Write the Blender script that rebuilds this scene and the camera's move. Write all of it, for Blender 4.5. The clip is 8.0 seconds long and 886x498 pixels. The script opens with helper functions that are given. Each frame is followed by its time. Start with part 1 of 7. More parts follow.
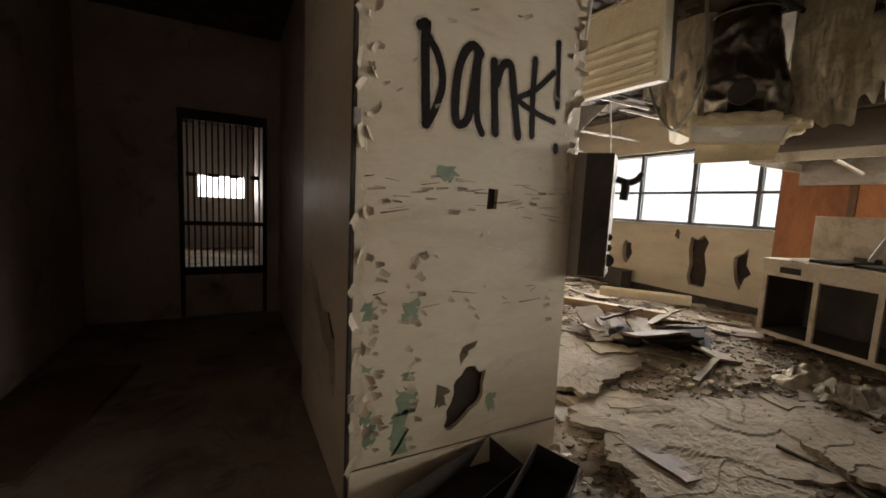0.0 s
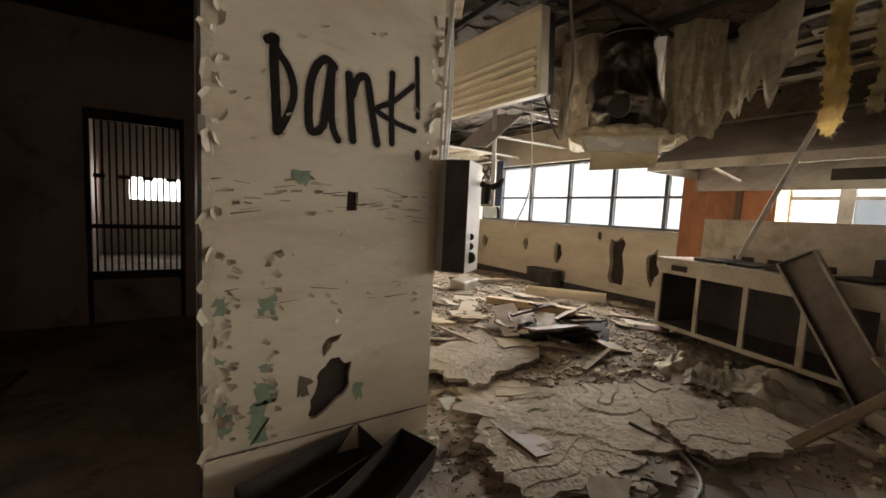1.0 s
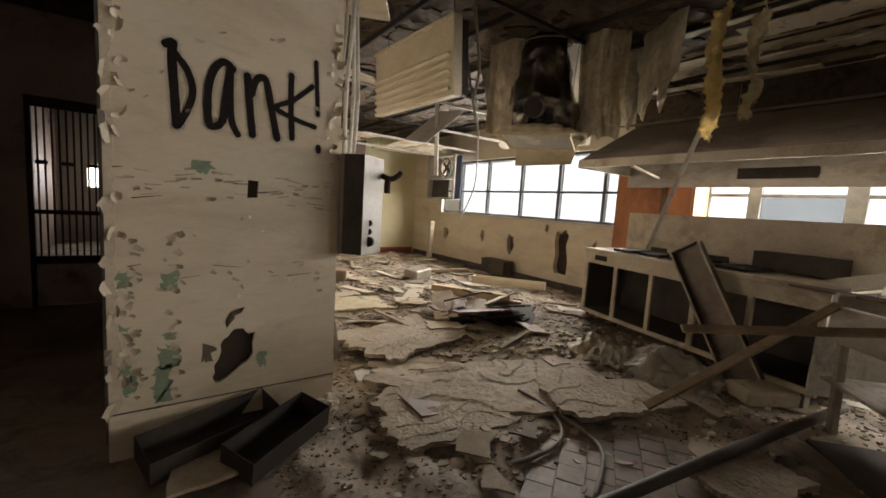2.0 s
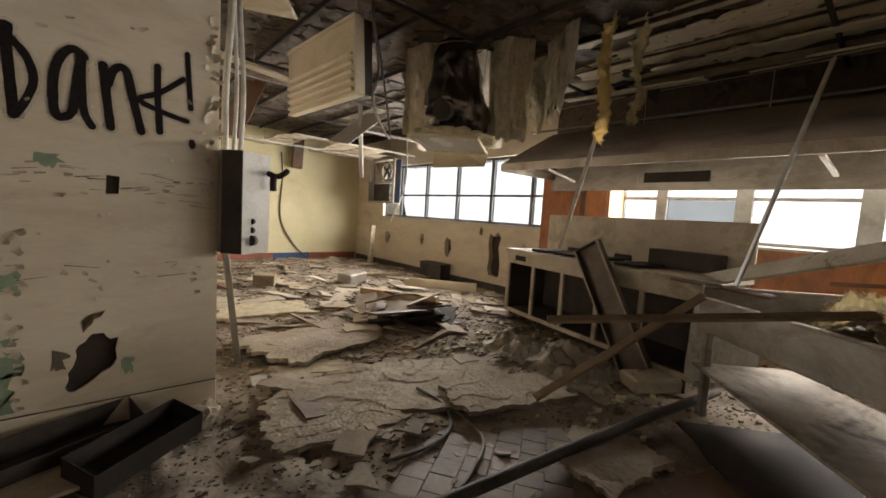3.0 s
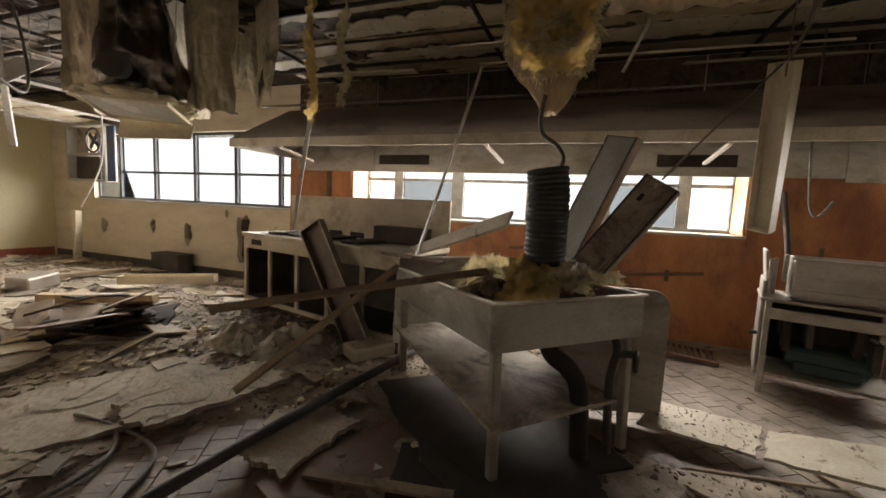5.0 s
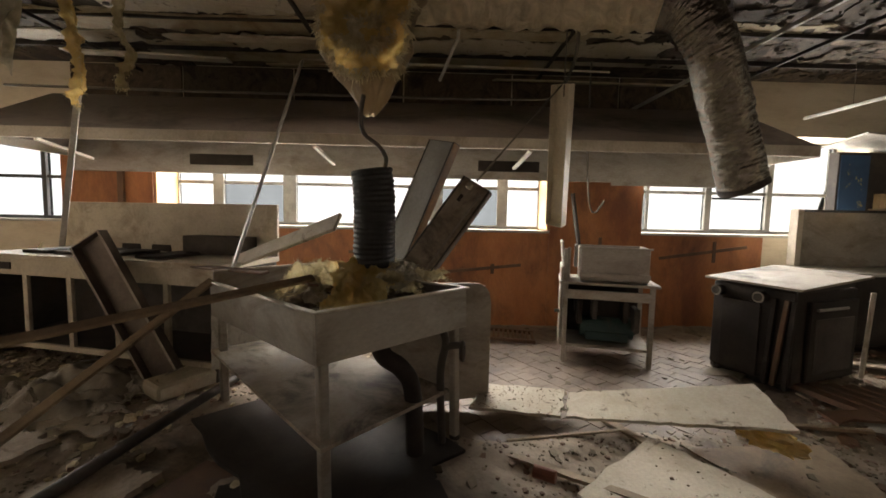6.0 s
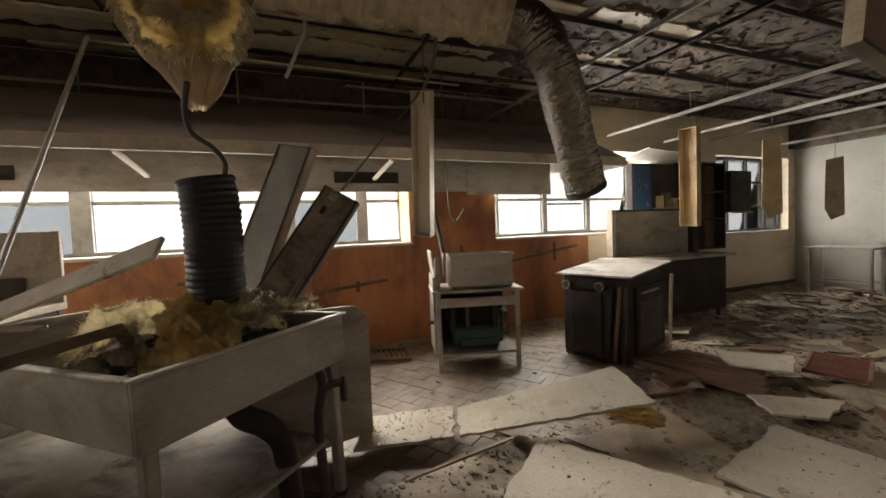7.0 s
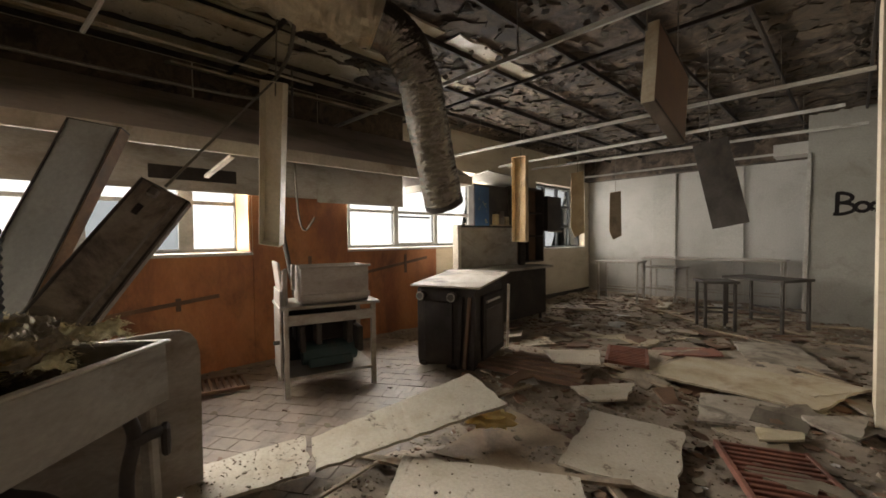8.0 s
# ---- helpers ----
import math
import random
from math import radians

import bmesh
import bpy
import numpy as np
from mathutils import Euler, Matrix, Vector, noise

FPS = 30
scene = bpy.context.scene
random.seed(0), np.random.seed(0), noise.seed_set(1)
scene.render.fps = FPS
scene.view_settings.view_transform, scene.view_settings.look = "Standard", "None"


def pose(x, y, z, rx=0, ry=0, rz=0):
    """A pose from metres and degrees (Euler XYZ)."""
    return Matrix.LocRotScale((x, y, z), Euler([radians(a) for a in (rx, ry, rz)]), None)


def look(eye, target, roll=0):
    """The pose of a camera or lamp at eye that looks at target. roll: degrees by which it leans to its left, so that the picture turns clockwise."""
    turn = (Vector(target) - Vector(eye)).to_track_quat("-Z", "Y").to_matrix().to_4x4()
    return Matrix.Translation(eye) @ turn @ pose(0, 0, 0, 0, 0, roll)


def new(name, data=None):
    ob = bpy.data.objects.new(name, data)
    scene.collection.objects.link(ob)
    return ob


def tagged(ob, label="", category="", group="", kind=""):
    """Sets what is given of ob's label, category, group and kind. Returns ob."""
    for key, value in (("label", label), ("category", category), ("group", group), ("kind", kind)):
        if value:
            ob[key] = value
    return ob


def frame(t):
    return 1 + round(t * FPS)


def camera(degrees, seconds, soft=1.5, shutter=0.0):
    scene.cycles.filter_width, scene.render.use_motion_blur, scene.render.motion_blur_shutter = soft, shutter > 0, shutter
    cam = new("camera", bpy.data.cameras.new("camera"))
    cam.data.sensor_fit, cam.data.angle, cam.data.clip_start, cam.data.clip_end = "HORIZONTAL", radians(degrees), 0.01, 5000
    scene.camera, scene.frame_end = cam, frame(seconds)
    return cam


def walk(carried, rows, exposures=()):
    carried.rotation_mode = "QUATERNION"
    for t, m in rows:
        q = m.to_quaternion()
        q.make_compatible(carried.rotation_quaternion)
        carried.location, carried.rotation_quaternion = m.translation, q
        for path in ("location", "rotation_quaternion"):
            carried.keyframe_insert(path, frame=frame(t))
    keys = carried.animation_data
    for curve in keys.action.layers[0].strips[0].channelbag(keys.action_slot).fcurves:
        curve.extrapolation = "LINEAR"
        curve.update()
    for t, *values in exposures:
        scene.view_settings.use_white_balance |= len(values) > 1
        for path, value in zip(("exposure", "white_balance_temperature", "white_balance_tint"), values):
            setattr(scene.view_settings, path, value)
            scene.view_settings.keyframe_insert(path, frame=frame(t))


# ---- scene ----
cam = camera(95.8, 8.0, soft=1.7)
PATH = [
    (0, (-0.088, -0.059, 1.503), (0.839, 1.7, 1.29), 2.7),
    (0.5, (0.126, -0.258, 1.51), (1.131, 1.461, 1.316), 1.8),
    (1, (0.311, -0.483, 1.516), (1.391, 1.19, 1.332), 2.8),
    (1.5, (0.478, -0.77, 1.512), (1.58, 0.892, 1.356), 3.2),
    (2, (0.61, -1.061, 1.518), (1.763, 0.559, 1.307), 3.6),
    (2.2, (0.654, -1.13, 1.52), (1.91, 0.411, 1.298), 3.6),
    (3.3, (1.131, -1.474, 1.484), (2.475, 0.0, 1.331), 3.4),
    (3.5, (1.196, -1.528, 1.482), (2.602, -0.113, 1.327), 3.1),
    (4, (1.293, -1.634, 1.497), (2.906, -0.466, 1.308), 2.0),
    (5.3, (1.469, -2.015, 1.53), (3.402, -1.547, 1.324), 2.4),
    (5.5, (1.481, -2.045, 1.53), (3.448, -1.744, 1.327), 1.9),
    (6, (1.537, -2.077, 1.512), (3.53, -2.123, 1.351), 1.2),
    (6.5, (1.678, -2.067, 1.493), (3.638, -2.446, 1.36), 0.2),
    (7, (1.841, -1.997, 1.497), (3.693, -2.746, 1.402), -2.2),
    (7.5, (1.945, -1.957, 1.501), (3.609, -3.062, 1.404), -2.6),
    (8, (2.023, -1.948, 1.492), (3.454, -3.344, 1.437), -0.6),
]
walk(cam, [(t, look(eye, target, roll)) for t, eye, target, roll in PATH])

# ---- world, sun, window light ----
world = bpy.data.worlds.new("world")
scene.world = world
world.use_nodes = True
wn = world.node_tree
sky = wn.nodes.new("ShaderNodeTexSky")
sky.sky_type, sky.sun_disc = "NISHITA", False
sky.sun_elevation, sky.sun_rotation = radians(40), radians(80)
sky.dust_density = 4
wn.links.new(sky.outputs[0], wn.nodes["Background"].inputs[0])
wn.nodes["Background"].inputs[1].default_value = 0.12
sun = new("sun", bpy.data.lights.new("sun", "SUN"))
sun.data.energy, sun.data.angle, sun.data.color = 1.0, radians(12), (1.0, 0.95, 0.87)
sun.matrix_basis = look((20, 3, 16), (0, 0, 0))


def window_light(x, y0, y1, z0, z1, radiance, inward=(-1, 0, 0)):
    """Sky light just outside a window opening, facing in."""
    lamp = new("window_light", bpy.data.lights.new("window_light", "AREA"))
    lamp.data.shape = "RECTANGLE"
    lamp.data.size, lamp.data.size_y = abs(y1 - y0), z1 - z0
    lamp.data.energy = radiance * abs(y1 - y0) * (z1 - z0) * math.pi
    lamp.data.color = (1.0, 0.93, 0.855)
    if inward[0]:
        p = Vector((x, (y0 + y1) / 2, (z0 + z1) / 2))
    else:
        p = Vector(((y0 + y1) / 2, x, (z0 + z1) / 2))
    lamp.matrix_basis = look(p, p + Vector(inward) + Vector((0, 0, -0.3)))   # more light from the sky than from the ground
    return lamp


SKY_GLOW = 46.0
window_light(7.95, 2.6, 8.6, 1.2, 3.0, SKY_GLOW * 0.95)
window_light(7.95, -4.0, 2.0, 1.2, 2.8, SKY_GLOW)
window_light(7.95, -8.4, -4.7, 1.2, 3.0, SKY_GLOW * 0.95)
window_light(7.95, -12.4, -9.6, 1.1, 3.0, SKY_GLOW * 0.42)
window_light(13.6, -1.2, 1.0, 1.0, 2.4, 16.0, (0, -1, 0))


# ---- materials ----
def mat(name, rough=0.8, metal=0.0):
    m = bpy.data.materials.new(name)
    m.use_nodes = True
    nt = m.node_tree
    b = nt.nodes["Principled BSDF"]
    b.inputs["Roughness"].default_value, b.inputs["Metallic"].default_value = rough, metal
    return m, nt, b


def coords(nt, scale=1.0, kind="Object"):
    tc = nt.nodes.new("ShaderNodeTexCoord")
    mp = nt.nodes.new("ShaderNodeMapping")
    mp.inputs["Scale"].default_value = (scale, scale, scale) if isinstance(scale, (int, float)) else scale
    nt.links.new(tc.outputs[kind], mp.inputs[0])
    return mp.outputs[0]


def world_coords(nt, scale=1.0):
    g = nt.nodes.new("ShaderNodeNewGeometry")
    mp = nt.nodes.new("ShaderNodeMapping")
    mp.inputs["Scale"].default_value = (scale, scale, scale) if isinstance(scale, (int, float)) else scale
    nt.links.new(g.outputs["Position"], mp.inputs[0])
    return mp.outputs[0]


def noise_tex(nt, vec, scale, detail=6, rough=0.6, dist=0.0):
    n = nt.nodes.new("ShaderNodeTexNoise")
    n.inputs["Scale"].default_value, n.inputs["Detail"].default_value = scale, detail
    n.inputs["Roughness"].default_value, n.inputs["Distortion"].default_value = rough, dist
    nt.links.new(vec, n.inputs["Vector"])
    return n.outputs["Fac"]


def ramp(nt, fac, stops):
    r = nt.nodes.new("ShaderNodeValToRGB")
    el = r.color_ramp.elements
    while len(el) < len(stops):
        el.new(0.5)
    for e, (p, c) in zip(el, stops):
        e.position = p
        e.color = (*c, 1) if len(c) == 3 else c
    nt.links.new(fac, r.inputs[0])
    return r.outputs[0]


def blend(nt, fac, a, b, kind="MIX"):
    n = nt.nodes.new("ShaderNodeMixRGB")
    n.blend_type = kind
    for i, v in enumerate((fac, a, b)):
        if isinstance(v, (int, float)):
            n.inputs[i].default_value = v
        elif isinstance(v, tuple):
            n.inputs[i].default_value = (*v, 1)
        else:
            nt.links.new(v, n.inputs[i])
    return n.outputs[0]


def bump(nt, b, height, strength=0.3, dist=0.01):
    n = nt.nodes.new("ShaderNodeBump")
    n.inputs["Strength"].default_value, n.inputs["Distance"].default_value = strength, dist
    nt.links.new(height, n.inputs["Height"])
    nt.links.new(n.outputs[0], b.inputs["Normal"])


def surface(name, base, dark, light=None, scale=3.0, fine=40.0, rough=0.8, metal=0.0, dirt=(0.1, 0.08, 0.06), dirt_at=(0.55, 0.72),
            dirt_scale=1.7, stretch=(1, 1, 1), relief=0.3, dist=0.006, vary=0.0, use_world=True, grain=0.35):
    """Two scales of colour change, blotches of dirt and a fine relief."""
    m, nt, b = mat(name, rough, metal)
    v = world_coords(nt, stretch) if use_world else coords(nt, stretch)
    n1 = noise_tex(nt, v, scale, 5, 0.6, 0.3)
    n2 = noise_tex(nt, v, fine, 4, 0.65)
    c = ramp(nt, n1, [(0.3, dark), (0.5, base), (0.72, light or base)])
    c = blend(nt, grain, c, ramp(nt, n2, [(0.3, (0.45, 0.45, 0.45)), (0.7, (1, 1, 1))]), "MULTIPLY")
    n3 = noise_tex(nt, v, dirt_scale, 8, 0.7, 0.6)
    c = blend(nt, ramp(nt, n3, [(dirt_at[0], (0, 0, 0)), (dirt_at[1], (1, 1, 1))]), c, dirt)
    if vary:
        oi = nt.nodes.new("ShaderNodeObjectInfo")
        k = ramp(nt, oi.outputs["Random"], [(0, (1 - vary,) * 3), (1, (1, 1, 1))])
        c = blend(nt, 1.0, c, k, "MULTIPLY")
        g = nt.nodes.new("ShaderNodeNewGeometry")
        k = ramp(nt, g.outputs["Random Per Island"], [(0, (1 - vary, 1 - vary, 1 - vary * 1.1)), (1, (1, 1, 1))])
        c = blend(nt, 1.0, c, k, "MULTIPLY")
    nt.links.new(c, b.inputs["Base Color"])
    rr = nt.nodes.new("ShaderNodeMapRange")
    rr.inputs[3].default_value, rr.inputs[4].default_value = max(0.05, rough - 0.15), min(1, rough + 0.15)
    nt.links.new(n1, rr.inputs[0])
    nt.links.new(rr.outputs[0], b.inputs["Roughness"])
    bump(nt, b, blend(nt, 0.5, n2, n3), relief, dist)
    return m


M_CREAM = surface("cream_paint", (0.62, 0.54, 0.40), (0.52, 0.44, 0.31), (0.68, 0.61, 0.47), scale=1.3, fine=18, rough=0.55, dirt=(0.36, 0.29, 0.2), dirt_at=(0.56, 0.85), relief=0.3, stretch=(1, 1, 3.0), grain=0.14)
M_CREAM_FLAKE = surface("curled_cream_paint", (0.60, 0.52, 0.385), (0.48, 0.41, 0.29), scale=4, rough=0.5)
M_YELLOW = surface("yellow_wall_paint", (0.66, 0.60, 0.36), (0.58, 0.51, 0.29), (0.70, 0.65, 0.43), scale=0.8, rough=0.6, dirt=(0.42, 0.35, 0.2), dirt_at=(0.6, 0.85))
M_WHITE = surface("dirty_white_wall_paint", (0.50, 0.485, 0.44), (0.41, 0.395, 0.35), (0.56, 0.545, 0.5), scale=0.9, rough=0.6, dirt=(0.3, 0.27, 0.22), dirt_at=(0.58, 0.8))
# White wall paint with the far pier's weaker light put into its colour.
M_WHITE_DIM = surface("dimmed_white_wall_paint", (0.35, 0.335, 0.29), (0.27, 0.255, 0.215), (0.41, 0.395, 0.35), scale=0.9, rough=0.6, dirt=(0.17, 0.15, 0.12), dirt_at=(0.56, 0.8))
M_GREEN = surface("old_green_paint", (0.25, 0.32, 0.21), (0.19, 0.25, 0.165), scale=8, rough=0.6)
# Near-black brown: shade inside holes, also cracks and a joint.
M_SHADE_CRACK = surface("hole_shade_and_cracks", (0.05, 0.035, 0.025), (0.03, 0.02, 0.015), scale=8, rough=0.95)
M_ORANGE = surface("orange_plywood", (0.44, 0.17, 0.06), (0.27, 0.095, 0.04), (0.52, 0.24, 0.095), scale=1.6, fine=35, rough=0.6, dirt=(0.13, 0.055, 0.03), dirt_at=(0.47, 0.72), stretch=(1, 1, 0.45))
# Lighter version of the orange plywood, with window light in its colour.
M_ORANGE_LIT = surface("window_lit_plywood", (0.62, 0.36, 0.12), (0.5, 0.26, 0.08), (0.68, 0.43, 0.17), scale=2, rough=0.5, dirt_at=(0.7, 0.9))
M_CORRIDOR = surface("dark_corridor_paint", (0.42, 0.33, 0.29), (0.32, 0.25, 0.22), (0.48, 0.39, 0.34), scale=1.5, rough=0.6)
M_SLAB = surface("stained_concrete_slab", (0.14, 0.105, 0.075), (0.05, 0.04, 0.03), (0.25, 0.19, 0.135), scale=2.6, fine=26, rough=0.9, dirt=(0.045, 0.035, 0.028), dirt_at=(0.46, 0.58), dirt_scale=3.4, relief=0.9, dist=0.03)
M_PLASTER_DARK = surface("brown_stained_plaster", (0.21, 0.155, 0.1), (0.11, 0.077, 0.05), (0.31, 0.24, 0.16), scale=4, fine=40, rough=0.95, dirt=(0.06, 0.042, 0.03), dirt_at=(0.45, 0.62), dirt_scale=4, relief=0.8, dist=0.02, vary=0.6)
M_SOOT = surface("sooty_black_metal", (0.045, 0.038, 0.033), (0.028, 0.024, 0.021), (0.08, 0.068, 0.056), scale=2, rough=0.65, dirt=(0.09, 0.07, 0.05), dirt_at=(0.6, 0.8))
M_STEEL = surface("dull_stainless_steel", (0.46, 0.43, 0.38), (0.34, 0.31, 0.27), (0.52, 0.49, 0.44), scale=1.5, fine=30, rough=0.42, metal=0.75, dirt=(0.22, 0.18, 0.13), dirt_at=(0.5, 0.75), stretch=(1, 1, 2.5), relief=0.08)
M_SINK = surface("grimy_sink_steel", (0.35, 0.32, 0.272), (0.24, 0.215, 0.18), (0.42, 0.385, 0.33), scale=2, fine=25, rough=0.5, metal=0.45, dirt=(0.15, 0.115, 0.08), dirt_at=(0.5, 0.72), stretch=(1, 1, 2), relief=0.12)
M_SHELFDUST = surface("dusty_shelf_steel", (0.36, 0.31, 0.24), (0.2, 0.165, 0.12), (0.46, 0.41, 0.33), scale=2.2, rough=0.8, dirt=(0.08, 0.06, 0.045), dirt_at=(0.48, 0.64), dirt_scale=2.5)
M_LIP = surface("greasy_pale_steel", (0.56, 0.50, 0.40), (0.38, 0.33, 0.25), (0.62, 0.57, 0.48), scale=2.5, rough=0.45, metal=0.15, dirt=(0.22, 0.16, 0.1))
M_CANOPY = surface("greasy_brown_canopy_steel", (0.24, 0.2, 0.165), (0.17, 0.14, 0.115), (0.31, 0.265, 0.22), scale=1.2, rough=0.5, metal=0.1, dirt=(0.05, 0.04, 0.032), dirt_at=(0.5, 0.7), stretch=(1, 0.4, 1))
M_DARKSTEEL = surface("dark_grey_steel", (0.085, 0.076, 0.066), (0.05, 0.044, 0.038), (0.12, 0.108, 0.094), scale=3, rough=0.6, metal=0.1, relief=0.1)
M_RUSTYSTEEL = surface("brown_tarnished_steel", (0.17, 0.14, 0.11), (0.1, 0.08, 0.06), (0.24, 0.2, 0.16), scale=3, rough=0.5, metal=0.3, dirt=(0.08, 0.055, 0.04))
M_BEIGE = surface("beige_enamel", (0.56, 0.50, 0.38), (0.44, 0.38, 0.28), (0.62, 0.56, 0.45), scale=2.5, rough=0.5, dirt=(0.22, 0.16, 0.1), dirt_at=(0.52, 0.72))
M_GREYBOX = surface("grey_enamel", (0.38, 0.36, 0.31), (0.3, 0.28, 0.24), scale=3, rough=0.5, dirt=(0.2, 0.16, 0.11), dirt_at=(0.6, 0.8))
M_ALU = surface("window_aluminium", (0.24, 0.235, 0.215), (0.16, 0.155, 0.145), (0.3, 0.295, 0.27), scale=4, rough=0.5, metal=0.5)
M_DARKFRAME = surface("dark_window_steel", (0.07, 0.075, 0.08), (0.045, 0.048, 0.05), scale=4, rough=0.55, metal=0.2)
M_TBAR = surface("white_ceiling_rail", (0.50, 0.48, 0.43), (0.34, 0.315, 0.27), scale=4, rough=0.5, dirt=(0.3, 0.22, 0.14), dirt_at=(0.55, 0.75))
M_WOOD = surface("weathered_board", (0.30, 0.23, 0.15), (0.2, 0.145, 0.09), (0.38, 0.30, 0.2), scale=2.5, fine=30, rough=0.75, stretch=(1.5, 1.5, 1.5))
M_WOODPALE = surface("pale_lumber", (0.48, 0.36, 0.20), (0.38, 0.27, 0.14), (0.54, 0.42, 0.26), scale=3, rough=0.7)
M_WOODDARK = surface("brown_hardwood", (0.14, 0.075, 0.04), (0.085, 0.045, 0.025), (0.19, 0.11, 0.06), scale=3, rough=0.6)
M_BOARD = surface("dirty_white_board", (0.60, 0.53, 0.41), (0.48, 0.41, 0.29), (0.66, 0.60, 0.48), scale=2.2, fine=50, rough=0.75, dirt=(0.15, 0.11, 0.075), dirt_at=(0.595, 0.66), dirt_scale=7, vary=0.2)
M_DEBRIS = surface("dusty_rubble", (0.37, 0.305, 0.22), (0.23, 0.18, 0.125), (0.48, 0.41, 0.31), scale=3, fine=50, rough=0.95, dirt=(0.14, 0.105, 0.075), dirt_at=(0.52, 0.7), vary=0.5, relief=0.6)
M_CLOTH = surface("dusty_fallen_sheet", (0.35, 0.29, 0.215), (0.23, 0.185, 0.135), (0.44, 0.375, 0.29), scale=2.5, fine=45, rough=0.95, dirt=(0.15, 0.115, 0.08), dirt_at=(0.54, 0.72), relief=0.5)
M_DIRT = surface("dirt_covered_floor", (0.28, 0.225, 0.165), (0.17, 0.135, 0.1), (0.37, 0.305, 0.23), scale=1.4, fine=30, rough=0.9, dirt=(0.07, 0.055, 0.042), dirt_at=(0.5, 0.68), relief=0.8, dist=0.02)
M_TILE = surface("dusty_quarry_tile", (0.21, 0.158, 0.122), (0.13, 0.098, 0.077), (0.27, 0.215, 0.165), scale=3.2, rough=0.6, vary=0.14, dirt=(0.26, 0.21, 0.155), dirt_at=(0.44, 0.6), dirt_scale=3.0, relief=0.5)
M_INSUL = surface("yellow_glass_wool", (0.66, 0.55, 0.27), (0.56, 0.42, 0.17), (0.74, 0.67, 0.43), scale=7, fine=70, rough=1.0, dirt=(0.5, 0.30, 0.08), dirt_at=(0.6, 0.76), relief=1.0, dist=0.02)
M_INSUL_PALE = surface("faded_glass_wool", (0.70, 0.62, 0.42), (0.5, 0.42, 0.25), (0.78, 0.73, 0.57), scale=9, fine=70, rough=1.0, dirt=(0.2, 0.14, 0.08), relief=1.0, dist=0.02)


def add_translucency(m, weight, tint):
    """Let part of the light through, as torn fibre does."""
    nt = m.node_tree
    b, out = nt.nodes["Principled BSDF"], nt.nodes["Material Output"]
    t = nt.nodes.new("ShaderNodeBsdfTranslucent")
    t.inputs[0].default_value = (*tint, 1)
    mx = nt.nodes.new("ShaderNodeMixShader")
    mx.inputs[0].default_value = weight
    nt.links.new(b.outputs[0], mx.inputs[1])
    nt.links.new(t.outputs[0], mx.inputs[2])
    nt.links.new(mx.outputs[0], out.inputs[0])


add_translucency(M_INSUL, 0.4, (0.9, 0.66, 0.26))
M_KRAFT = surface("brown_plastic_film", (0.20, 0.165, 0.115), (0.12, 0.095, 0.065), (0.28, 0.235, 0.17), scale=6, fine=30, rough=0.35, relief=0.5)
add_translucency(M_KRAFT, 0.3, (0.55, 0.42, 0.26))
for m_ in (M_SOOT, M_DARKSTEEL):
    m_.node_tree.nodes["Principled BSDF"].inputs["Specular IOR Level"].default_value = 0.15
add_translucency(M_INSUL_PALE, 0.2, (0.8, 0.68, 0.4))
M_ACRYLIC = surface("white_acrylic_lens", (0.75, 0.77, 0.76), (0.66, 0.67, 0.65), scale=3, rough=0.25, dirt_at=(0.7, 0.9), relief=0.05)
M_BLACKDUCT = surface("black_plastic_duct", (0.035, 0.037, 0.036), (0.025, 0.026, 0.025), (0.05, 0.053, 0.05), scale=4, rough=0.45, dirt=(0.1, 0.08, 0.06), dirt_at=(0.62, 0.8))
M_RUST = surface("red_rusty_grating", (0.19, 0.07, 0.042), (0.11, 0.042, 0.028), (0.25, 0.105, 0.062), scale=6, rough=0.7)
M_PAPER = surface("pale_paper", (0.68, 0.66, 0.60), (0.55, 0.52, 0.45), scale=5, rough=0.8, vary=0.3)
M_RUSTPAINT = surface("rust_stained_enamel", (0.34, 0.19, 0.085), (0.2, 0.11, 0.055), (0.44, 0.3, 0.16), scale=4, rough=0.5, dirt=(0.09, 0.05, 0.03), dirt_at=(0.5, 0.72))
# Grey holds the shade on a housing face turned from the windows.
M_SHADEGREY = surface("shaded_grey_enamel", (0.33, 0.325, 0.295), (0.25, 0.245, 0.22), (0.38, 0.375, 0.34), scale=2.2, rough=0.5, dirt=(0.15, 0.12, 0.09), dirt_at=(0.56, 0.78))
M_FILM = surface("clear_dusty_plastic_film", (0.52, 0.48, 0.40), (0.38, 0.34, 0.275), (0.62, 0.58, 0.5), scale=5, fine=30, rough=0.25, dirt=(0.2, 0.16, 0.11), relief=0.4)
add_translucency(M_FILM, 0.35, (0.6, 0.54, 0.44))
M_TEAL = surface("teal_machine_paint", (0.035, 0.075, 0.07), (0.022, 0.045, 0.045), scale=5, rough=0.5)
M_BLUE = surface("blue_paint", (0.05, 0.10, 0.22), (0.04, 0.07, 0.14), scale=3, rough=0.6)
M_REDSTRIPE = surface("red_baseboard_paint", (0.32, 0.10, 0.06), (0.24, 0.08, 0.05), scale=3, rough=0.6)
M_BLUESIGN = surface("blue_poster", (0.025, 0.075, 0.17), (0.018, 0.05, 0.12), scale=4, rough=0.5, dirt=(0.5, 0.4, 0.12), dirt_at=(0.6, 0.66), dirt_scale=6)
M_CABLE = surface("grey_cable", (0.16, 0.14, 0.11), (0.1, 0.09, 0.075), scale=6, rough=0.6)
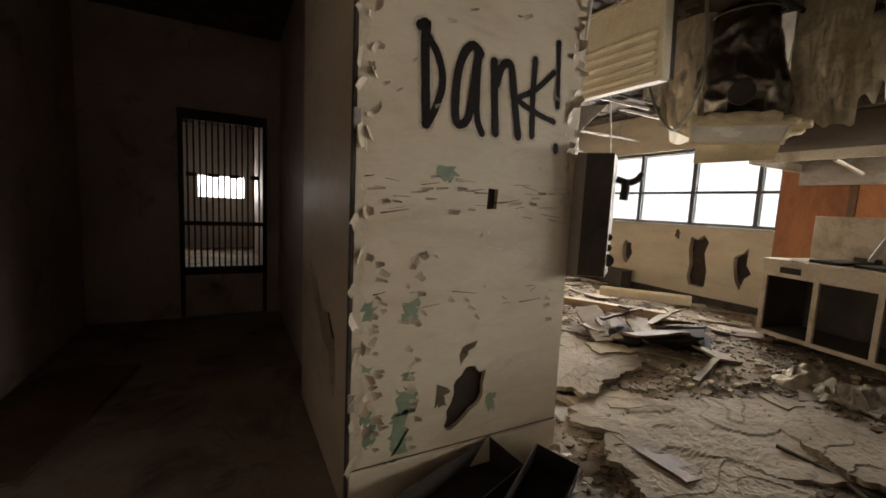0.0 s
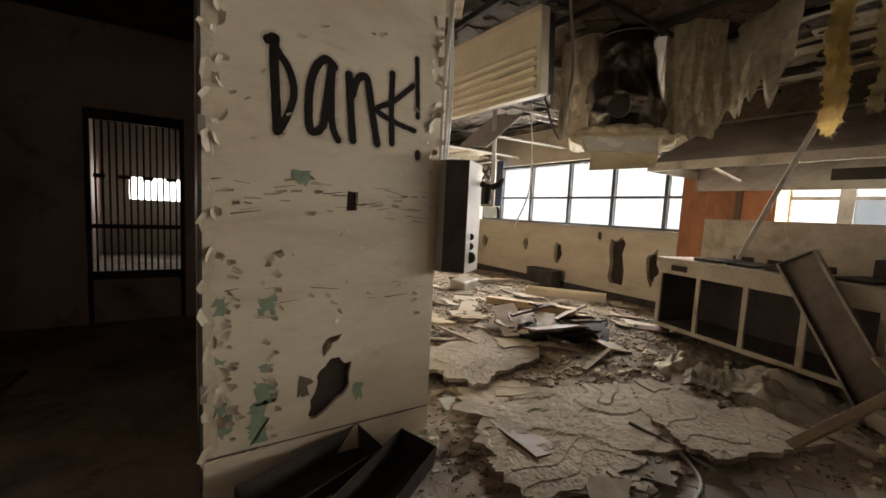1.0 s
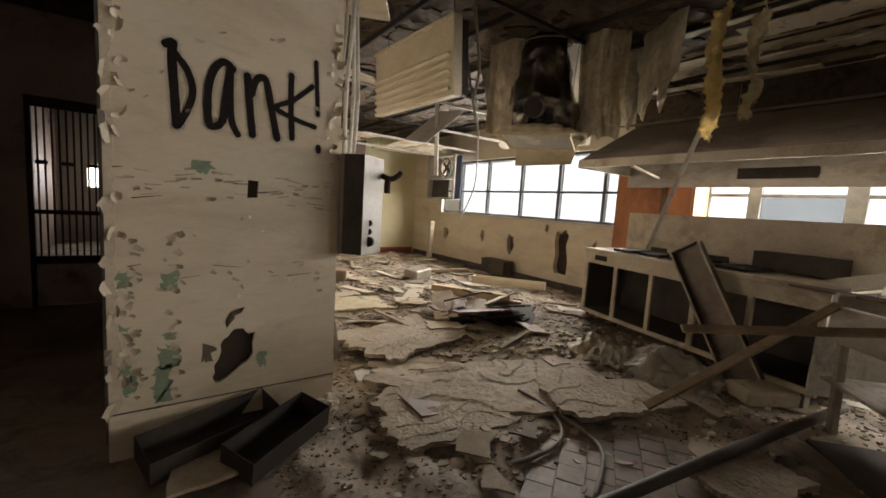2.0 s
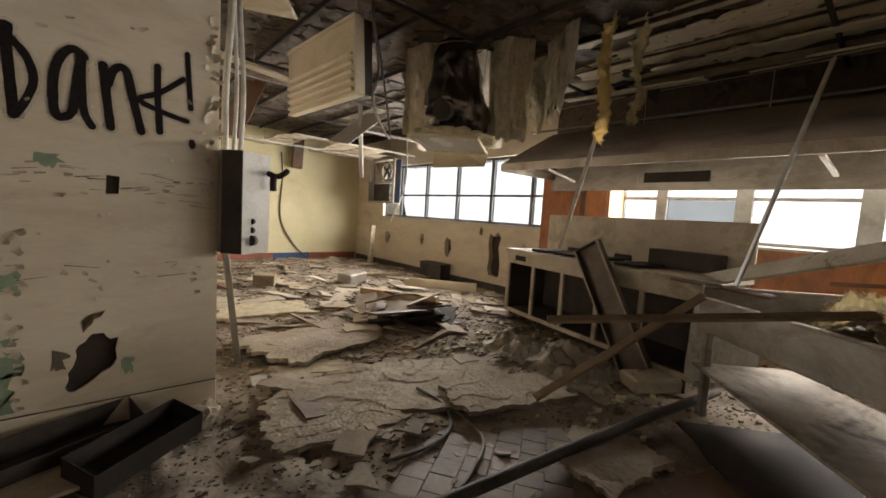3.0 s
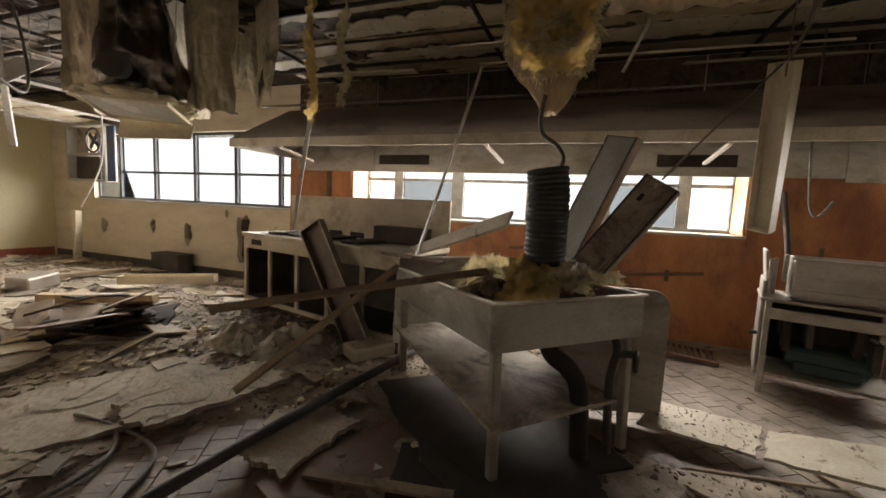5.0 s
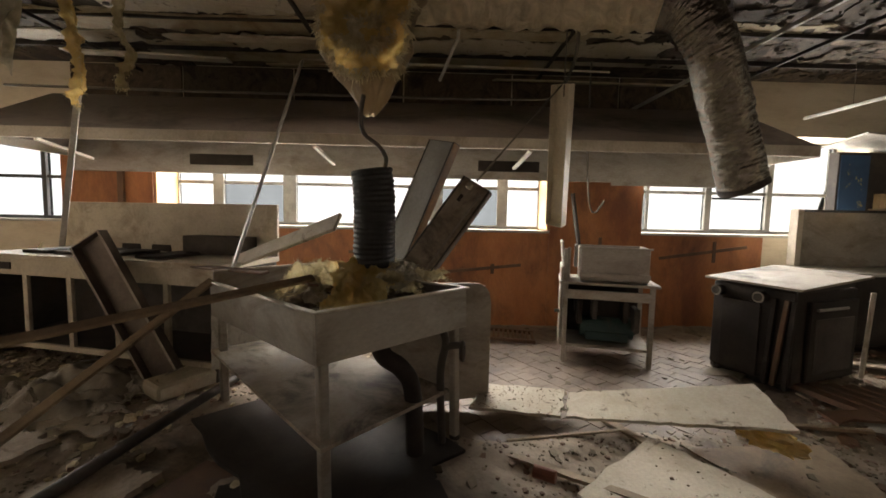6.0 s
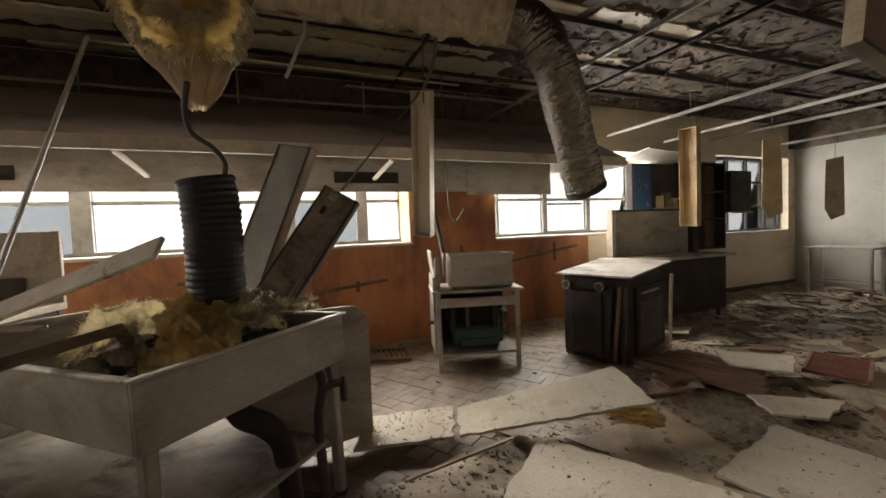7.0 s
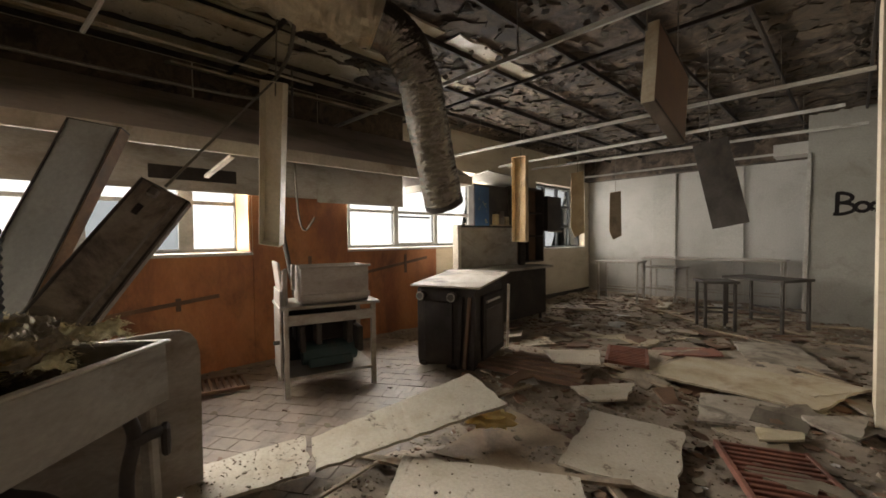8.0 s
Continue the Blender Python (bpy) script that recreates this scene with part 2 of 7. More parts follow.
M_WHITEMETAL = surface("white_enamel_reflector", (0.64, 0.57, 0.42), (0.52, 0.44, 0.30), (0.70, 0.64, 0.50), scale=1.5, rough=0.4, dirt=(0.4, 0.3, 0.16), dirt_at=(0.6, 0.85))
M_CEILTILE = surface("stained_ceiling_tile", (0.43, 0.365, 0.25), (0.31, 0.245, 0.15), (0.5, 0.44, 0.33), scale=3, fine=60, rough=0.95, dirt=(0.2, 0.13, 0.07), dirt_at=(0.52, 0.7))


def foil_material(name, tone, metal=1.0):
    m, nt, b = mat(name, 0.3, metal)
    v = coords(nt, 1.0)
    n = nt.nodes.new("ShaderNodeTexVoronoi")
    n.inputs["Scale"].default_value = 26
    nt.links.new(v, n.inputs["Vector"])
    n2 = noise_tex(nt, v, 9, 6, 0.7, 1.0)
    nt.links.new(ramp(nt, n2, [(0.3, tuple(0.55 * t for t in tone)), (0.7, tone)]), b.inputs["Base Color"])
    bump(nt, b, blend(nt, 0.85, n.outputs["Distance"], n2), 0.35, 0.03)
    return m


M_FOIL = foil_material("crinkled_foil", (0.58, 0.52, 0.40), 0.6)
M_FOIL.node_tree.nodes["Principled BSDF"].inputs["Roughness"].default_value = 0.42
M_FOIL_DARK = foil_material("dark_crinkled_foil", (0.32, 0.295, 0.25))
M_FOIL_GOLD = foil_material("dusty_golden_foil", (0.72, 0.63, 0.45), 0.5)
M_FOIL_DARK.node_tree.nodes["Principled BSDF"].inputs["Roughness"].default_value = 0.25
M_FOIL_GOLD.node_tree.nodes["Principled BSDF"].inputs["Roughness"].default_value = 0.36


def glass_material(name, tint, rough):
    m, nt, b = mat(name, rough)
    b.inputs["Transmission Weight"].default_value = 1.0
    b.inputs["IOR"].default_value = 1.1
    n = noise_tex(nt, world_coords(nt), 3, 6, 0.7)
    nt.links.new(ramp(nt, n, [(0.3, tuple(0.8 * c for c in tint)), (0.7, tint)]), b.inputs["Base Color"])
    return m


# Highlight roll-off put into the tint: panes dim the window lamps' glare.
M_GLASS = glass_material("glare_cut_window_glass", (0.036, 0.0375, 0.0385), 0.02)
M_GLASS_BLUE = glass_material("glare_cut_blue_glass", (0.031, 0.034, 0.0365), 0.03)
M_GLASS_GREY = glass_material("grimy_grey_glass", (0.0105, 0.0118, 0.013), 0.15)


# ---- mesh helpers ----
def link_mesh(name, bm, material, smooth=False):
    bmesh.ops.recalc_face_normals(bm, faces=bm.faces)
    me = bpy.data.meshes.new(name)
    bm.to_mesh(me)
    bm.free()
    me.materials.append(material)
    if smooth:
        for p in me.polygons:
            p.use_smooth = True
    return me


def part(name, bm, material, parent, label="", smooth=False, m=None):
    ob = new(name, link_mesh(name, bm, material, smooth))
    ob.parent = parent
    if m is not None:
        ob.matrix_basis = m
    if label:
        ob["label"] = label
    return ob


def thing(name, m, label, category, group="", kind=""):
    ob = new(name)
    ob.empty_display_size = 0.1
    ob.matrix_basis = m
    return tagged(ob, label, category, group, kind)


def solo(name, bm, material, m, label, category, group="", kind="", smooth=False):
    ob = new(name, link_mesh(name, bm, material, smooth))
    ob.matrix_basis = m
    return tagged(ob, label, category, group, kind)


def box(bm, c, s, m=None, bevel=0.0):
    made = bmesh.ops.create_cube(bm, size=1.0)
    vs = made["verts"]
    bmesh.ops.scale(bm, vec=s, verts=vs)
    if bevel:
        es = list({e for v in vs for e in v.link_edges})
        r = bmesh.ops.bevel(bm, geom=es, offset=min(bevel, min(s) * 0.45), segments=1, affect="EDGES")
        vs = list({v for f in r["faces"] for v in f.verts} | {v for v in vs if v.is_valid})
    bmesh.ops.transform(bm, matrix=(m or Matrix()) @ Matrix.Translation(c), verts=vs)
    return bm


def boxes(*items, bevel=0.004):
    bm = bmesh.new()
    for it in items:
        box(bm, it[0], it[1], it[2] if len(it) > 2 else None, bevel)
    return bm


def span(x0, x1, y0, y1, z0, z1, bevel=0.0):
    """A box between two corners."""
    return box(bmesh.new(), ((x0 + x1) / 2, (y0 + y1) / 2, (z0 + z1) / 2), (abs(x1 - x0), abs(y1 - y0), abs(z1 - z0)), None, bevel)


def add_span(bm, x0, x1, y0, y1, z0, z1, bevel=0.0):
    return box(bm, ((x0 + x1) / 2, (y0 + y1) / 2, (z0 + z1) / 2), (abs(x1 - x0), abs(y1 - y0), abs(z1 - z0)), None, bevel)


def tube(bm, pts, r, n=8, ripple=0.0, waves=0, cap=True, radii=None, crush=0.0, seed=0):
    """A round bar along a line of points."""
    pts = [Vector(p) for p in pts]
    rings = []
    side = None
    for i, p in enumerate(pts):
        d = (pts[min(i + 1, len(pts) - 1)] - pts[max(i - 1, 0)]).normalized()
        if side is None:
            side = d.orthogonal().normalized()
        side = (side - d * side.dot(d)).normalized()
        up = d.cross(side)
        rr = (radii[i] if radii else r) * (1 + (ripple * (1 if i % 2 else -1) if ripple else 0))
        ring = []
        for k in range(n):
            a = 2 * math.pi * k / n
            q = rr
            if crush:
                q *= 1 + crush * noise.noise(Vector((math.cos(a) * 1.5, math.sin(a) * 1.5, i * 0.35 + seed)))
            ring.append(bm.verts.new(p + side * math.cos(a) * q + up * math.sin(a) * q))
        rings.append(ring)
    for a, b in zip(rings, rings[1:]):
        for k in range(n):
            bm.faces.new((a[k], a[(k + 1) % n], b[(k + 1) % n], b[k]))
    if cap:
        bm.faces.new(rings[0][::-1])
        bm.faces.new(rings[-1])
    return bm


def smooth_line(pts, steps=6):
    """Points of a smooth line through the given ones."""
    pts = [Vector(p) for p in pts]
    out = []
    for i in range(len(pts) - 1):
        p0, p1, p2, p3 = pts[max(i - 1, 0)], pts[i], pts[i + 1], pts[min(i + 2, len(pts) - 1)]
        for k in range(steps):
            t = k / steps
            out.append(0.5 * ((2 * p1) + (p2 - p0) * t + (2 * p0 - 5 * p1 + 4 * p2 - p3) * t * t + (3 * p1 - p0 - 3 * p2 + p3) * t ** 3))
    out.append(pts[-1])
    return out


def aim(p0, p1, roll=0.0):
    """A pose at p0 whose x axis points to p1."""
    d = Vector(p1) - Vector(p0)
    q = d.to_track_quat("X", "Z").to_matrix().to_4x4()
    return Matrix.Translation(p0) @ q @ pose(0, 0, 0, roll, 0, 0)


def ragged(w, h, rng, cut=0.06, step=0.12):
    """An outline of a broken board, w by h, round its middle."""
    pts = []
    corners = [(-w / 2, -h / 2), (w / 2, -h / 2), (w / 2, h / 2), (-w / 2, h / 2)]
    for (ax, ay), (bx, by) in zip(corners, corners[1:] + corners[:1]):
        n = max(1, int(math.hypot(bx - ax, by - ay) / step))
        rough = rng.choice((0.15, 1.0, 1.0))
        for k in range(n):
            t = k / n
            pts.append((ax + (bx - ax) * t + rng.uniform(-cut, cut) * rough, ay + (by - ay) * t + rng.uniform(-cut, cut) * rough))
    return pts


def slab(bm, outline, t, m=None, warp=0.0, seed=0.0):
    """A flat piece with the given outline and thickness t, its foot at z 0."""
    low = [bm.verts.new((x, y, 0)) for x, y in outline]
    high = [bm.verts.new((x, y, t)) for x, y in outline]
    n = len(outline)
    bm.faces.new(low[::-1])
    bm.faces.new(high)
    for i in range(n):
        bm.faces.new((low[i], low[(i + 1) % n], high[(i + 1) % n], high[i]))
    for v in low + high:
        if warp:
            v.co.z += warp * noise.noise(Vector((v.co.x * 1.3, v.co.y * 1.3, seed)))
        if m is not None:
            v.co = m @ v.co
    return bm


def lump(bm, c, s, rough=0.35, freq=2.5, level=3, seed=0, m=None):
    """A lumpy clump."""
    made = bmesh.ops.create_icosphere(bm, subdivisions=level, radius=1.0)
    for v in made["verts"]:
        p = v.co.copy()
        o = Vector((seed * 7.3, seed, 0))
        k = 1 + rough * noise.noise(p * freq + o) + 0.45 * rough * noise.noise(p * freq * 3.1 + o) + 0.3 * rough * noise.noise(p * freq * 8.0 + o)
        v.co = Vector((p.x * s[0], p.y * s[1], p.z * s[2])) * k
        if m is not None:
            v.co = m @ v.co
        v.co += Vector(c)
    return bm


def drape(w, h, nx, ny, shape, t=0.004):
    """A sheet of nx by ny cells; shape(u, v) gives the place of each corner."""
    bm = bmesh.new()
    g = [[bm.verts.new(shape(i / nx, j / ny)) for j in range(ny + 1)] for i in range(nx + 1)]
    for i in range(nx):
        for j in range(ny):
            bm.faces.new((g[i][j], g[i + 1][j], g[i + 1][j + 1], g[i][j + 1]))
    return bm


def structure(name, bm, material, label, category):
    return solo(name, bm, material, Matrix(), label, category, kind="structure")


def holed_wall(x0, x1, y0, y1, z1, holes):
    """A wall along y from x0 to x1 with openings (y0, y1, z0, z1), sorted along y."""
    bm = bmesh.new()
    at = y0
    for a, b, c, d in holes:
        add_span(bm, x0, x1, at, a, 0, z1)
        add_span(bm, x0, x1, a, b, 0, c)
        add_span(bm, x0, x1, a, b, d, z1)
        at = b
    add_span(bm, x0, x1, at, y1, 0, z1)
    return bm


# ---- large structure ----
CEIL = 3.45
FAR_Y, BACK_Y, WALL_X = -12.5, 9.7, 7.1
WINDOW_A = (2.95, 8.25, 1.37, 2.72)
WINDOW_W = (-3.68, 1.74, 1.34, 2.60)
WINDOW_R = (-8.15, -4.98, 1.34, 2.72)
WINDOW_F = (-12.25, -9.9, 1.22, 2.75)

floor = structure("floor", span(-2.2, 8.0, -13.0, 14.2, -0.2, 0.0), M_DIRT, "dirty kitchen floor under rubble and dust", "floor")
structure("ceiling", span(-2.2, 8.0, -13.0, 14.2, CEIL, CEIL + 0.2), M_SLAB, "stained bare concrete ceiling slab", "ceiling")
wall_east = structure("wall_east", holed_wall(WALL_X, 7.7, FAR_Y, BACK_Y, CEIL, [WINDOW_F, WINDOW_R, WINDOW_W, (2.95, 8.25, 0.001, 2.72)]), M_CREAM, "long cream painted window wall with orange boarding", "wall")
wall_sill = structure("wall_east_low", span(WALL_X, 7.7, 2.952, 8.248, 0, 1.37), M_CREAM, "cream wall below the window with broken holes", "wall")
wall_north = structure("wall_north", span(1.5, 7.7, BACK_Y, BACK_Y + 0.2, 0, CEIL), M_YELLOW, "pale yellow painted back wall", "wall")
structure("wall_south", span(-2.2, 7.7, FAR_Y - 0.2, FAR_Y, 0, CEIL), M_WHITE, "dirty white end wall", "wall")
structure("wall_west", span(-1.75, -1.55, FAR_Y, 14.0, 0, CEIL), M_CORRIDOR, "dark corridor wall", "wall")
structure("wall_corridor", span(0.45, 1.55, 3.05, 14.0, 0, CEIL), M_CORRIDOR, "dark wall between corridor and kitchen", "wall")
gate_wall = bmesh.new()
GATE_Y, GX0, GX1 = 5.6, -0.66, 0.30
add_span(gate_wall, -1.55, GX0, GATE_Y, GATE_Y + 0.15, 0, CEIL)
add_span(gate_wall, GX1, 0.45, GATE_Y, GATE_Y + 0.15, 0, CEIL)
add_span(gate_wall, GX0, GX1, GATE_Y, GATE_Y + 0.15, 2.5, CEIL)
structure("wall_gate", gate_wall, M_CORRIDOR, "dark wall holding a barred door", "wall")
end_wall = bmesh.new()
add_span(end_wall, -1.55, -0.96, 13.2, 13.4, 0, CEIL)
add_span(end_wall, 0.2, 0.45, 13.2, 13.4, 0, CEIL)
add_span(end_wall, -0.96, 0.2, 13.2, 13.4, 0, 1.45)
add_span(end_wall, -0.96, 0.2, 13.2, 13.4, 2.05, CEIL)
structure("wall_end", end_wall, M_WHITE, "pale wall of the room beyond the barred door", "wall")
SKYGLOW, nt_, b_ = mat("bright_sky", 1.0)
b_.inputs["Emission Color"].default_value, b_.inputs["Emission Strength"].default_value = (0.9, 0.95, 1.0, 1), 2.5
structure("backdrop_sky", span(-1.5, 0.4, 13.9, 13.95, 1.0, 2.6), SKYGLOW, "bright sky outside the corridor window", "backdrop")
pillar = structure("pillar", span(0.37, 1.62, 1.64, 3.05, 0, CEIL), M_CREAM, "square pillar with peeling cream paint and graffiti", "pillar")
structure("pier_far", span(0.4, 2.55, -11.4, -10.8, 0, CEIL), M_WHITE_DIM, "white wall pier with black graffiti", "pillar")
structure("pier_near", span(0.4, 1.89, -7.0, -6.3, 0, CEIL), M_CREAM, "cream wall pier with chipped edge", "pillar")
structure("pier_link", span(0.4, 0.9, -10.8, -7.0, 0, CEIL), M_WHITE, "white side wall between two piers", "wall")

# orange boarding
ob = bmesh.new()
for a, b, z0, z1 in ((-3.68, 1.74, 0.0, 1.33), (1.74, 2.95, 0.0, 2.4), (-4.98, -3.68, 0.0, 2.3), (-6.72, -4.98, 0.0, 1.33)):
    add_span(ob, WALL_X - 0.015, WALL_X - 0.002, a + 0.002, b - 0.002, z0, z1)
for y in (1.735, -3.675):
    add_span(ob, WALL_X, 7.58, y - 0.012 if y > 0 else y - 0.004, y + 0.004 if y > 0 else y + 0.012, 1.345, 2.3)
part("boarding", ob, M_ORANGE, wall_east, "orange stained plywood boarding")
# Lighter strips over the orange reveals paint the window light on them.
rev = bmesh.new()
add_span(rev, WALL_X + 0.01, 7.57, 1.705, 1.72, 1.36, 2.3)
add_span(rev, WALL_X + 0.01, 7.57, -3.66, -3.645, 1.36, 2.3)
part("window_reveal", rev, M_ORANGE_LIT, wall_east, "plywood reveal, lighter in colour for the window light")


def window(name, x, y0, y1, z0, z1, mull, rails, frame_mat, wide=0.05, grey=(), sill=True, glass=M_GLASS, label="steel window full of glare"):
    """A window whose frame, bars and panes are parts. mull: inner posts (y); rails: inner bars (z)."""
    mull = sorted(mull)
    w = thing(name, pose(x, 0, 0), label, "window", kind="structure")
    f = bmesh.new()
    add_span(f, -0.03, 0.03, y0, y1, z0, z0 + wide)
    add_span(f, -0.03, 0.03, y0, y1, z1 - wide, z1)
    add_span(f, -0.03, 0.03, y0, y0 + wide, z0 + wide, z1 - wide)
    add_span(f, -0.03, 0.03, y1 - wide, y1, z0 + wide, z1 - wide)
    part("window_frame", f, frame_mat, w)
    for y, wd in mull:
        part("post", span(-0.045, 0.035, y - wd / 2, y + wd / 2, z0 + wide, z1 - wide), frame_mat, w)
    ys = [y0 + wide] + [v for y, wd in mull for v in (y - wd / 2, y + wd / 2)] + [y1 - wide]
    zs = [z0 + wide] + [v for z in rails for v in (z - 0.022, z + 0.022)] + [z1 - wide]
    k = 0
    for a, b in zip(ys[::2], ys[1::2]):
        for z in rails:
            part("rail", span(-0.025, 0.03, a, b, z - 0.022, z + 0.022), frame_mat, w)
        for c, d in zip(zs[::2], zs[1::2]):
            p = part("pane", span(-0.003, 0.003, a, b, c, d), M_GLASS_GREY if k in grey else glass, w)
            p.visible_shadow = False
            k += 1
    if sill:
        part("window_sill", span(-(x - WALL_X) - 0.03, -0.03, y0, y1, z0 - 0.03, z0 + 0.005, 0.003), M_TBAR, w, "chipped pale sill")
    return w


window("window_1", 7.22, 2.95, 8.25, 1.37, 2.72, [(3.26, 0.06), (4.28, 0.07), (5.33, 0.06), (6.45, 0.06), (7.5, 0.06)], [1.95], M_DARKFRAME, glass=M_GLASS_BLUE)
window("window_2", 7.6, -3.68, 1.74, 1.34, 2.60, [(1.11, 0.15), (0.07, 0.19), (-1.12, 0.2), (-2.1, 0.19), (-3.09, 0.15)], [1.95], M_ALU, grey=(2, 8), label="row of aluminium windows full of glare")
window("window_3", 7.6, -8.15, -4.98, 1.34, 2.72, [(-5.29, 0.04), (-6.22, 0.09), (-7.16, 0.08)], [1.95], M_ALU, label="aluminium windows full of glare, one sash tilted open")
window("window_4", 7.3, -12.25, -9.9, 1.22, 2.75, [(-10.5, 0.05), (-11.1, 0.05), (-11.7, 0.05)], [1.75, 2.25], M_DARKFRAME, glass=M_GLASS_BLUE)

# ---- things: cooking side ----
# hood
hood = thing("range_hood", pose(0, 0, 0), "long sooty steel kitchen hood with pale greasy lip", "range hood")
HX, HZ, HY0, HY1 = 5.62, 2.2, -6.0, 2.68
top = bmesh.new()
vs = [top.verts.new(p) for p in ((HX, HY0, HZ + 0.11), (HX, HY1, HZ + 0.11), (6.35, HY1 - 0.35, 2.83), (6.35, HY0 + 0.35, 2.83),
                                 (WALL_X - 0.03, HY1, HZ + 0.11), (WALL_X - 0.03, HY0, HZ + 0.11), (WALL_X - 0.03, HY1 - 0.35, 2.83), (WALL_X - 0.03, HY0 + 0.35, 2.83))]
for q in ((0, 1, 2, 3), (1, 4, 6, 2), (0, 3, 7, 5), (2, 6, 7, 3)):
    top.faces.new([vs[i] for i in q])
bmesh.ops.solidify(top, geom=list(top.faces), thickness=0.02)
part("canopy", top, M_CANOPY, hood, "soot-black sloping canopy")
lip = boxes(((HX - 0.01, (HY0 + HY1) / 2, HZ + 0.055), (0.03, HY1 - HY0, 0.11)),
            ((HX + 0.7, HY1 + 0.01, HZ + 0.055), (1.4, 0.025, 0.11)), ((HX + 0.7, HY0 - 0.01, HZ + 0.055), (1.4, 0.025, 0.11)))
part("lip", lip, M_LIP, hood, "pale greasy gutter lip")
for i in range(6):
    a, b = HY0 + 0.1 + i * 1.43, HY0 + 0.1 + (i + 1) * 1.43
    bp = bmesh.new()
    lo = 2.02 if b > -4.0 else 1.98
    add_span(bp, 6.96, 6.975, a, b, lo, 2.78, 0.003)
    part("back_panel", bp, M_STEEL, hood)
    part("seam", span(6.952, 6.959, b - 0.012, b + 0.012, lo, 2.6), M_STEEL, hood)
for y in (0.95, -2.85):
    part("grease_slot", span(6.945, 6.956, y - 0.62, y + 0.2, 2.13, 2.27), M_SOOT, hood, "black filter slot")
for y in (-0.85, -3.05, 1.9):
    s = -1 if y < -1 else 1
    part("brace", boxes(((0.3, 0, 0), (0.62, 0.04, 0.03)), bevel=0.003), M_LIP, hood, m=aim((HX + 0.06, y, HZ), (6.9, y - 0.1 * s, HZ - 0.22)))

# cooking counter, pushed out of line with the wall
U, V = Vector((-0.235, -0.972, 0)), Vector((0.972, -0.235, 0))
CM = Matrix(((V.x, -U.x, 0, 5.52), (V.y, -U.y, 0, 2.36), (0, 0, 1, 0.05), (0, 0, 0, 1)))   # local x: depth, y: back along the front
counter = thing("cooking_counter", CM, "long beige enamel cooking counter with open dark cabinets, on the rubble", "counter")
CL = 2.75
part("worktop", boxes(((0.375, -CL / 2, 1.0), (0.79, CL + 0.04, 0.05))), M_BEIGE, counter, "greasy beige worktop")
part("apron", boxes(((0.02, -CL / 2, 0.90), (0.03, CL, 0.15))), M_BEIGE, counter)
part("apron_slot", boxes(((0.0, -0.3, 0.91), (0.012, 0.22, 0.07))), M_SOOT, counter)
# Dark steel puts the shade of the open cabinets into their colour.
part("carcass", boxes(((0.72, -CL / 2, 0.55), (0.03, CL, 0.85)), ((0.4, -0.02, 0.55), (0.72, 0.03, 0.86)), ((0.4, -CL + 0.02, 0.55), (0.72, 0.03, 0.86)), ((0.4, -CL / 2, 0.16), (0.72, CL, 0.03))), M_DARKSTEEL, counter, "cabinet insides, dark in colour for their shade")
for i in range(6):
    part("upright", boxes(((0.02, -0.03 - i * (CL - 0.06) / 5, 0.5), (0.035, 0.055, 0.72))), M_BEIGE, counter)
part("bottom_rail", boxes(((0.02, -CL / 2, 0.15), (0.035, CL, 0.05))), M_BEIGE, counter)
for a, b in ((0.05, -0.1), (0.05, -CL + 0.1), (0.65, -0.1), (0.65, -CL + 0.1)):
    part("leg", tube(bmesh.new(), ((a, b, -0.05), (a, b, 0.15)), 0.02), M_DARKSTEEL, counter)
part("backsplash", boxes(((0.76, -CL / 2, 1.28), (0.03, CL + 0.03, 0.53))), M_BEIGE, counter, "beige splash panel")
for i, y in enumerate((-0.55, -0.95, -1.35, -1.9)):
    part("burner", boxes(((0.35, y, 1.045), (0.5, 0.3, 0.03)), ((0.6, y, 1.12), (0.03, 0.26, 0.16), pose(0, 0, 0, 0, 8, 0)), bevel=0.006), M_SOOT, counter, "sooty cast iron burner")
part("back_shelf", boxes(((0.62, -2.2, 1.13), (0.2, 0.7, 0.18))), M_DARKSTEEL, counter)


def plank(name, p0, p1, w, t, material, label, category="plank", roll=0.0, group=""):
    n = (Vector(p1) - Vector(p0)).length
    return solo(name, boxes(((n / 2, 0, 0), (n, w, t)), bevel=0.005), material, aim(p0, p1, roll), label, category, group)


def quad_board(name, p, t, material, label, seed):
    """A board with the four given corners, its edges slightly chipped."""
    r = random.Random(seed)
    c = sum((Vector(q) for q in p), Vector()) / 4
    bm = bmesh.new()
    top = []
    for a, b in zip(p, p[1:] + p[:1]):
        a, b = Vector(a) - c, Vector(b) - c
        n = max(3, int((b - a).length / 0.07))
        for k in range(n):
            q = a.lerp(b, k / n)
            if k:
                q += Vector((r.uniform(-1, 1), r.uniform(-1, 1), 0)) * 0.012
            top.append(q)
    hi = [bm.verts.new(q) for q in top]
    lo = [bm.verts.new(q - Vector((0, 0, t))) for q in top]
    bm.faces.new(hi)
    bm.faces.new(lo[::-1])
    for i in range(len(hi)):
        k = (i + 1) % len(hi)
        bm.faces.new((lo[i], lo[k], hi[k], hi[i]))
    bmesh.ops.triangulate(bm, faces=[f for f in bm.faces if len(f.verts) > 4])
    return solo(name, bm, material, Matrix.Translation(c), label, "board", "fallen boards")


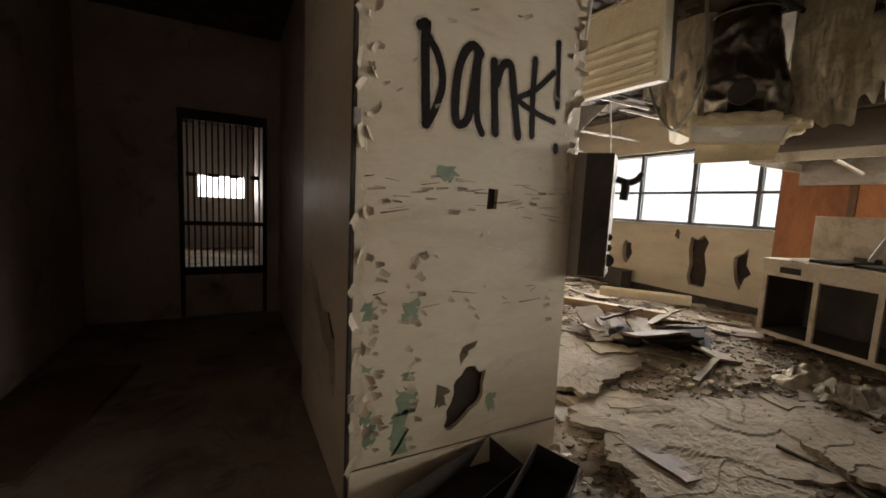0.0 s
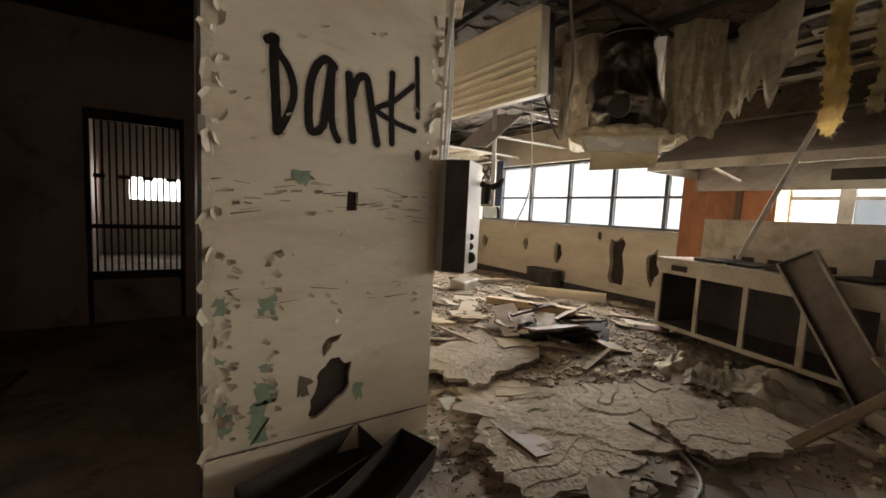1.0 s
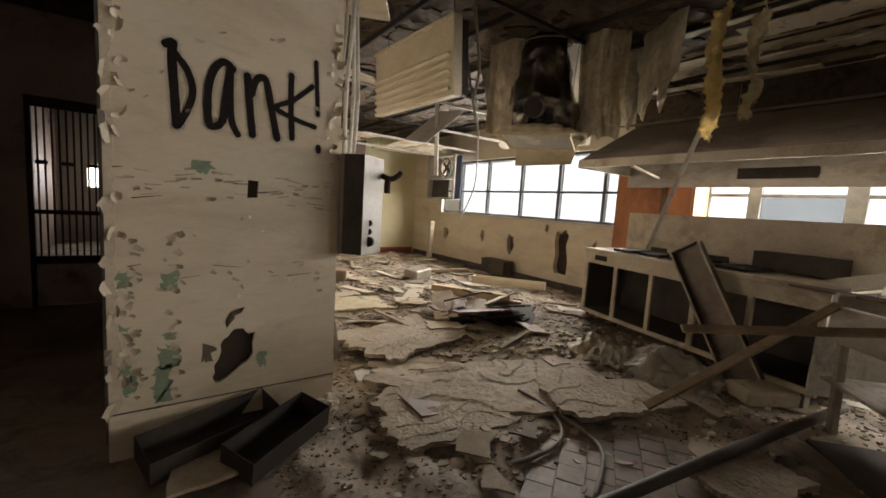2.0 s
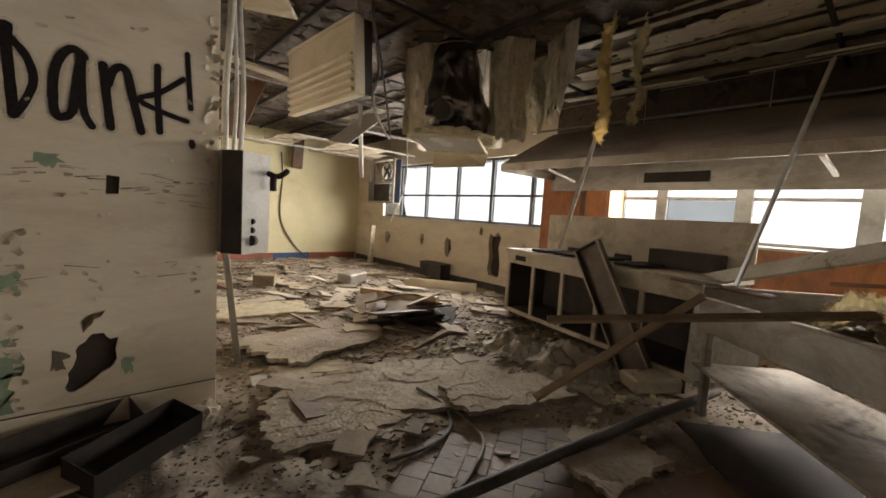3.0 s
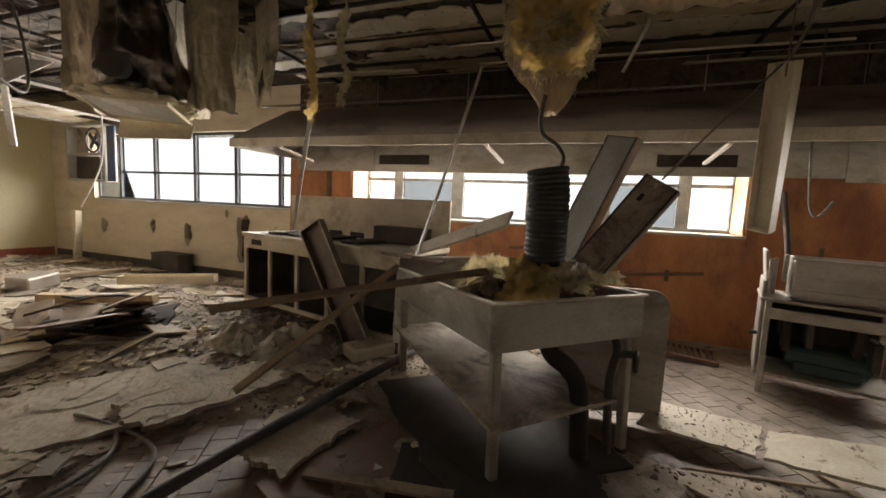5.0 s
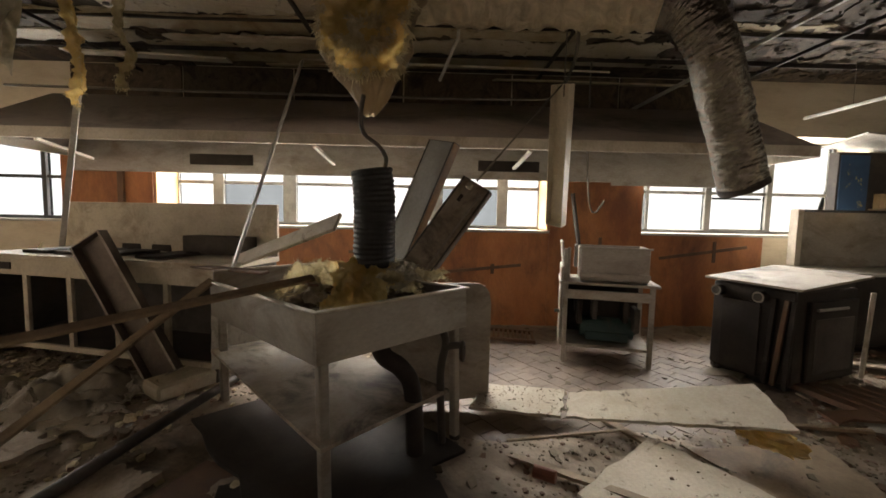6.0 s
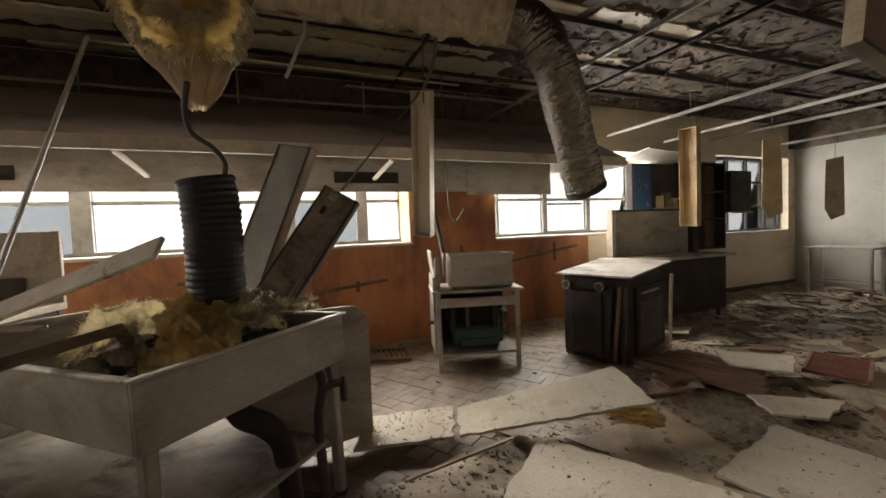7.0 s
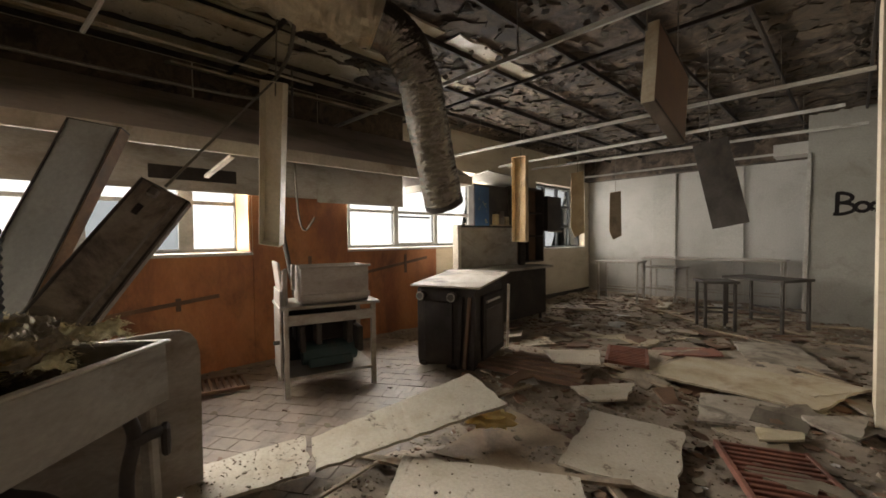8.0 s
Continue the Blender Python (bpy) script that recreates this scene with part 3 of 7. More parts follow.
def tray(name, p0, p1, w, d, material, label, category, roll=0.0):
    """An open shallow trough: a fallen lamp housing."""
    n = (Vector(p1) - Vector(p0)).length
    th = thing(name, aim(p0, p1, roll), label, category)
    part("back", boxes(((n / 2, 0, 0), (n, w, 0.006)), bevel=0.001), material, th)
    for s in (-1, 1):
        part("side", boxes(((n / 2, s * (w / 2 - 0.003), d / 2 + 0.003), (n, 0.006, d)), bevel=0.001), material, th)
    for e in (0.003, n - 0.003):
        part("end", boxes(((e, 0, d / 2 + 0.003), (0.006, w - 0.014, d)), bevel=0.001), material, th)
    return th


def on_corners(low_right, high_right, high_left):
    """A pose at low_right: x up the long edge, y across to the other edge, z out of the face."""
    o, a, b = Vector(low_right), Vector(high_right), Vector(high_left)
    x = (a - o).normalized()
    y = (b - a) - x * (b - a).dot(x)
    y.normalize()
    z = x.cross(y)
    return Matrix(((x.x, y.x, z.x, o.x), (x.y, y.y, z.y, o.y), (x.z, y.z, z.z, o.z), (0, 0, 0, 1)))


# trough leaning on the counter, its open side to the room
lh = thing("lamp_housing", on_corners((4.84, 0.0, 0.22), (4.96, 0.62, 1.24), (5.0, 0.96, 1.15)), "brown fallen lamp housing leaning on the cooking counter", "lamp housing")
LN, LW = 1.32, 0.3
part("back", boxes(((LN / 2, LW / 2, 0), (LN, LW, 0.006)), bevel=0.001), M_RUSTYSTEEL, lh, "grey brown tarnished back")
for a in (0.004, LW - 0.004):
    part("side", boxes(((LN / 2, a, 0.04), (LN, 0.008, 0.075)), bevel=0.001), M_RUSTYSTEEL, lh)
    part("edge", boxes(((LN / 2, a, 0.081), (LN, 0.02, 0.006)), bevel=0.001), M_SINK, lh, "bare folded edge")
for a in (0.004, LN - 0.004):
    part("end", boxes(((a, LW / 2, 0.04), (0.008, LW - 0.018, 0.075)), bevel=0.001), M_RUSTYSTEEL, lh)


def closed_housing(m, n, w, d, face, side, label, ends=M_DARKSTEEL):
    """A lamp housing seen from its closed back: face, frame strips, two sides, ends."""
    h = thing("lamp_housing", m, label, "lamp housing")
    part("face", boxes(((n / 2, w / 2, -0.004), (n, w, 0.006)), bevel=0.001), face, h)
    for a in (0.006, w - 0.006):
        part("frame_strip", boxes(((n / 2, a, 0.003), (n, 0.012, 0.006)), bevel=0.001), M_DARKSTEEL, h, "dark frame strip")
    for a in (-0.004, w + 0.004):
        part("side", boxes(((n / 2, a, -d / 2), (n, 0.006, d)), bevel=0.001), side, h, "rust stained side")
    for a in (-0.004, n + 0.004):
        part("end", boxes(((a, w / 2, -d / 2), (0.006, w + 0.014, d)), bevel=0.001), ends, h)
    return h


# square pot sink on a frame with a lower shelf
SA, SB = Vector((0.695, -0.719, 0)), Vector((0.719, 0.695, 0))
SM = Matrix(((SA.x, SB.x, 0, 3.38), (SA.y, SB.y, 0, -1.55), (0, 0, 1, 0), (0, 0, 0, 1))) @ pose(0, 0, 0, -2.2, 0, 0)
SW, SD, ST, SH = 1.08, 1.65, 1.04, 0.255
sink = thing("pot_sink", SM, "large dull steel pot sink full of torn insulation", "sink")
part("front_side", boxes(((SW / 2, 0.01, ST - SH / 2), (SW, 0.02, SH))), M_SINK, sink)
part("left_side", boxes(((0.01, SD / 2 + 0.01, ST - SH / 2), (0.02, SD - 0.02, SH))), M_SINK, sink)
part("back_side", boxes(((SW / 2 + 0.01, SD - 0.01, ST - SH / 2 + 0.04), (SW - 0.02, 0.02, SH + 0.08))), M_SINK, sink)
part("right_side", boxes(((SW - 0.01, SD / 2, ST - SH / 2), (0.02, SD - 0.04, SH))), M_SINK, sink)
part("rim", boxes(((SW / 2, 0.0, ST + 0.006), (SW + 0.03, 0.036, 0.014)), ((0.0, SD / 2 + 0.02, ST + 0.006), (0.036, SD, 0.014)), ((SW, SD / 2 + 0.02, ST + 0.006), (0.036, SD, 0.014)), ((SW / 2, SD, ST + 0.086), (SW - 0.04, 0.036, 0.014))), M_LIP, sink, "worn bright rolled rim")
part("basin_floor", boxes(((SW / 2, SD / 2, ST - SH + 0.01), (SW - 0.04, SD - 0.04, 0.012))), M_SINK, sink)
for a, b in ((0.06, 0.06), (SW - 0.06, 0.06), (0.06, SD - 0.06), (SW - 0.06, SD - 0.06)):
    leg = part("leg", boxes(((a, b, (ST - SH) / 2), (0.055, 0.055, ST - SH)), bevel=0.008), M_SINK, sink)
    part("foot", tube(bmesh.new(), ((a, b, 0.0), (a, b, 0.05)), 0.036, 12), M_DARKSTEEL, leg)
# lower shelf, slid down at its front end
sb = bmesh.new()
for z in (0.0, -0.022):
    for p in ((0.0, -0.02, 0.39), (0.93, 0.02, 0.40), (0.72, 1.64, 0.52), (-0.01, 1.66, 0.52)):
        sb.verts.new((p[0], p[1], p[2] + z))
sb.verts.ensure_lookup_table()
for q in ((0, 1, 2, 3), (7, 6, 5, 4), (0, 4, 5, 1), (1, 5, 6, 2), (2, 6, 7, 3), (3, 7, 4, 0)):
    sb.faces.new([sb.verts[k] for k in q])
part("shelf", sb, M_SHELFDUST, sink, "dusty sagging lower shelf")
# upright end panel with one rounded upper corner, just beyond the right hand legs
ep = [(0.0, 0.1), (0.8, 0.02), (0.8, 1.0), (0.16, 1.005), (0.09, 1.0), (0.045, 0.975), (0.015, 0.93), (0.0, 0.85)]
pm = SM.inverted() @ Matrix(((-0.09, 0, -0.996, 4.63), (0.996, 0, -0.09, -2.53), (0, 1, 0, 0), (0, 0, 0, 1)))
part("end_panel", slab(bmesh.new(), ep, 0.025), M_SINK, sink, "upright pale steel end panel", m=pm)
drain = part("drain_pipe", tube(bmesh.new(), smooth_line(((0.88, 0.03, 0.8), (0.9, 0.02, 0.7), (0.88, 0.05, 0.5), (0.88, 0.04, 0.05))), 0.026), M_DARKSTEEL, sink, "black drain pipe with tap", smooth=True)
part("tap_arm", tube(bmesh.new(), smooth_line(((0.88, 0.02, 0.68), (0.94, -0.01, 0.69), (1.0, -0.02, 0.68))), 0.024), M_DARKSTEEL, drain, smooth=True)
part("tap_wheel", tube(bmesh.new(), [(1.01 + math.cos(k * 0.4488) * 0.03, -0.025 + math.cos(k * 0.4488) * 0.02, 0.64 + math.sin(k * 0.4488) * 0.055) for k in range(15)], 0.017, 8), M_DARKSTEEL, drain)
part("waste_elbow", tube(bmesh.new(), smooth_line(((0.5, 0.2, 0.78), (0.52, 0.16, 0.68), (0.6, 0.1, 0.6), (0.66, 0.07, 0.45), (0.67, 0.06, 0.0)), 6), 0.055, 14), M_SOOT, sink, "thick black waste pipe", smooth=True)

rng = random.Random(4)


def wool_sheet(path, widths, across, seed, thick=0.035, rough=0.05, n=70, k=26, fringe=220, tuft=1.0):
    """A torn batt of wool along a line, with lumpy faces and a frayed rim."""
    line = smooth_line(path, max(4, n // (len(path) - 1)))
    m = len(line) - 1
    across = Vector(across).normalized()
    bm = bmesh.new()
    rows = []
    for i, p in enumerate(line):
        v = i / m
        f = v * (len(widths) - 1)
        j = min(int(f), len(widths) - 2)
        w = widths[j] + (widths[j + 1] - widths[j]) * (f - j)
        d = (line[min(i + 1, m)] - line[max(i - 1, 0)]).normalized()
        nn = d.cross(across).normalized()
        row = []
        for c in range(k + 1):
            u = c / k * 2 - 1
            edge = 1 + 0.28 * noise.noise(Vector((v * 9, u * 0.4 + (3 if u > 0 else -3), seed))) + 0.14 * noise.noise(Vector((v * 31, 5 if u > 0 else -5, seed)))
            q = p + across * u * w * 0.5 * edge
            q += nn * rough * (noise.noise(q * 5 + Vector((seed, 0, 0))) + 0.6 * noise.noise(q * 14) + 0.4 * noise.noise(q * 34))
            q += nn * -0.06 * u * u * (w / 0.4)
            if i in (0, m):
                q += d * 0.05 * noise.noise(Vector((u * 6, seed, v)))
            row.append(bm.verts.new(q))
        rows.append(row)
    for i in range(m):
        for c in range(k):
            bm.faces.new((rows[i][c], rows[i + 1][c], rows[i + 1][c + 1], rows[i][c + 1]))
    rim = [r[0].co.copy() for r in rows] + [r[-1].co.copy() for r in rows] + [v.co.copy() for v in rows[0]] + [v.co.copy() for v in rows[-1]]
    mid = sum((p for p in line), Vector()) / len(line)
    bmesh.ops.solidify(bm, geom=list(bm.faces), thickness=thick)
    for v in bm.verts:
        v.co += Vector((noise.noise(v.co * 40), noise.noise(v.co * 40 + Vector((9, 0, 0))), noise.noise(v.co * 40 + Vector((0, 9, 0))))) * 0.012
    tufts = bmesh.new()
    tr = random.Random(int(seed * 10))
    for i in range(fringe * 3):
        p = tr.choice(rim)
        out = (p - mid).normalized() * 0.6 + Vector((tr.uniform(-1, 1), tr.uniform(-1, 1), tr.uniform(-1, 0.6))) * 0.7
        q = p + Vector((tr.uniform(-1, 1), tr.uniform(-1, 1), tr.uniform(-1, 1))) * 0.012
        tip = q + out * tr.uniform(0.008, 0.03) * tuft
        s = Vector((tr.uniform(-1, 1), tr.uniform(-1, 1), tr.uniform(-1, 1))) * 0.004 * tuft
        s2 = out.cross(s)
        s2 = s2.normalized() * 0.0035 * tuft if s2.length > 1e-6 else Vector((0, 0, 0.006))
        a, b, c, t = (tufts.verts.new(x) for x in (q - s, q + s, q + s2, tip))
        for tri in ((a, b, t), (b, c, t), (c, a, t)):
            tufts.faces.new(tri)
    return bm, tufts


def wool(parent, spec, material, label):
    b, t = wool_sheet(*spec)
    o = part("batt", b, material, parent, label, smooth=True)
    f = part("fringe", t, M_INSUL_PALE, o, "pale frayed fibres")
    f["kind"] = "stuff"
    return o


rub = thing("insulation_heap", SM @ pose(0, 0, ST - SH + 0.06) @ Matrix.Diagonal((0.84, 0.86, 1, 1)), "heap of torn yellow glass wool and foil in the sink", "insulation")
hb = bmesh.new()
for i in range(12):
    lump(hb, (rng.uniform(0.4, 1.15), rng.uniform(0.45, 1.2), rng.uniform(0.06, 0.2)), (rng.uniform(0.1, 0.2), rng.uniform(0.1, 0.18), rng.uniform(0.05, 0.1)), 0.6, 1.9, 5, i)
part("filling", hb, M_DEBRIS, rub, "grey dirty torn filling", smooth=True)["kind"] = "stuff"
wool(rub, (((0.86, 0.66, 0.36), (0.68, 0.5, 0.36), (0.5, 0.34, 0.28), (0.34, 0.2, 0.19), (0.2, 0.1, 0.1)), (0.46, 0.5, 0.42, 0.34, 0.24), (1, -1, 0), 1.3, 0.03, 0.09), M_INSUL, "bright yellow torn batt")
for i, (a, b, z, c, d, e, w) in enumerate(((0.6, 0.75, 0.27, 0.35, 1.05, 0.18, 0.2), (0.85, 0.5, 0.28, 1.2, 0.16, 0.24, 0.15), (0.95, 0.75, 0.28, 1.28, 0.5, 0.24, 0.16), (0.7, 0.95, 0.26, 0.95, 1.25, 0.18, 0.2), (0.62, 0.42, 0.25, 0.95, 0.2, 0.19, 0.16), (0.4, 0.7, 0.27, 0.2, 0.9, 0.2, 0.2))):
    wool(rub, (((a, b, z), ((a + c) / 2, (b + d) / 2, (z + e) / 2 + 0.03), (c, d, e)), (w, w * 1.1, w * 0.6), (d - b, a - c, 0.3 * (-1) ** i), 2.7 + i, 0.03, 0.06, 40, 18, 130), M_INSUL_PALE, "faded torn batt")
for i, (a, b, z, r) in enumerate(((0.98, 0.4, 0.33, 30), (1.12, 0.62, 0.31, 80), (0.5, 1.0, 0.3, 10), (0.3, 0.5, 0.22, 50), (0.85, 0.28, 0.27, -20))):
    part("foil_scrap", drape(1, 1, 18, 14, lambda u, v: Vector(((u - 0.5) * 0.3, (v - 0.5) * 0.18, 0.04 * noise.noise(Vector((u * 4, v * 4, i * 5.1))) + 0.012 * noise.noise(Vector((u * 11, v * 11, i)))))), M_FOIL, rub, "torn silver facing", m=pose(a, b, z, 14, -12, r))
for i, (a, b, z, r) in enumerate(((0.55, 0.2, 0.12, -8), (1.0, 0.95, 0.3, 35), (0.35, 0.75, 0.24, 70))):
    part("broken_slat", slab(bmesh.new(), ragged(0.5, 0.07, rng, 0.012, 0.06), 0.015), (M_SOOT, M_WOOD, M_WOODDARK)[i], rub, "broken dark slat", m=pose(a, b, z, 6, 4, r))

# flexible ducts
DX, DY = 4.3, -1.63
dl = [(DX + 0.04 - 0.04 * i / 50, DY - 0.06 + 0.05 * i / 50 + 0.012 * math.sin(i * 0.12), 0.98 + 0.84 * i / 50) for i in range(51)]
fd = thing("flexible_duct", pose(0, 0, 0), "black ribbed flexible duct standing upright in the sink", "duct")
part("hose", tube(bmesh.new(), dl, 0.142, 28, ripple=0.028, crush=0.05), M_BLACKDUCT, fd, smooth=False)
part("hook", tube(bmesh.new(), smooth_line(((DX, DY - 0.1, 1.82), (DX + 0.01, DY - 0.11, 1.9), (DX, DY - 0.06, 1.98), (DX - 0.02, DY + 0.03, 2.05), (DX - 0.06, DY + 0.05, 2.15), (DX - 0.12, DY + 0.02, 2.28))), 0.014, 8), M_DARKSTEEL, fd, "black bent strap", smooth=True)

hang_ins = thing("hanging_insulation", pose(4.25, -1.64, 2.25), "torn yellow glass wool hanging in brown plastic film", "insulation")


def bag(u, v, seed):
    """A torn film bag: a drooping point below, wide and creased above, flattened."""
    a = u * 2 * math.pi
    q = Vector((math.cos(a) * 1.2, math.sin(a) * 1.2, v * 3.2 + seed))
    hw = 0.03 + 0.2 * min(1.0, v / 0.3) ** 0.8 + 0.2 * max(0.0, v - 0.15)
    r = hw * (1 + 0.5 * noise.noise(q) + 0.3 * (0.5 - abs(noise.noise(q * 2.6))) + 0.07 * noise.noise(q * 7))
    return Vector((math.cos(a) * r * 0.55, math.sin(a) * r, -0.08 + v * 1.33 + 0.05 * noise.noise(Vector((math.cos(a) * 2, math.sin(a) * 2, seed))) * (1 - v)))


wool(hang_ins, (((-0.22, -0.24, 0.5), (-0.27, -0.05, 0.3), (-0.24, 0.2, 0.38)), (0.1, 0.16, 0.12), (0.1, 0.1, 1), 9.3, 0.05, 0.06, 40, 14, 420, 2.2), M_INSUL_PALE, "pale frayed lower edge of the batt")
part("film", drape(1, 1, 90, 60, lambda u, v: bag(u, v, 3.1)), M_KRAFT, hang_ins, "torn brown plastic film", smooth=True)
wool(hang_ins, (((-0.2, -0.04, 1.22), (-0.3, -0.05, 0.95), (-0.33, -0.04, 0.6), (-0.28, -0.03, 0.35), (-0.2, -0.02, 0.13)), (0.44, 0.46, 0.46, 0.5, 0.4), (0.1, 1, 0), 4.4, 0.06, 0.1, 80, 34, 700, 1.9), M_INSUL, "bright torn batt")
wool(hang_ins, (((-0.12, 0.28, 0.62), (-0.16, 0.22, 0.45), (-0.13, 0.13, 0.28)), (0.12, 0.16, 0.07), (0.3, 1, 0.4), 7.1, 0.03, 0.05, 36, 14, 160), M_INSUL_PALE, "pale torn batt")

def foil_hose(pts, r, n=40, seed=0):
    """A foil hose with many small sharp wraps and dents."""
    hr = random.Random(seed)
    bm = tube(bmesh.new(), pts, r, n, cap=False, radii=[r * (1 + hr.uniform(-0.016, 0.016)) for _ in pts])
    axis = [Vector(p) for p in pts]
    bm.verts.ensure_lookup_table()
    for k, v in enumerate(bm.verts):
        c = axis[k // n]
        d = v.co - c
        q = v.co * 11.0
        v.co = c + d * (1 + 0.07 * noise.noise(v.co * 4.0) + 0.075 * (0.4 - abs(noise.noise(Vector((q.x * 0.7, q.y * 0.7, q.z * 2.2))))) + hr.uniform(-0.012, 0.012))
    return bm


d2 = thing("silver_duct", pose(0, 0, 0), "crinkled silver flexible duct hanging down from the ceiling", "duct")
line = smooth_line(((4.62, -1.5, 3.16), (4.66, -2.3, 3.12), (4.55, -3.1, 3.08), (4.34, -3.66, 2.98), (4.27, -3.86, 2.75), (4.32, -4.02, 2.45), (4.41, -4.2, 2.1), (4.44, -4.32, 1.79)), 26)
part("hose_run", tube(bmesh.new(), line[:76], 0.18, 30, ripple=0.01, crush=0.25, cap=False), M_FOIL_GOLD, d2, "pale dusty foil run under the ceiling", smooth=False)
part("hose_drop", foil_hose(line[74:], 0.158, 40, 3), M_FOIL_DARK, d2, "dark crinkled foil drop", smooth=False)
part("end_ring", tube(bmesh.new(), ((4.438, -4.31, 1.815), (4.443, -4.335, 1.77)), 0.165, 24), M_SOOT, d2, "dark open end")

# planks and boards round the sink
plank("plank", (3.0, -0.06, 0.92), (4.0, -1.34, 1.12), 0.06, 0.022, M_WOOD, "long thin weathered plank resting on the sink rim", roll=25)
plank("plank", (3.5, 0.32, 0.16), (4.55, -0.42, 1.0), 0.07, 0.025, M_WOOD, "weathered plank leaning on the sink from the floor", roll=20)
plank("board", (5.3, -0.15, 1.02), (4.5, -1.37, 1.46), 0.16, 0.03, M_BOARD, "pale split board lying across the sink and counter", roll=50)
plank("slat", (4.98, 0.0, 1.05), (4.5, -0.84, 1.07), 0.07, 0.02, M_WOODDARK, "dark slat lying across the sink's end", "slat", 10)
closed_housing(on_corners((4.66, -1.82, 1.08), (4.77, -2.22, 2.09), (4.98, -2.0, 2.13)), 1.1, 0.29, 0.07, M_SHADEGREY, M_RUSTPAINT, "long grey lamp housing with rusty sides standing in the sink")
hB = closed_housing(on_corners((4.53, -2.03, 1.04), (4.62, -2.50, 1.71), (4.70, -2.27, 1.77)), 0.82, 0.25, 0.07, M_SHELFDUST, M_RUSTYSTEEL, "brown tarnished lamp housing leaning in the sink")
part("slot", boxes(((0.66, 0.17, 0.001), (0.06, 0.03, 0.004)), bevel=0.0), M_SOOT, hB)
part("ridge", boxes(((0.38, 0.05, 0.006), (0.76, 0.012, 0.012)), bevel=0.002), M_SINK, hB, "folded ridge")
part("clip", boxes(((0.775, 0.16, 0.01), (0.05, 0.05, 0.03)), bevel=0.008), M_STEEL, hB, "bent wire clip")
plank("hanging_stick", (5.17, -0.9, 2.84), (4.42, -0.64, 1.12), 0.045, 0.02, M_TBAR, "pale ceiling rail hanging down on the sink", "ceiling rail", 30)
plank("hanging_stick", (4.86, 0.76, 2.45), (5.38, 1.43, 1.16), 0.045, 0.02, M_TBAR, "pale ceiling rail leaning on the cooking counter", "ceiling rail", 30)
plank("stake", (1.97, 2.46, 0.02), (1.95, 2.92, 1.02), 0.055, 0.03, M_CABLE, "grey wooden stake leaning by the pillar", "plank")
HL1 = tray("hanging_lamp_housing", (5.42, -3.28, 1.47), (5.02, -3.17, 2.66), 0.17, 0.09, M_WHITEMETAL, "pale lamp housing hanging on end from the ceiling", "lamp housing", 150)
HL2 = tray("hanging_lamp_housing", (6.02, -7.75, 1.42), (5.95, -7.65, 2.85), 0.26, 0.1, M_WOODPALE, "tan lamp housing hanging on end from the ceiling", "lamp housing", 150)

for h, n in ((HL1, 1.26), (HL2, 1.36)):
    part("wire", tube(bmesh.new(), ((n - 0.1, 0, 0.02), (n + 0.7, 0.0, 0.02))if h is HL1 else ((n - 0.1, 0, 0.02), (n + 0.6, 0, 0.02)), 0.006), M_CABLE, h)

# work table with steel basin
et = thing("machine_table", pose(5.64, -3.42, 0, 0, 0, -106) @ Matrix.Diagonal((1.07, 1, 0.97, 1)), "steel work table with a motor underneath, beside the orange wall", "table")
part("tabletop", boxes(((0.43, 0.32, 0.88), (0.9, 0.62, 0.03))), M_STEEL, et)
for a, b in ((0.04, 0.05), (0.82, 0.05), (0.04, 0.6), (0.82, 0.6)):
    part("leg", boxes(((a, b, 0.44), (0.045, 0.045, 0.87)), bevel=0.006), M_STEEL, et)
part("side_panel", boxes(((0.0, 0.32, 0.62), (0.02, 0.5, 0.85))), M_STEEL, et, "dented pale side panel")
# Darker shelf steel and an added black plate imitate the shade underneath.
part("lower_shelf", boxes(((0.43, 0.32, 0.2), (0.82, 0.58, 0.03))), M_SINK, et)
part("shade_plate", boxes(((0.43, 0.6, 0.52), (0.8, 0.015, 0.62))), M_SOOT, et, "black plate added for the dark under the table")
for k, (a, z) in enumerate(((0.18, 0.56), (0.32, 0.62), (0.6, 0.6), (0.7, 0.5))):
    part("machine_bracket", boxes(((a, 0.16, z), (0.05, 0.2, 0.26)), bevel=0.01), (M_SOOT, M_DARKSTEEL)[k % 2], et)
part("cross_rail", boxes(((0.43, 0.04, 0.76), (0.78, 0.03, 0.1))), M_STEEL, et)
mb = tube(bmesh.new(), ((0.2, 0.3, 0.36), (0.7, 0.3, 0.36)), 0.12, 20)
box(mb, (0.45, 0.3, 0.28), (0.4, 0.26, 0.1), None, 0.01)
part("motor", mb, M_TEAL, et, "dirty teal electric motor")
part("gearbox", boxes(((0.4, 0.4, 0.6), (0.5, 0.3, 0.24)), bevel=0.02), M_SOOT, et, "greasy black gearbox")
part("tilted_plate", boxes(((0.02, 0.36, 1.1), (0.025, 0.46, 0.42), pose(0, 0, 0, 0, -6, 0) @ pose(0.11, 0, 0)), bevel=0.008), M_STEEL, et, "pale upright plate leaning outwards")
for a, b in ((0.03, 0.1), (0.07, 0.3)):
    part("post", boxes(((a, b, 1.07), (0.03, 0.03, 0.35)), bevel=0.004), M_STEEL, et)
part("knob", tube(bmesh.new(), ((0.0, 0.1, 0.55), (-0.06, 0.1, 0.55)), 0.02, 10), M_DARKSTEEL, et)
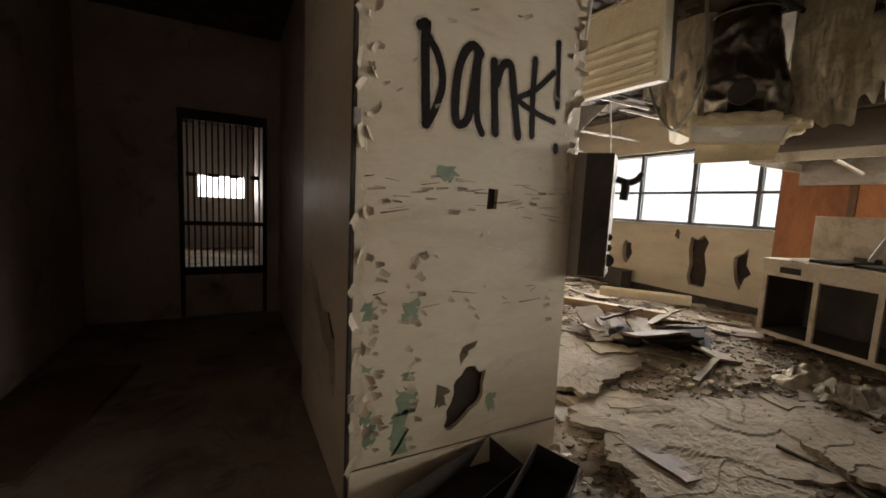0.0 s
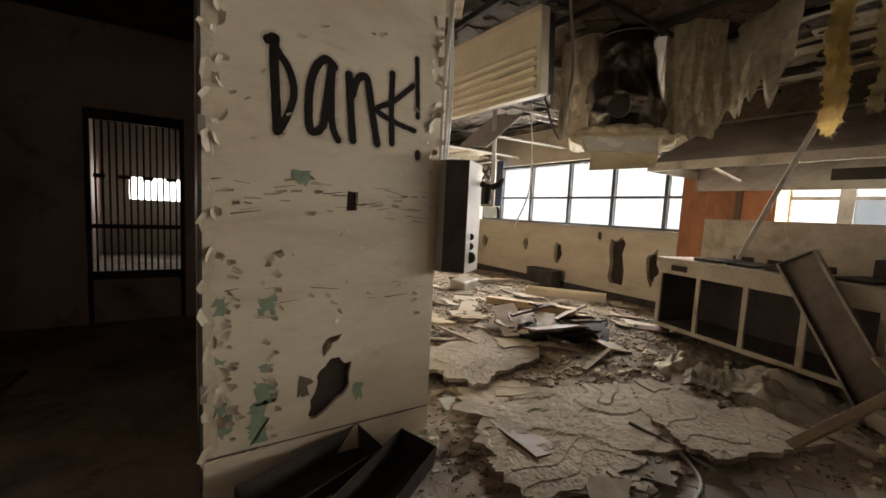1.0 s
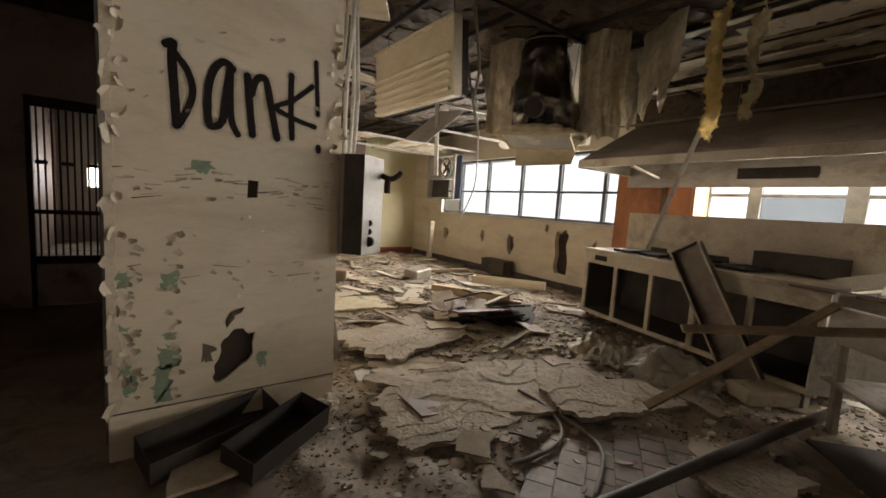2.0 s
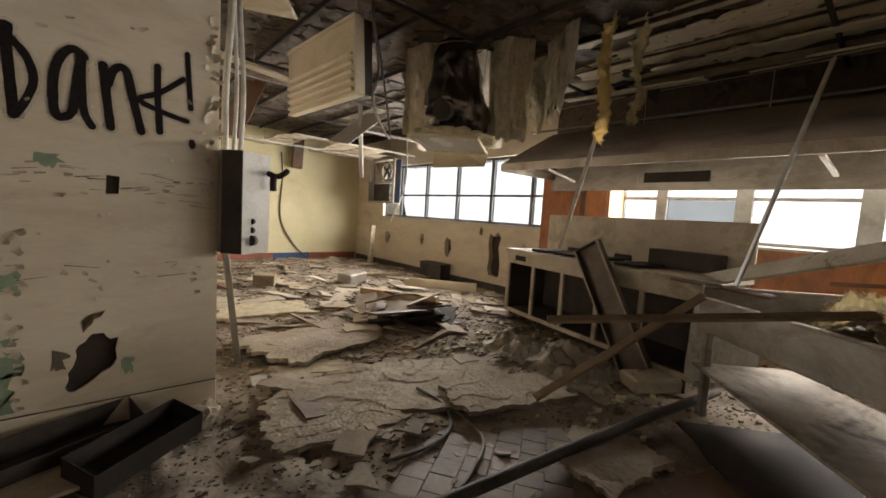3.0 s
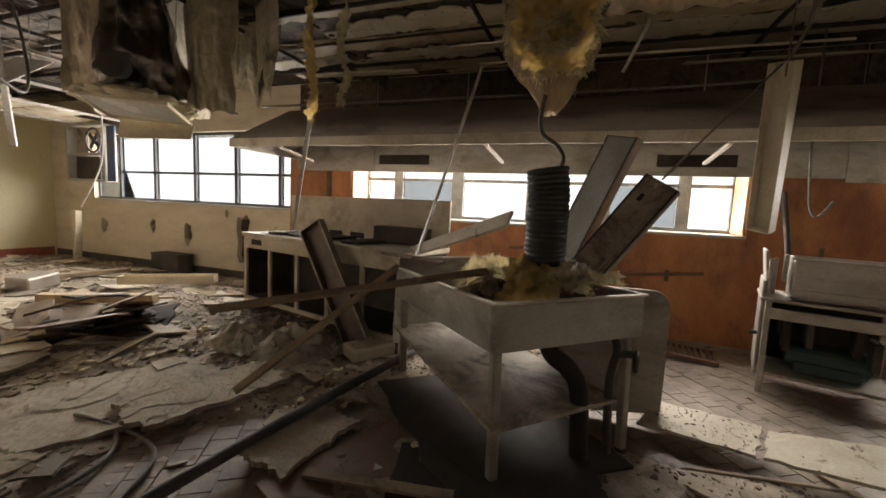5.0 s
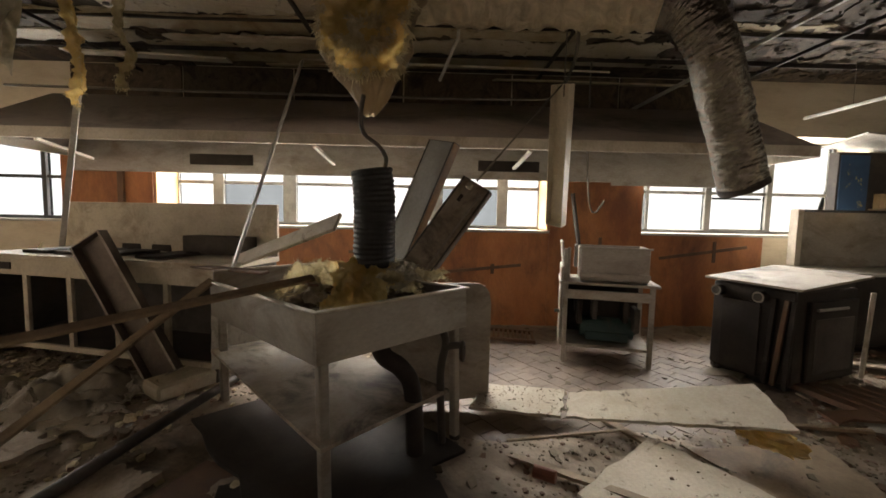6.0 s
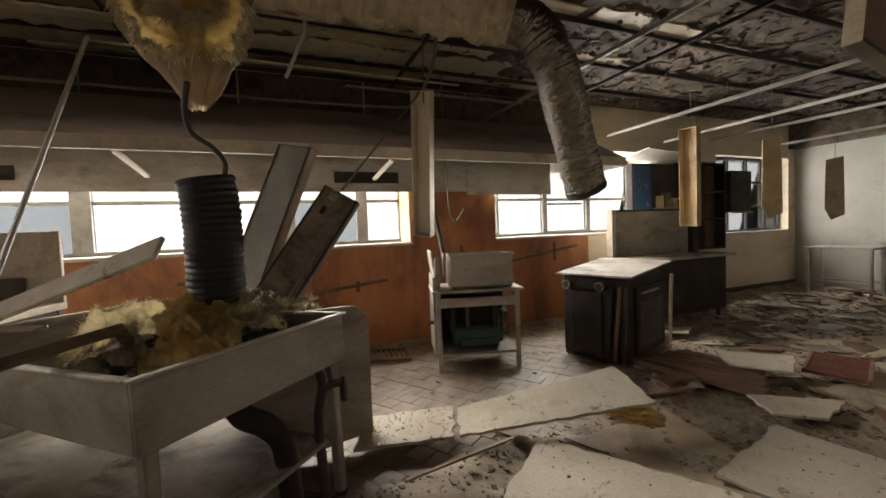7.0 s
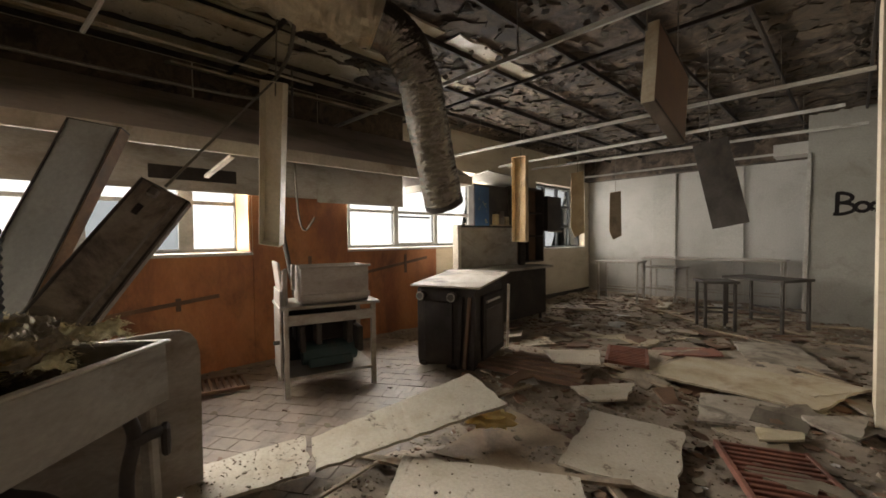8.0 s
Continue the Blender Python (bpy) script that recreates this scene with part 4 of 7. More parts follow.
solo("leaning_pole", tube(bmesh.new(), ((6.55, -4.1, 0.0), (6.98, -3.95, 1.86)), 0.03, 10), M_DARKSTEEL, Matrix(), "dark metal pole leaning on the orange wall", "pole", smooth=True)
eb = thing("steel_basin", pose(5.61, -3.54, 0.87, 0, 0, -106), "dull steel basin standing on the machine table", "basin")
part("body", boxes(((0.39, 0.3, 0.03), (0.66, 0.44, 0.05)), ((0.39, 0.08, 0.19), (0.66, 0.02, 0.34)), ((0.39, 0.52, 0.19), (0.66, 0.02, 0.34)), ((0.07, 0.3, 0.19), (0.02, 0.42, 0.34)), ((0.71, 0.3, 0.19), (0.02, 0.42, 0.34)), bevel=0.008), M_STEEL, eb)
part("flange", boxes(((0.39, 0.065, 0.355), (0.7, 0.03, 0.02)), ((0.39, 0.06, 0.07), (0.68, 0.02, 0.05)), ((0.02, 0.3, 0.25), (0.03, 0.1, 0.25)), bevel=0.004), M_STEEL, eb)

# tipped dark oven and counter beyond it
oven = thing("tipped_oven", pose(4.9, -5.24, 0.0, 0, 0, -71), "dark rusted oven cabinet standing askew with a pale board on top", "oven")
OX, OY, OH = 0.92, 0.74, 0.92
part("body", boxes(((OX / 2, OY / 2, OH / 2 + 0.03), (OX, OY, OH - 0.06)), bevel=0.015), M_SOOT, oven)
part("plinth", boxes(((OX / 2, OY / 2 + 0.02, 0.03), (OX - 0.06, OY - 0.04, 0.06)), bevel=0.004), M_SOOT, oven)
odoor = part("door", boxes(((OX / 2 + 0.05, -0.02, 0.46), (OX - 0.2, 0.035, 0.74)), bevel=0.01), M_SOOT, oven, "loose dark oven door")
part("handle", tube(bmesh.new(), ((0.2, -0.06, 0.76), (0.64, -0.06, 0.76)), 0.014), M_STEEL, odoor)
part("door_panel", boxes(((OX / 2 + 0.05, -0.04, 0.42), (OX - 0.34, 0.01, 0.5)), bevel=0.004), M_DARKSTEEL, odoor)
for a, b in ((0.03, 2), (0.13, 5), (0.2, 3)):
    part("rib", boxes(((-0.02, a, 0.43), (0.03, 0.04, 0.8), pose(0, 0, 0, b, 0, 0))), M_WOODDARK if b == 5 else M_SOOT, oven, "rusted upright rib" if b == 5 else "")
part("side_plate", boxes(((-0.012, 0.45, 0.42), (0.02, 0.36, 0.7)), bevel=0.006), M_SOOT, oven)
part("side_bar", boxes(((1.03, -0.03, 0.49), (0.035, 0.03, 0.95), pose(0, 0, 0, 0, 5, 0)), bevel=0.004), M_LIP, oven, "pale loose upright strip")
for a in (0.27, 0.66):
    ct = part("corner_tube", tube(bmesh.new(), ((0.02, a, 0.83), (-0.1, a - 0.02, 0.835)), 0.05, 18), M_DARKSTEEL, oven, "round pipe end")
    part("pipe_rim", tube(bmesh.new(), [(-0.102, a - 0.02 + math.cos(k * 0.4488) * 0.045, 0.835 + math.sin(k * 0.4488) * 0.045) for k in range(15)], 0.008, 6), M_SINK, ct, "worn bright rim")
    part("foot", boxes(((0.05, a, 0.02), (0.12, 0.08, 0.04)), bevel=0.01), M_SOOT, oven)
part("top_board", boxes(((0.48, 0.38, 0.0), (1.06, 0.86, 0.022)), bevel=0.004), M_SHELFDUST, oven, "pale dusty top board", m=pose(-0.05, -0.04, 0.955, 0, -4.5, 0))
part("board_lip", boxes(((0.0, 0.0, 0.0), (0.84, 0.02, 0.05)), bevel=0.004), M_SOOT, oven, m=pose(0.42, 0.0, 0.945, 0, -2, 0))

rc = thing("steel_counter", pose(0, 0, 0), "dark steel counter with tall splash panel near the windows", "counter")
part("worktop", span(5.85, 6.6, -8.5, -6.42, 0.94, 0.98, 0.004), M_STEEL, rc)
part("carcass", span(5.95, 6.55, -8.4, -6.5, 0.12, 0.94), M_SOOT, rc, "black open cabinet")
# Steel darker than the worktop's puts the backlit face's shade into colour.
part("splash_panel", span(6.56, 6.6, -8.38, -6.74, 0.98, 1.67, 0.006), M_SINK, rc, "tall splash panel, darker steel for its backlit face")
part("panel_edge", span(6.5, 6.62, -6.735, -6.66, 0.985, 1.7, 0.004), M_LIP, rc, "pale upright panel edge")
part("panel_cap", span(6.54, 6.62, -8.38, -6.74, 1.672, 1.7, 0.004), M_SOOT, rc)
for y in (-6.6, -8.3):
    for x in (6.0, 6.5):
        part("leg", tube(bmesh.new(), ((x, y, 0), (x, y, 0.13)), 0.025), M_DARKSTEEL, rc)
part("pipe", tube(bmesh.new(), ((6.3, -8.15, 0.98), (6.3, -8.15, 1.45)), 0.07, 14), M_SOOT, rc, "black flue stub")

# hanging light fixtures over the room
fx = thing("hanging_light_fixture", pose(2.80, 2.02, 2.56, 0, -4, 3), "ribbed white lamp reflector hanging on its side from the ceiling", "light fixture")
for k in range(5):
    part("rib", span(-0.04, -0.001, 0.01, 1.41, 0.015 + k * 0.075, 0.06 + k * 0.075, 0.018), M_WHITEMETAL, fx)
part("reflector", span(0.0, 0.012, 0, 1.42, 0.005, 0.64, 0.003), M_WHITEMETAL, fx)
part("housing", boxes(((0.1, 0.71, 0.32), (0.17, 1.44, 0.66)), bevel=0.01), M_SOOT, fx, "dark lamp housing")
part("rim", boxes(((0.03, -0.02, 0.32), (0.1, 0.03, 0.68)), ((0.03, 0.71, -0.015), (0.1, 1.46, 0.03)), ((0.03, 0.71, 0.655), (0.1, 1.46, 0.03))), M_WHITEMETAL, fx)
for y in (0.1, 1.3):
    part("wire", tube(bmesh.new(), ((0.1, y, 0.6), (0.1, y, CEIL - 2.5)), 0.006), M_CABLE, fx)

lf = thing("foil_light_fixture", pose(4.02, 2.06, 2.29, 3, 10, 30) @ Matrix.Diagonal((0.8, 0.72, 0.8, 1)), "square light fixture with yellow insulation rim hanging in crinkled foil", "light fixture")
part("lens", boxes(((0, 0, 0.0), (0.55, 0.95, 0.012))), M_ACRYLIC, lf, "flat glass lens")
part("frame", boxes(((0.29, 0, 0.0), (0.04, 1.06, 0.04)), ((-0.29, 0, 0.0), (0.04, 1.06, 0.04)), ((0, 0.5, 0.0), (0.54, 0.04, 0.04)), ((0, -0.5, 0.0), (0.54, 0.04, 0.04))), M_WHITEMETAL, lf)
part("housing", boxes(((0, 0, 0.06), (0.5, 0.9, 0.08))), M_STEEL, lf)
for a in (-0.4, 0.4):
    part("wire", tube(bmesh.new(), ((0.05, a, 0.08), (-0.18, a, 1.4)), 0.006), M_CABLE, lf)
ib = bmesh.new()
for i in range(14):
    a = i / 14 * 2 * math.pi
    lump(ib, (math.cos(a) * 0.32, math.sin(a) * 0.56, 0.07), (0.09, 0.16, 0.06), 0.5, 2.5, 2, i)
part("wool_rim", ib, M_INSUL_PALE, lf, "ragged yellow wool")


def curtain(u, v, w, h, seed):
    """A crinkled hanging sheet with soft folds and a torn hem."""
    f = 0.06 * math.sin(u * 5 + seed + 1.5 * noise.noise(Vector((u * 2, v * 1.5, seed)))) + 0.02 * noise.fractal(Vector((u * 5.0, v * 3.0, seed)), 0.8, 2.2, 5)
    hem = 1 + 0.35 * noise.noise(Vector((u * 5, 0, seed)))
    return Vector(((u - 0.5) * w * (1 - 0.3 * v), f, -v * h * hem))


def creased(p, seed):
    """Sharp creases at two scales."""
    return 0.5 - abs(noise.noise(p * 3.2 + Vector((seed, 0, 0)))) - 0.45 * abs(noise.noise(p * 8.5 + Vector((0, seed, 0))))


def foil_bag(u, v, seed):
    """A foil wrap that bellies out over the fixture."""
    a = u * 2 * math.pi
    q = Vector((math.cos(a), math.sin(a), v * 2.6))
    r = (0.17 + 0.14 * v) * (1 + 0.2 * noise.noise(q * 1.4) + 0.11 * creased(q * 0.7, seed) + 0.05 * math.sin(a * 9 + 2 * noise.noise(q)))
    return Vector((math.cos(a) * r * 0.9, math.sin(a) * r * 1.25, -v * 1.0 * (1 + 0.08 * noise.noise(Vector((math.cos(a), math.sin(a), seed))))))


wrap = thing("foil_wrap", pose(4.1, 2.12, 3.42, 0, 0, 30), "crinkled silver foil wrap hanging over a light fixture", "foil")
part("sheet", drape(1, 1, 110, 60, lambda u, v: foil_bag(u, v, 4.0)), M_FOIL_DARK, wrap, smooth=True)
part("tie", tube(bmesh.new(), [(math.cos(k * 0.524) * 0.215, math.sin(k * 0.524) * 0.28, -0.06) for k in range(13)], 0.008, 6), M_CABLE, wrap, "dark tie wire")
part("flue_end", tube(bmesh.new(), ((-0.3, 0.0, -0.82), (-0.42, 0.0, -0.84)), 0.1, 18), M_SOOT, wrap, "black open flue end")
for i, (x, y, z, w, h, rz) in enumerate(((4.7, 1.2, 3.42, 0.9, 0.75, 60), (5.0, 1.75, 3.42, 0.8, 0.8, 100), (4.5, 3.1, 3.42, 0.8, 0.6, 150), (5.1, 2.6, 3.42, 0.7, 0.6, 80))):
    tf = thing("torn_foil", pose(x, y, z, 0, 0, rz), "torn crinkled foil sheet hanging from the ceiling", "foil", "torn foil sheets")
    part("sheet", drape(1, 1, 56, 44, lambda u, v: curtain(u, v, w, h, i * 3.7) + Vector((0, 0.03 * creased(Vector((u * 1.2, v * 0.8, i)), i), 0))), M_FOIL, tf, "creased dusty foil", smooth=True)
    part("tie_wire", tube(bmesh.new(), ((-0.3 * w, 0, -0.05), (-0.3 * w, 0, 0.03)), 0.005, 6), M_CABLE, tf)


for i, (x, y, w, h, rz, tone) in enumerate(((4.3, 2.25, 1.2, 1.12, -60, "wide"), (3.86, 2.5, 0.42, 1.02, -58, "narrow"), (4.42, 1.62, 0.5, 1.08, -66, "slack"))):
    cu = thing("film_curtain", pose(x, y, 3.43, 0, 0, rz), tone + " dusty film and foil curtain hanging behind a light fixture", "plastic film", "film curtains")
    part("sheet", drape(1, 1, 80, 80, lambda u, v: Vector(((u - 0.5) * w * (1 - 0.1 * v), 0.05 * math.sin(u * 5 + i) + 0.07 * noise.noise(Vector((u * 2.5, v * 1.2, i * 3.3))) + 0.06 * creased(Vector((u * 1.7 * w, v * 0.6, i)), i) + 0.008 * creased(Vector((u * 6 * w, v * 4, i)), i), -v * h * (1 + 0.06 * noise.noise(Vector((u * 6, 0, i))))))), (M_FILM, M_FOIL_GOLD, M_FOIL_GOLD)[i], cu, "creased golden brown sheet", smooth=True)
    for a in (-0.42, 0.42):
        part("tie_wire", tube(bmesh.new(), ((a * w, 0, -0.05), (a * w, 0.0, 0.02)), 0.005, 6), M_CABLE, cu)
flap = slab(bmesh.new(), [(-0.47, 0.0), (0.44, 0.03), (0.48, 0.2), (0.1, 0.24), (-0.2, 0.22), (-0.46, 0.26)], 0.008, None, 0.04, 3)
solo("torn_card", flap, M_CEILTILE, pose(4.3, 2.2, 2.06, 82, 0, -60) @ Matrix.Diagonal((0.72, 0.8, 1, 1)), "tan torn card hanging under a light fixture", "card")

for x, y, z, n, w, s, tone in ((4.72, 0.62, 3.45, 1.16, 0.25, 2.0, "yellow"), (4.9, 0.4, 3.45, 0.98, 0.15, 5.0, "short faded")):
    st = thing("insulation_strip", pose(x, y, z), tone + " glass wool strip hanging from the ceiling", "insulation")
    wool(st, (((0, 0, 0), (-0.03, 0.02, -n * 0.4), (0.03, 0, -n * 0.75), (0, 0.02, -n)), (w * 1.2, w * 0.75, w, w * 0.5), (0.5, 0.85, 0), s, 0.06, 0.06, 66, 18, 110), M_INSUL if s < 3 else M_INSUL_PALE, "torn hanging batt")

# electrical box on the pillar
eb2 = thing("electrical_box", pose(1.625, 1.46, 1.15, 0, 0, 0), "grey steel electrical cabinet with dials on the pillar", "electrical box")
bb = bmesh.new()
slab(bb, [(0.0, 0.1), (0.1, 0.0), (0.32, 0.16), (0.32, 0.45), (0.0, 0.45)], 0.68)
ecab = part("cabinet", bb, M_GREYBOX, eb2)
# A thin sheet colours the cabinet's left front side dark.
sm = bmesh.new()
slab(sm, [(-0.004, 0.095), (0.096, -0.004), (0.1, 0.0), (0.0, 0.1)], 0.67, pose(0, 0, 0.005))
part("dark_side", sm, M_DARKSTEEL, ecab, "dark left side of the cabinet")

quad_board("pale_sheet", [(4.78, -0.28, 0.78), (5.02, -0.72, 0.74), (5.0, -0.72, 0.3), (4.76, -0.28, 0.24)], 0.02, M_PAPER, "pale enamel sheet standing behind the sink's legs", 51)
plank("loose_soffit", (1.75, 3.35, 3.0), (2.95, 3.8, 3.02), 0.36, 0.03, M_BEIGE, "pale broken soffit board by the pillar", "soffit board", 12)
plank("loose_soffit", (1.7, 1.95, 3.36), (2.35, 3.0, 3.4), 0.5, 0.03, M_BEIGE, "pale soffit board under the slab", "soffit board", 4)


# ---- pillar: graffiti, peeling paint, holes ----
def carve(ob, outlines, place, depth):
    """Cut holes with the given outlines into ob; place(u, v, d) turns an outline's point at depth d into a place."""
    bm = bmesh.new()
    for pts in outlines:
        a = [bm.verts.new(place(u, v, -0.02)) for u, v in pts]
        b = [bm.verts.new(place(u, v, depth)) for u, v in pts]
        bm.faces.new(a)
        bm.faces.new(b[::-1])
        for i in range(len(pts)):
            k = (i + 1) % len(pts)
            bm.faces.new((a[i], b[i], b[k], a[k]))
    bmesh.ops.recalc_face_normals(bm, faces=bm.faces)
    me = bpy.data.meshes.new("cutter")
    bm.to_mesh(me)
    bm.free()
    tool = new("cutter", me)
    mod = ob.modifiers.new("cut", "BOOLEAN")
    mod.operation, mod.object, mod.solver = "DIFFERENCE", tool, "EXACT"
    bpy.context.view_layer.update()
    got = bpy.data.meshes.new_from_object(ob.evaluated_get(bpy.context.evaluated_depsgraph_get()))
    ob.modifiers.remove(mod)
    ob.data = got
    bpy.data.objects.remove(tool)


def blob(u, v, w, h, rng, n=14, rough=0.35):
    """A ragged round outline."""
    return [(u + math.cos(2 * math.pi * k / n) * w / 2 * (1 + rng.uniform(-rough, rough)), v + math.sin(2 * math.pi * k / n) * h / 2 * (1 + rng.uniform(-rough, rough))) for k in range(n)]


rng = random.Random(11)
BIG_HOLE = [(0.95, 0.64), (0.965, 0.665), (0.98, 0.68), (1.03, 0.68), (1.045, 0.655), (1.06, 0.64), (1.1, 0.645), (1.085, 0.57), (1.09, 0.51), (1.075, 0.48), (1.06, 0.46), (1.02, 0.44), (0.99, 0.41), (0.945, 0.375), (0.9, 0.35), (0.875, 0.355), (0.86, 0.38), (0.875, 0.42), (0.87, 0.46), (0.895, 0.5), (0.91, 0.55), (0.905, 0.59), (0.92, 0.62)]
SMALL_HOLE = [(0.93, 0.75), (0.945, 0.785), (0.97, 0.8), (1.04, 0.815), (1.02, 0.78), (0.985, 0.765), (0.98, 0.74), (0.955, 0.715), (0.94, 0.69)]
SLOT = [(1.045, 1.495), (1.105, 1.5), (1.11, 1.6), (1.05, 1.605)]
FACE_Y = 1.64
carve(pillar, [BIG_HOLE, SMALL_HOLE, SLOT], lambda u, v, d: (u, FACE_Y + d, v), 0.11)
SIDE_HOLE = [(2.75, 1.15), (2.6, 1.05), (2.45, 1.0), (2.3, 0.86), (2.1, 0.9), (1.97, 0.8), (1.93, 0.6), (1.97, 0.46), (2.05, 0.52), (2.1, 0.68), (2.28, 0.7), (2.42, 0.82), (2.6, 0.86), (2.72, 1.0)]
carve(pillar, [SIDE_HOLE], lambda u, v, d: (0.37 + d, u, v), 0.06)
# Dark sheets set into the cuts imitate the shade of deep holes.
for pts, nm in ((BIG_HOLE, "cavity_shade"), (SLOT, "cavity_shade")):
    part(nm, slab(bmesh.new(), [(x * 0.995 + 0.005, z) for x, z in pts], 0.003, Matrix(((1, 0, 0, 0), (0, 0, 1, FACE_Y + 0.0285), (0, 1, 0, 0), (0, 0, 0, 1)))), M_SHADE_CRACK, pillar, "dark sheet for the shade inside a plaster hole")
part("cavity_shade", slab(bmesh.new(), SIDE_HOLE, 0.003, Matrix(((0, 0, 1, 0.426), (1, 0, 0, 0), (0, 1, 0, 0), (0, 0, 0, 1)))), M_SHADE_CRACK, pillar, "dark sheet for the shade inside a plaster hole")


def stroke(pts, w, seed=0):
    """A flat sprayed stroke on the pillar's face, with round ends."""
    bm = bmesh.new()
    line = smooth_line([(x, 0, z) for x, z in pts], 5)
    left, right = [], []
    for i, p in enumerate(line):
        d = (line[min(i + 1, len(line) - 1)] - line[max(i - 1, 0)]).normalized()
        s = Vector((-d.z, 0, d.x))
        k = w / 2 * (1 + 0.18 * noise.noise(Vector((i * 0.7, seed, 0))))
        left.append(bm.verts.new(p + s * k))
        right.append(bm.verts.new(p - s * k))
    for i in range(len(line) - 1):
        bm.faces.new((left[i], left[i + 1], right[i + 1], right[i]))
    for c, q in ((line[0], 0), (line[-1], 1)):
        ring = [bm.verts.new(c + Vector((math.cos(a * math.pi / 6), 0, math.sin(a * math.pi / 6))) * w * 0.52 + Vector((0, -0.0003 * (1 + q), 0))) for a in range(12)]
        bm.faces.new(ring)
    return bm


LETTERS = (
    (((0.645, 2.285), (0.675, 2.30), (0.67, 2.23), (0.68, 2.04), (0.69, 1.87)), 0.036),
    (((0.68, 2.25), (0.74, 2.17), (0.765, 2.06), (0.735, 1.95), (0.695, 1.87)), 0.030),
    (((0.96, 2.23), (0.92, 2.26), (0.87, 2.21), (0.84, 2.1), (0.838, 1.94), (0.86, 1.89), (0.91, 1.93), (0.93, 2.08), (0.95, 2.22)), 0.034),
    (((0.952, 2.23), (0.95, 2.06), (0.96, 1.93), (0.99, 1.865)), 0.030),
    (((1.04, 2.21), (1.055, 2.03), (1.07, 1.875)), 0.034),
    (((1.06, 2.11), (1.09, 2.2), (1.14, 2.21), (1.17, 2.07), (1.21, 1.875)), 0.034),
    (((1.29, 2.27), (1.29, 2.09), (1.3, 1.89)), 0.030),
    (((1.42, 2.23), (1.3, 2.12), (1.2, 2.06), (1.31, 2.01), (1.44, 1.98)), 0.026),
    (((1.44, 2.385), (1.45, 2.23), (1.46, 2.06)), 0.024),
    (((1.468, 1.855), (1.47, 1.83)), 0.028),
)
SPRAY, nt_, b_ = mat("black_spray_on_wall", 0.6)
n_ = noise_tex(nt_, coords(nt_, 1.0), 45, 4, 0.7)
nt_.links.new(ramp(nt_, n_, [(0.3, (0.008, 0.007, 0.008)), (0.75, (0.025, 0.02, 0.018))]), b_.inputs["Base Color"])
b_.inputs["Specular IOR Level"].default_value = 0.1
for i, (pts, w) in enumerate(LETTERS):
    st = part("graffiti_stroke", stroke(pts, w * 1.22, i), SPRAY, pillar, 'black sprayed stroke of the word "Dank!"')
    st.matrix_basis = pose(0, FACE_Y - 0.0012 - 0.0009 * (i % 3), 0)
HALO, nt_, b_ = mat("spray_mist", 0.7)
v_ = coords(nt_, 1.0)
dots = noise_tex(nt_, v_, 260, 2, 0.6)
tr_ = nt_.nodes.new("ShaderNodeBsdfTransparent")
mx_ = nt_.nodes.new("ShaderNodeMixShader")
b_.inputs["Base Color"].default_value = (0.02, 0.018, 0.018, 1)
nt_.links.new(ramp(nt_, dots, [(0.5, (0, 0, 0)), (0.66, (0.6, 0.6, 0.6))]), mx_.inputs[0])
nt_.links.new(tr_.outputs[0], mx_.inputs[1])
nt_.links.new(b_.outputs[0], mx_.inputs[2])
nt_.links.new(mx_.outputs[0], nt_.nodes["Material Output"].inputs[0])
for i, (pts, w) in enumerate(LETTERS):
    st = part("graffiti_mist", stroke(pts, w * 2.15, i + 20), HALO, pillar, "speckled spray mist")
    st.matrix_basis = pose(0, FACE_Y - 0.0003 - 0.00012 * i, 0)

# exposed green paint and grey plaster under the peeled coat
for u, v, w, h, m_ in ((0.81, 1.66, 0.13, 0.06, M_GREEN), (0.445, 1.03, 0.08, 0.08, M_GREEN), (0.645, 1.005, 0.10, 0.09, M_GREEN), (0.64, 0.56, 0.12, 0.13, M_GREEN), (0.61, 0.40, 0.10, 0.2, M_GREEN), (0.65, 0.685, 0.07, 0.05, M_GREEN),
                    (0.46, 0.42, 0.07, 0.10, M_GREEN), (0.45, 0.745, 0.05, 0.05, M_GREEN), (1.145, 0.455, 0.06, 0.08, M_GREEN), (0.45, 0.51, 0.07, 0.06, M_GREEN), (0.84, 0.55, 0.08, 0.09, M_DEBRIS), (0.72, 0.16, 0.26, 0.14, M_DEBRIS), (0.56, 0.17, 0.1, 0.18, M_DEBRIS)):
    part("bare_patch", slab(bmesh.new(), [(u + a, v + b) for a, b in ragged(w * 0.8, h * 1.05, rng, 0.02, 0.014)], 0.002, Matrix(((1, 0, 0, 0), (0, 0, -1, FACE_Y - 0.0005), (0, 1, 0, 0), (0, 0, 0, 1)))), m_, pillar, "bare patch of old paint")


def flake(bm, u, v, w, h, turn, curl, rng):
    """A curl of paint lifting off the pillar's face."""
    g = []
    ca, sa = math.cos(turn), math.sin(turn)
    for i in range(4):
        row = []
        for j in range(3):
            a = (i / 3) * w
            lift = curl * (i / 3) ** 1.6
            b = (j / 2 - 0.5) * h * (1 - 0.5 * i / 3 + rng.uniform(-0.15, 0.15))
            row.append(bm.verts.new((u + ca * a - sa * b, FACE_Y - 0.002 - lift, v + sa * a + ca * b)))
        g.append(row)
    for i in range(3):
        for j in range(2):
            bm.faces.new((g[i][j], g[i + 1][j], g[i + 1][j + 1], g[i][j + 1]))


fb = bmesh.new()
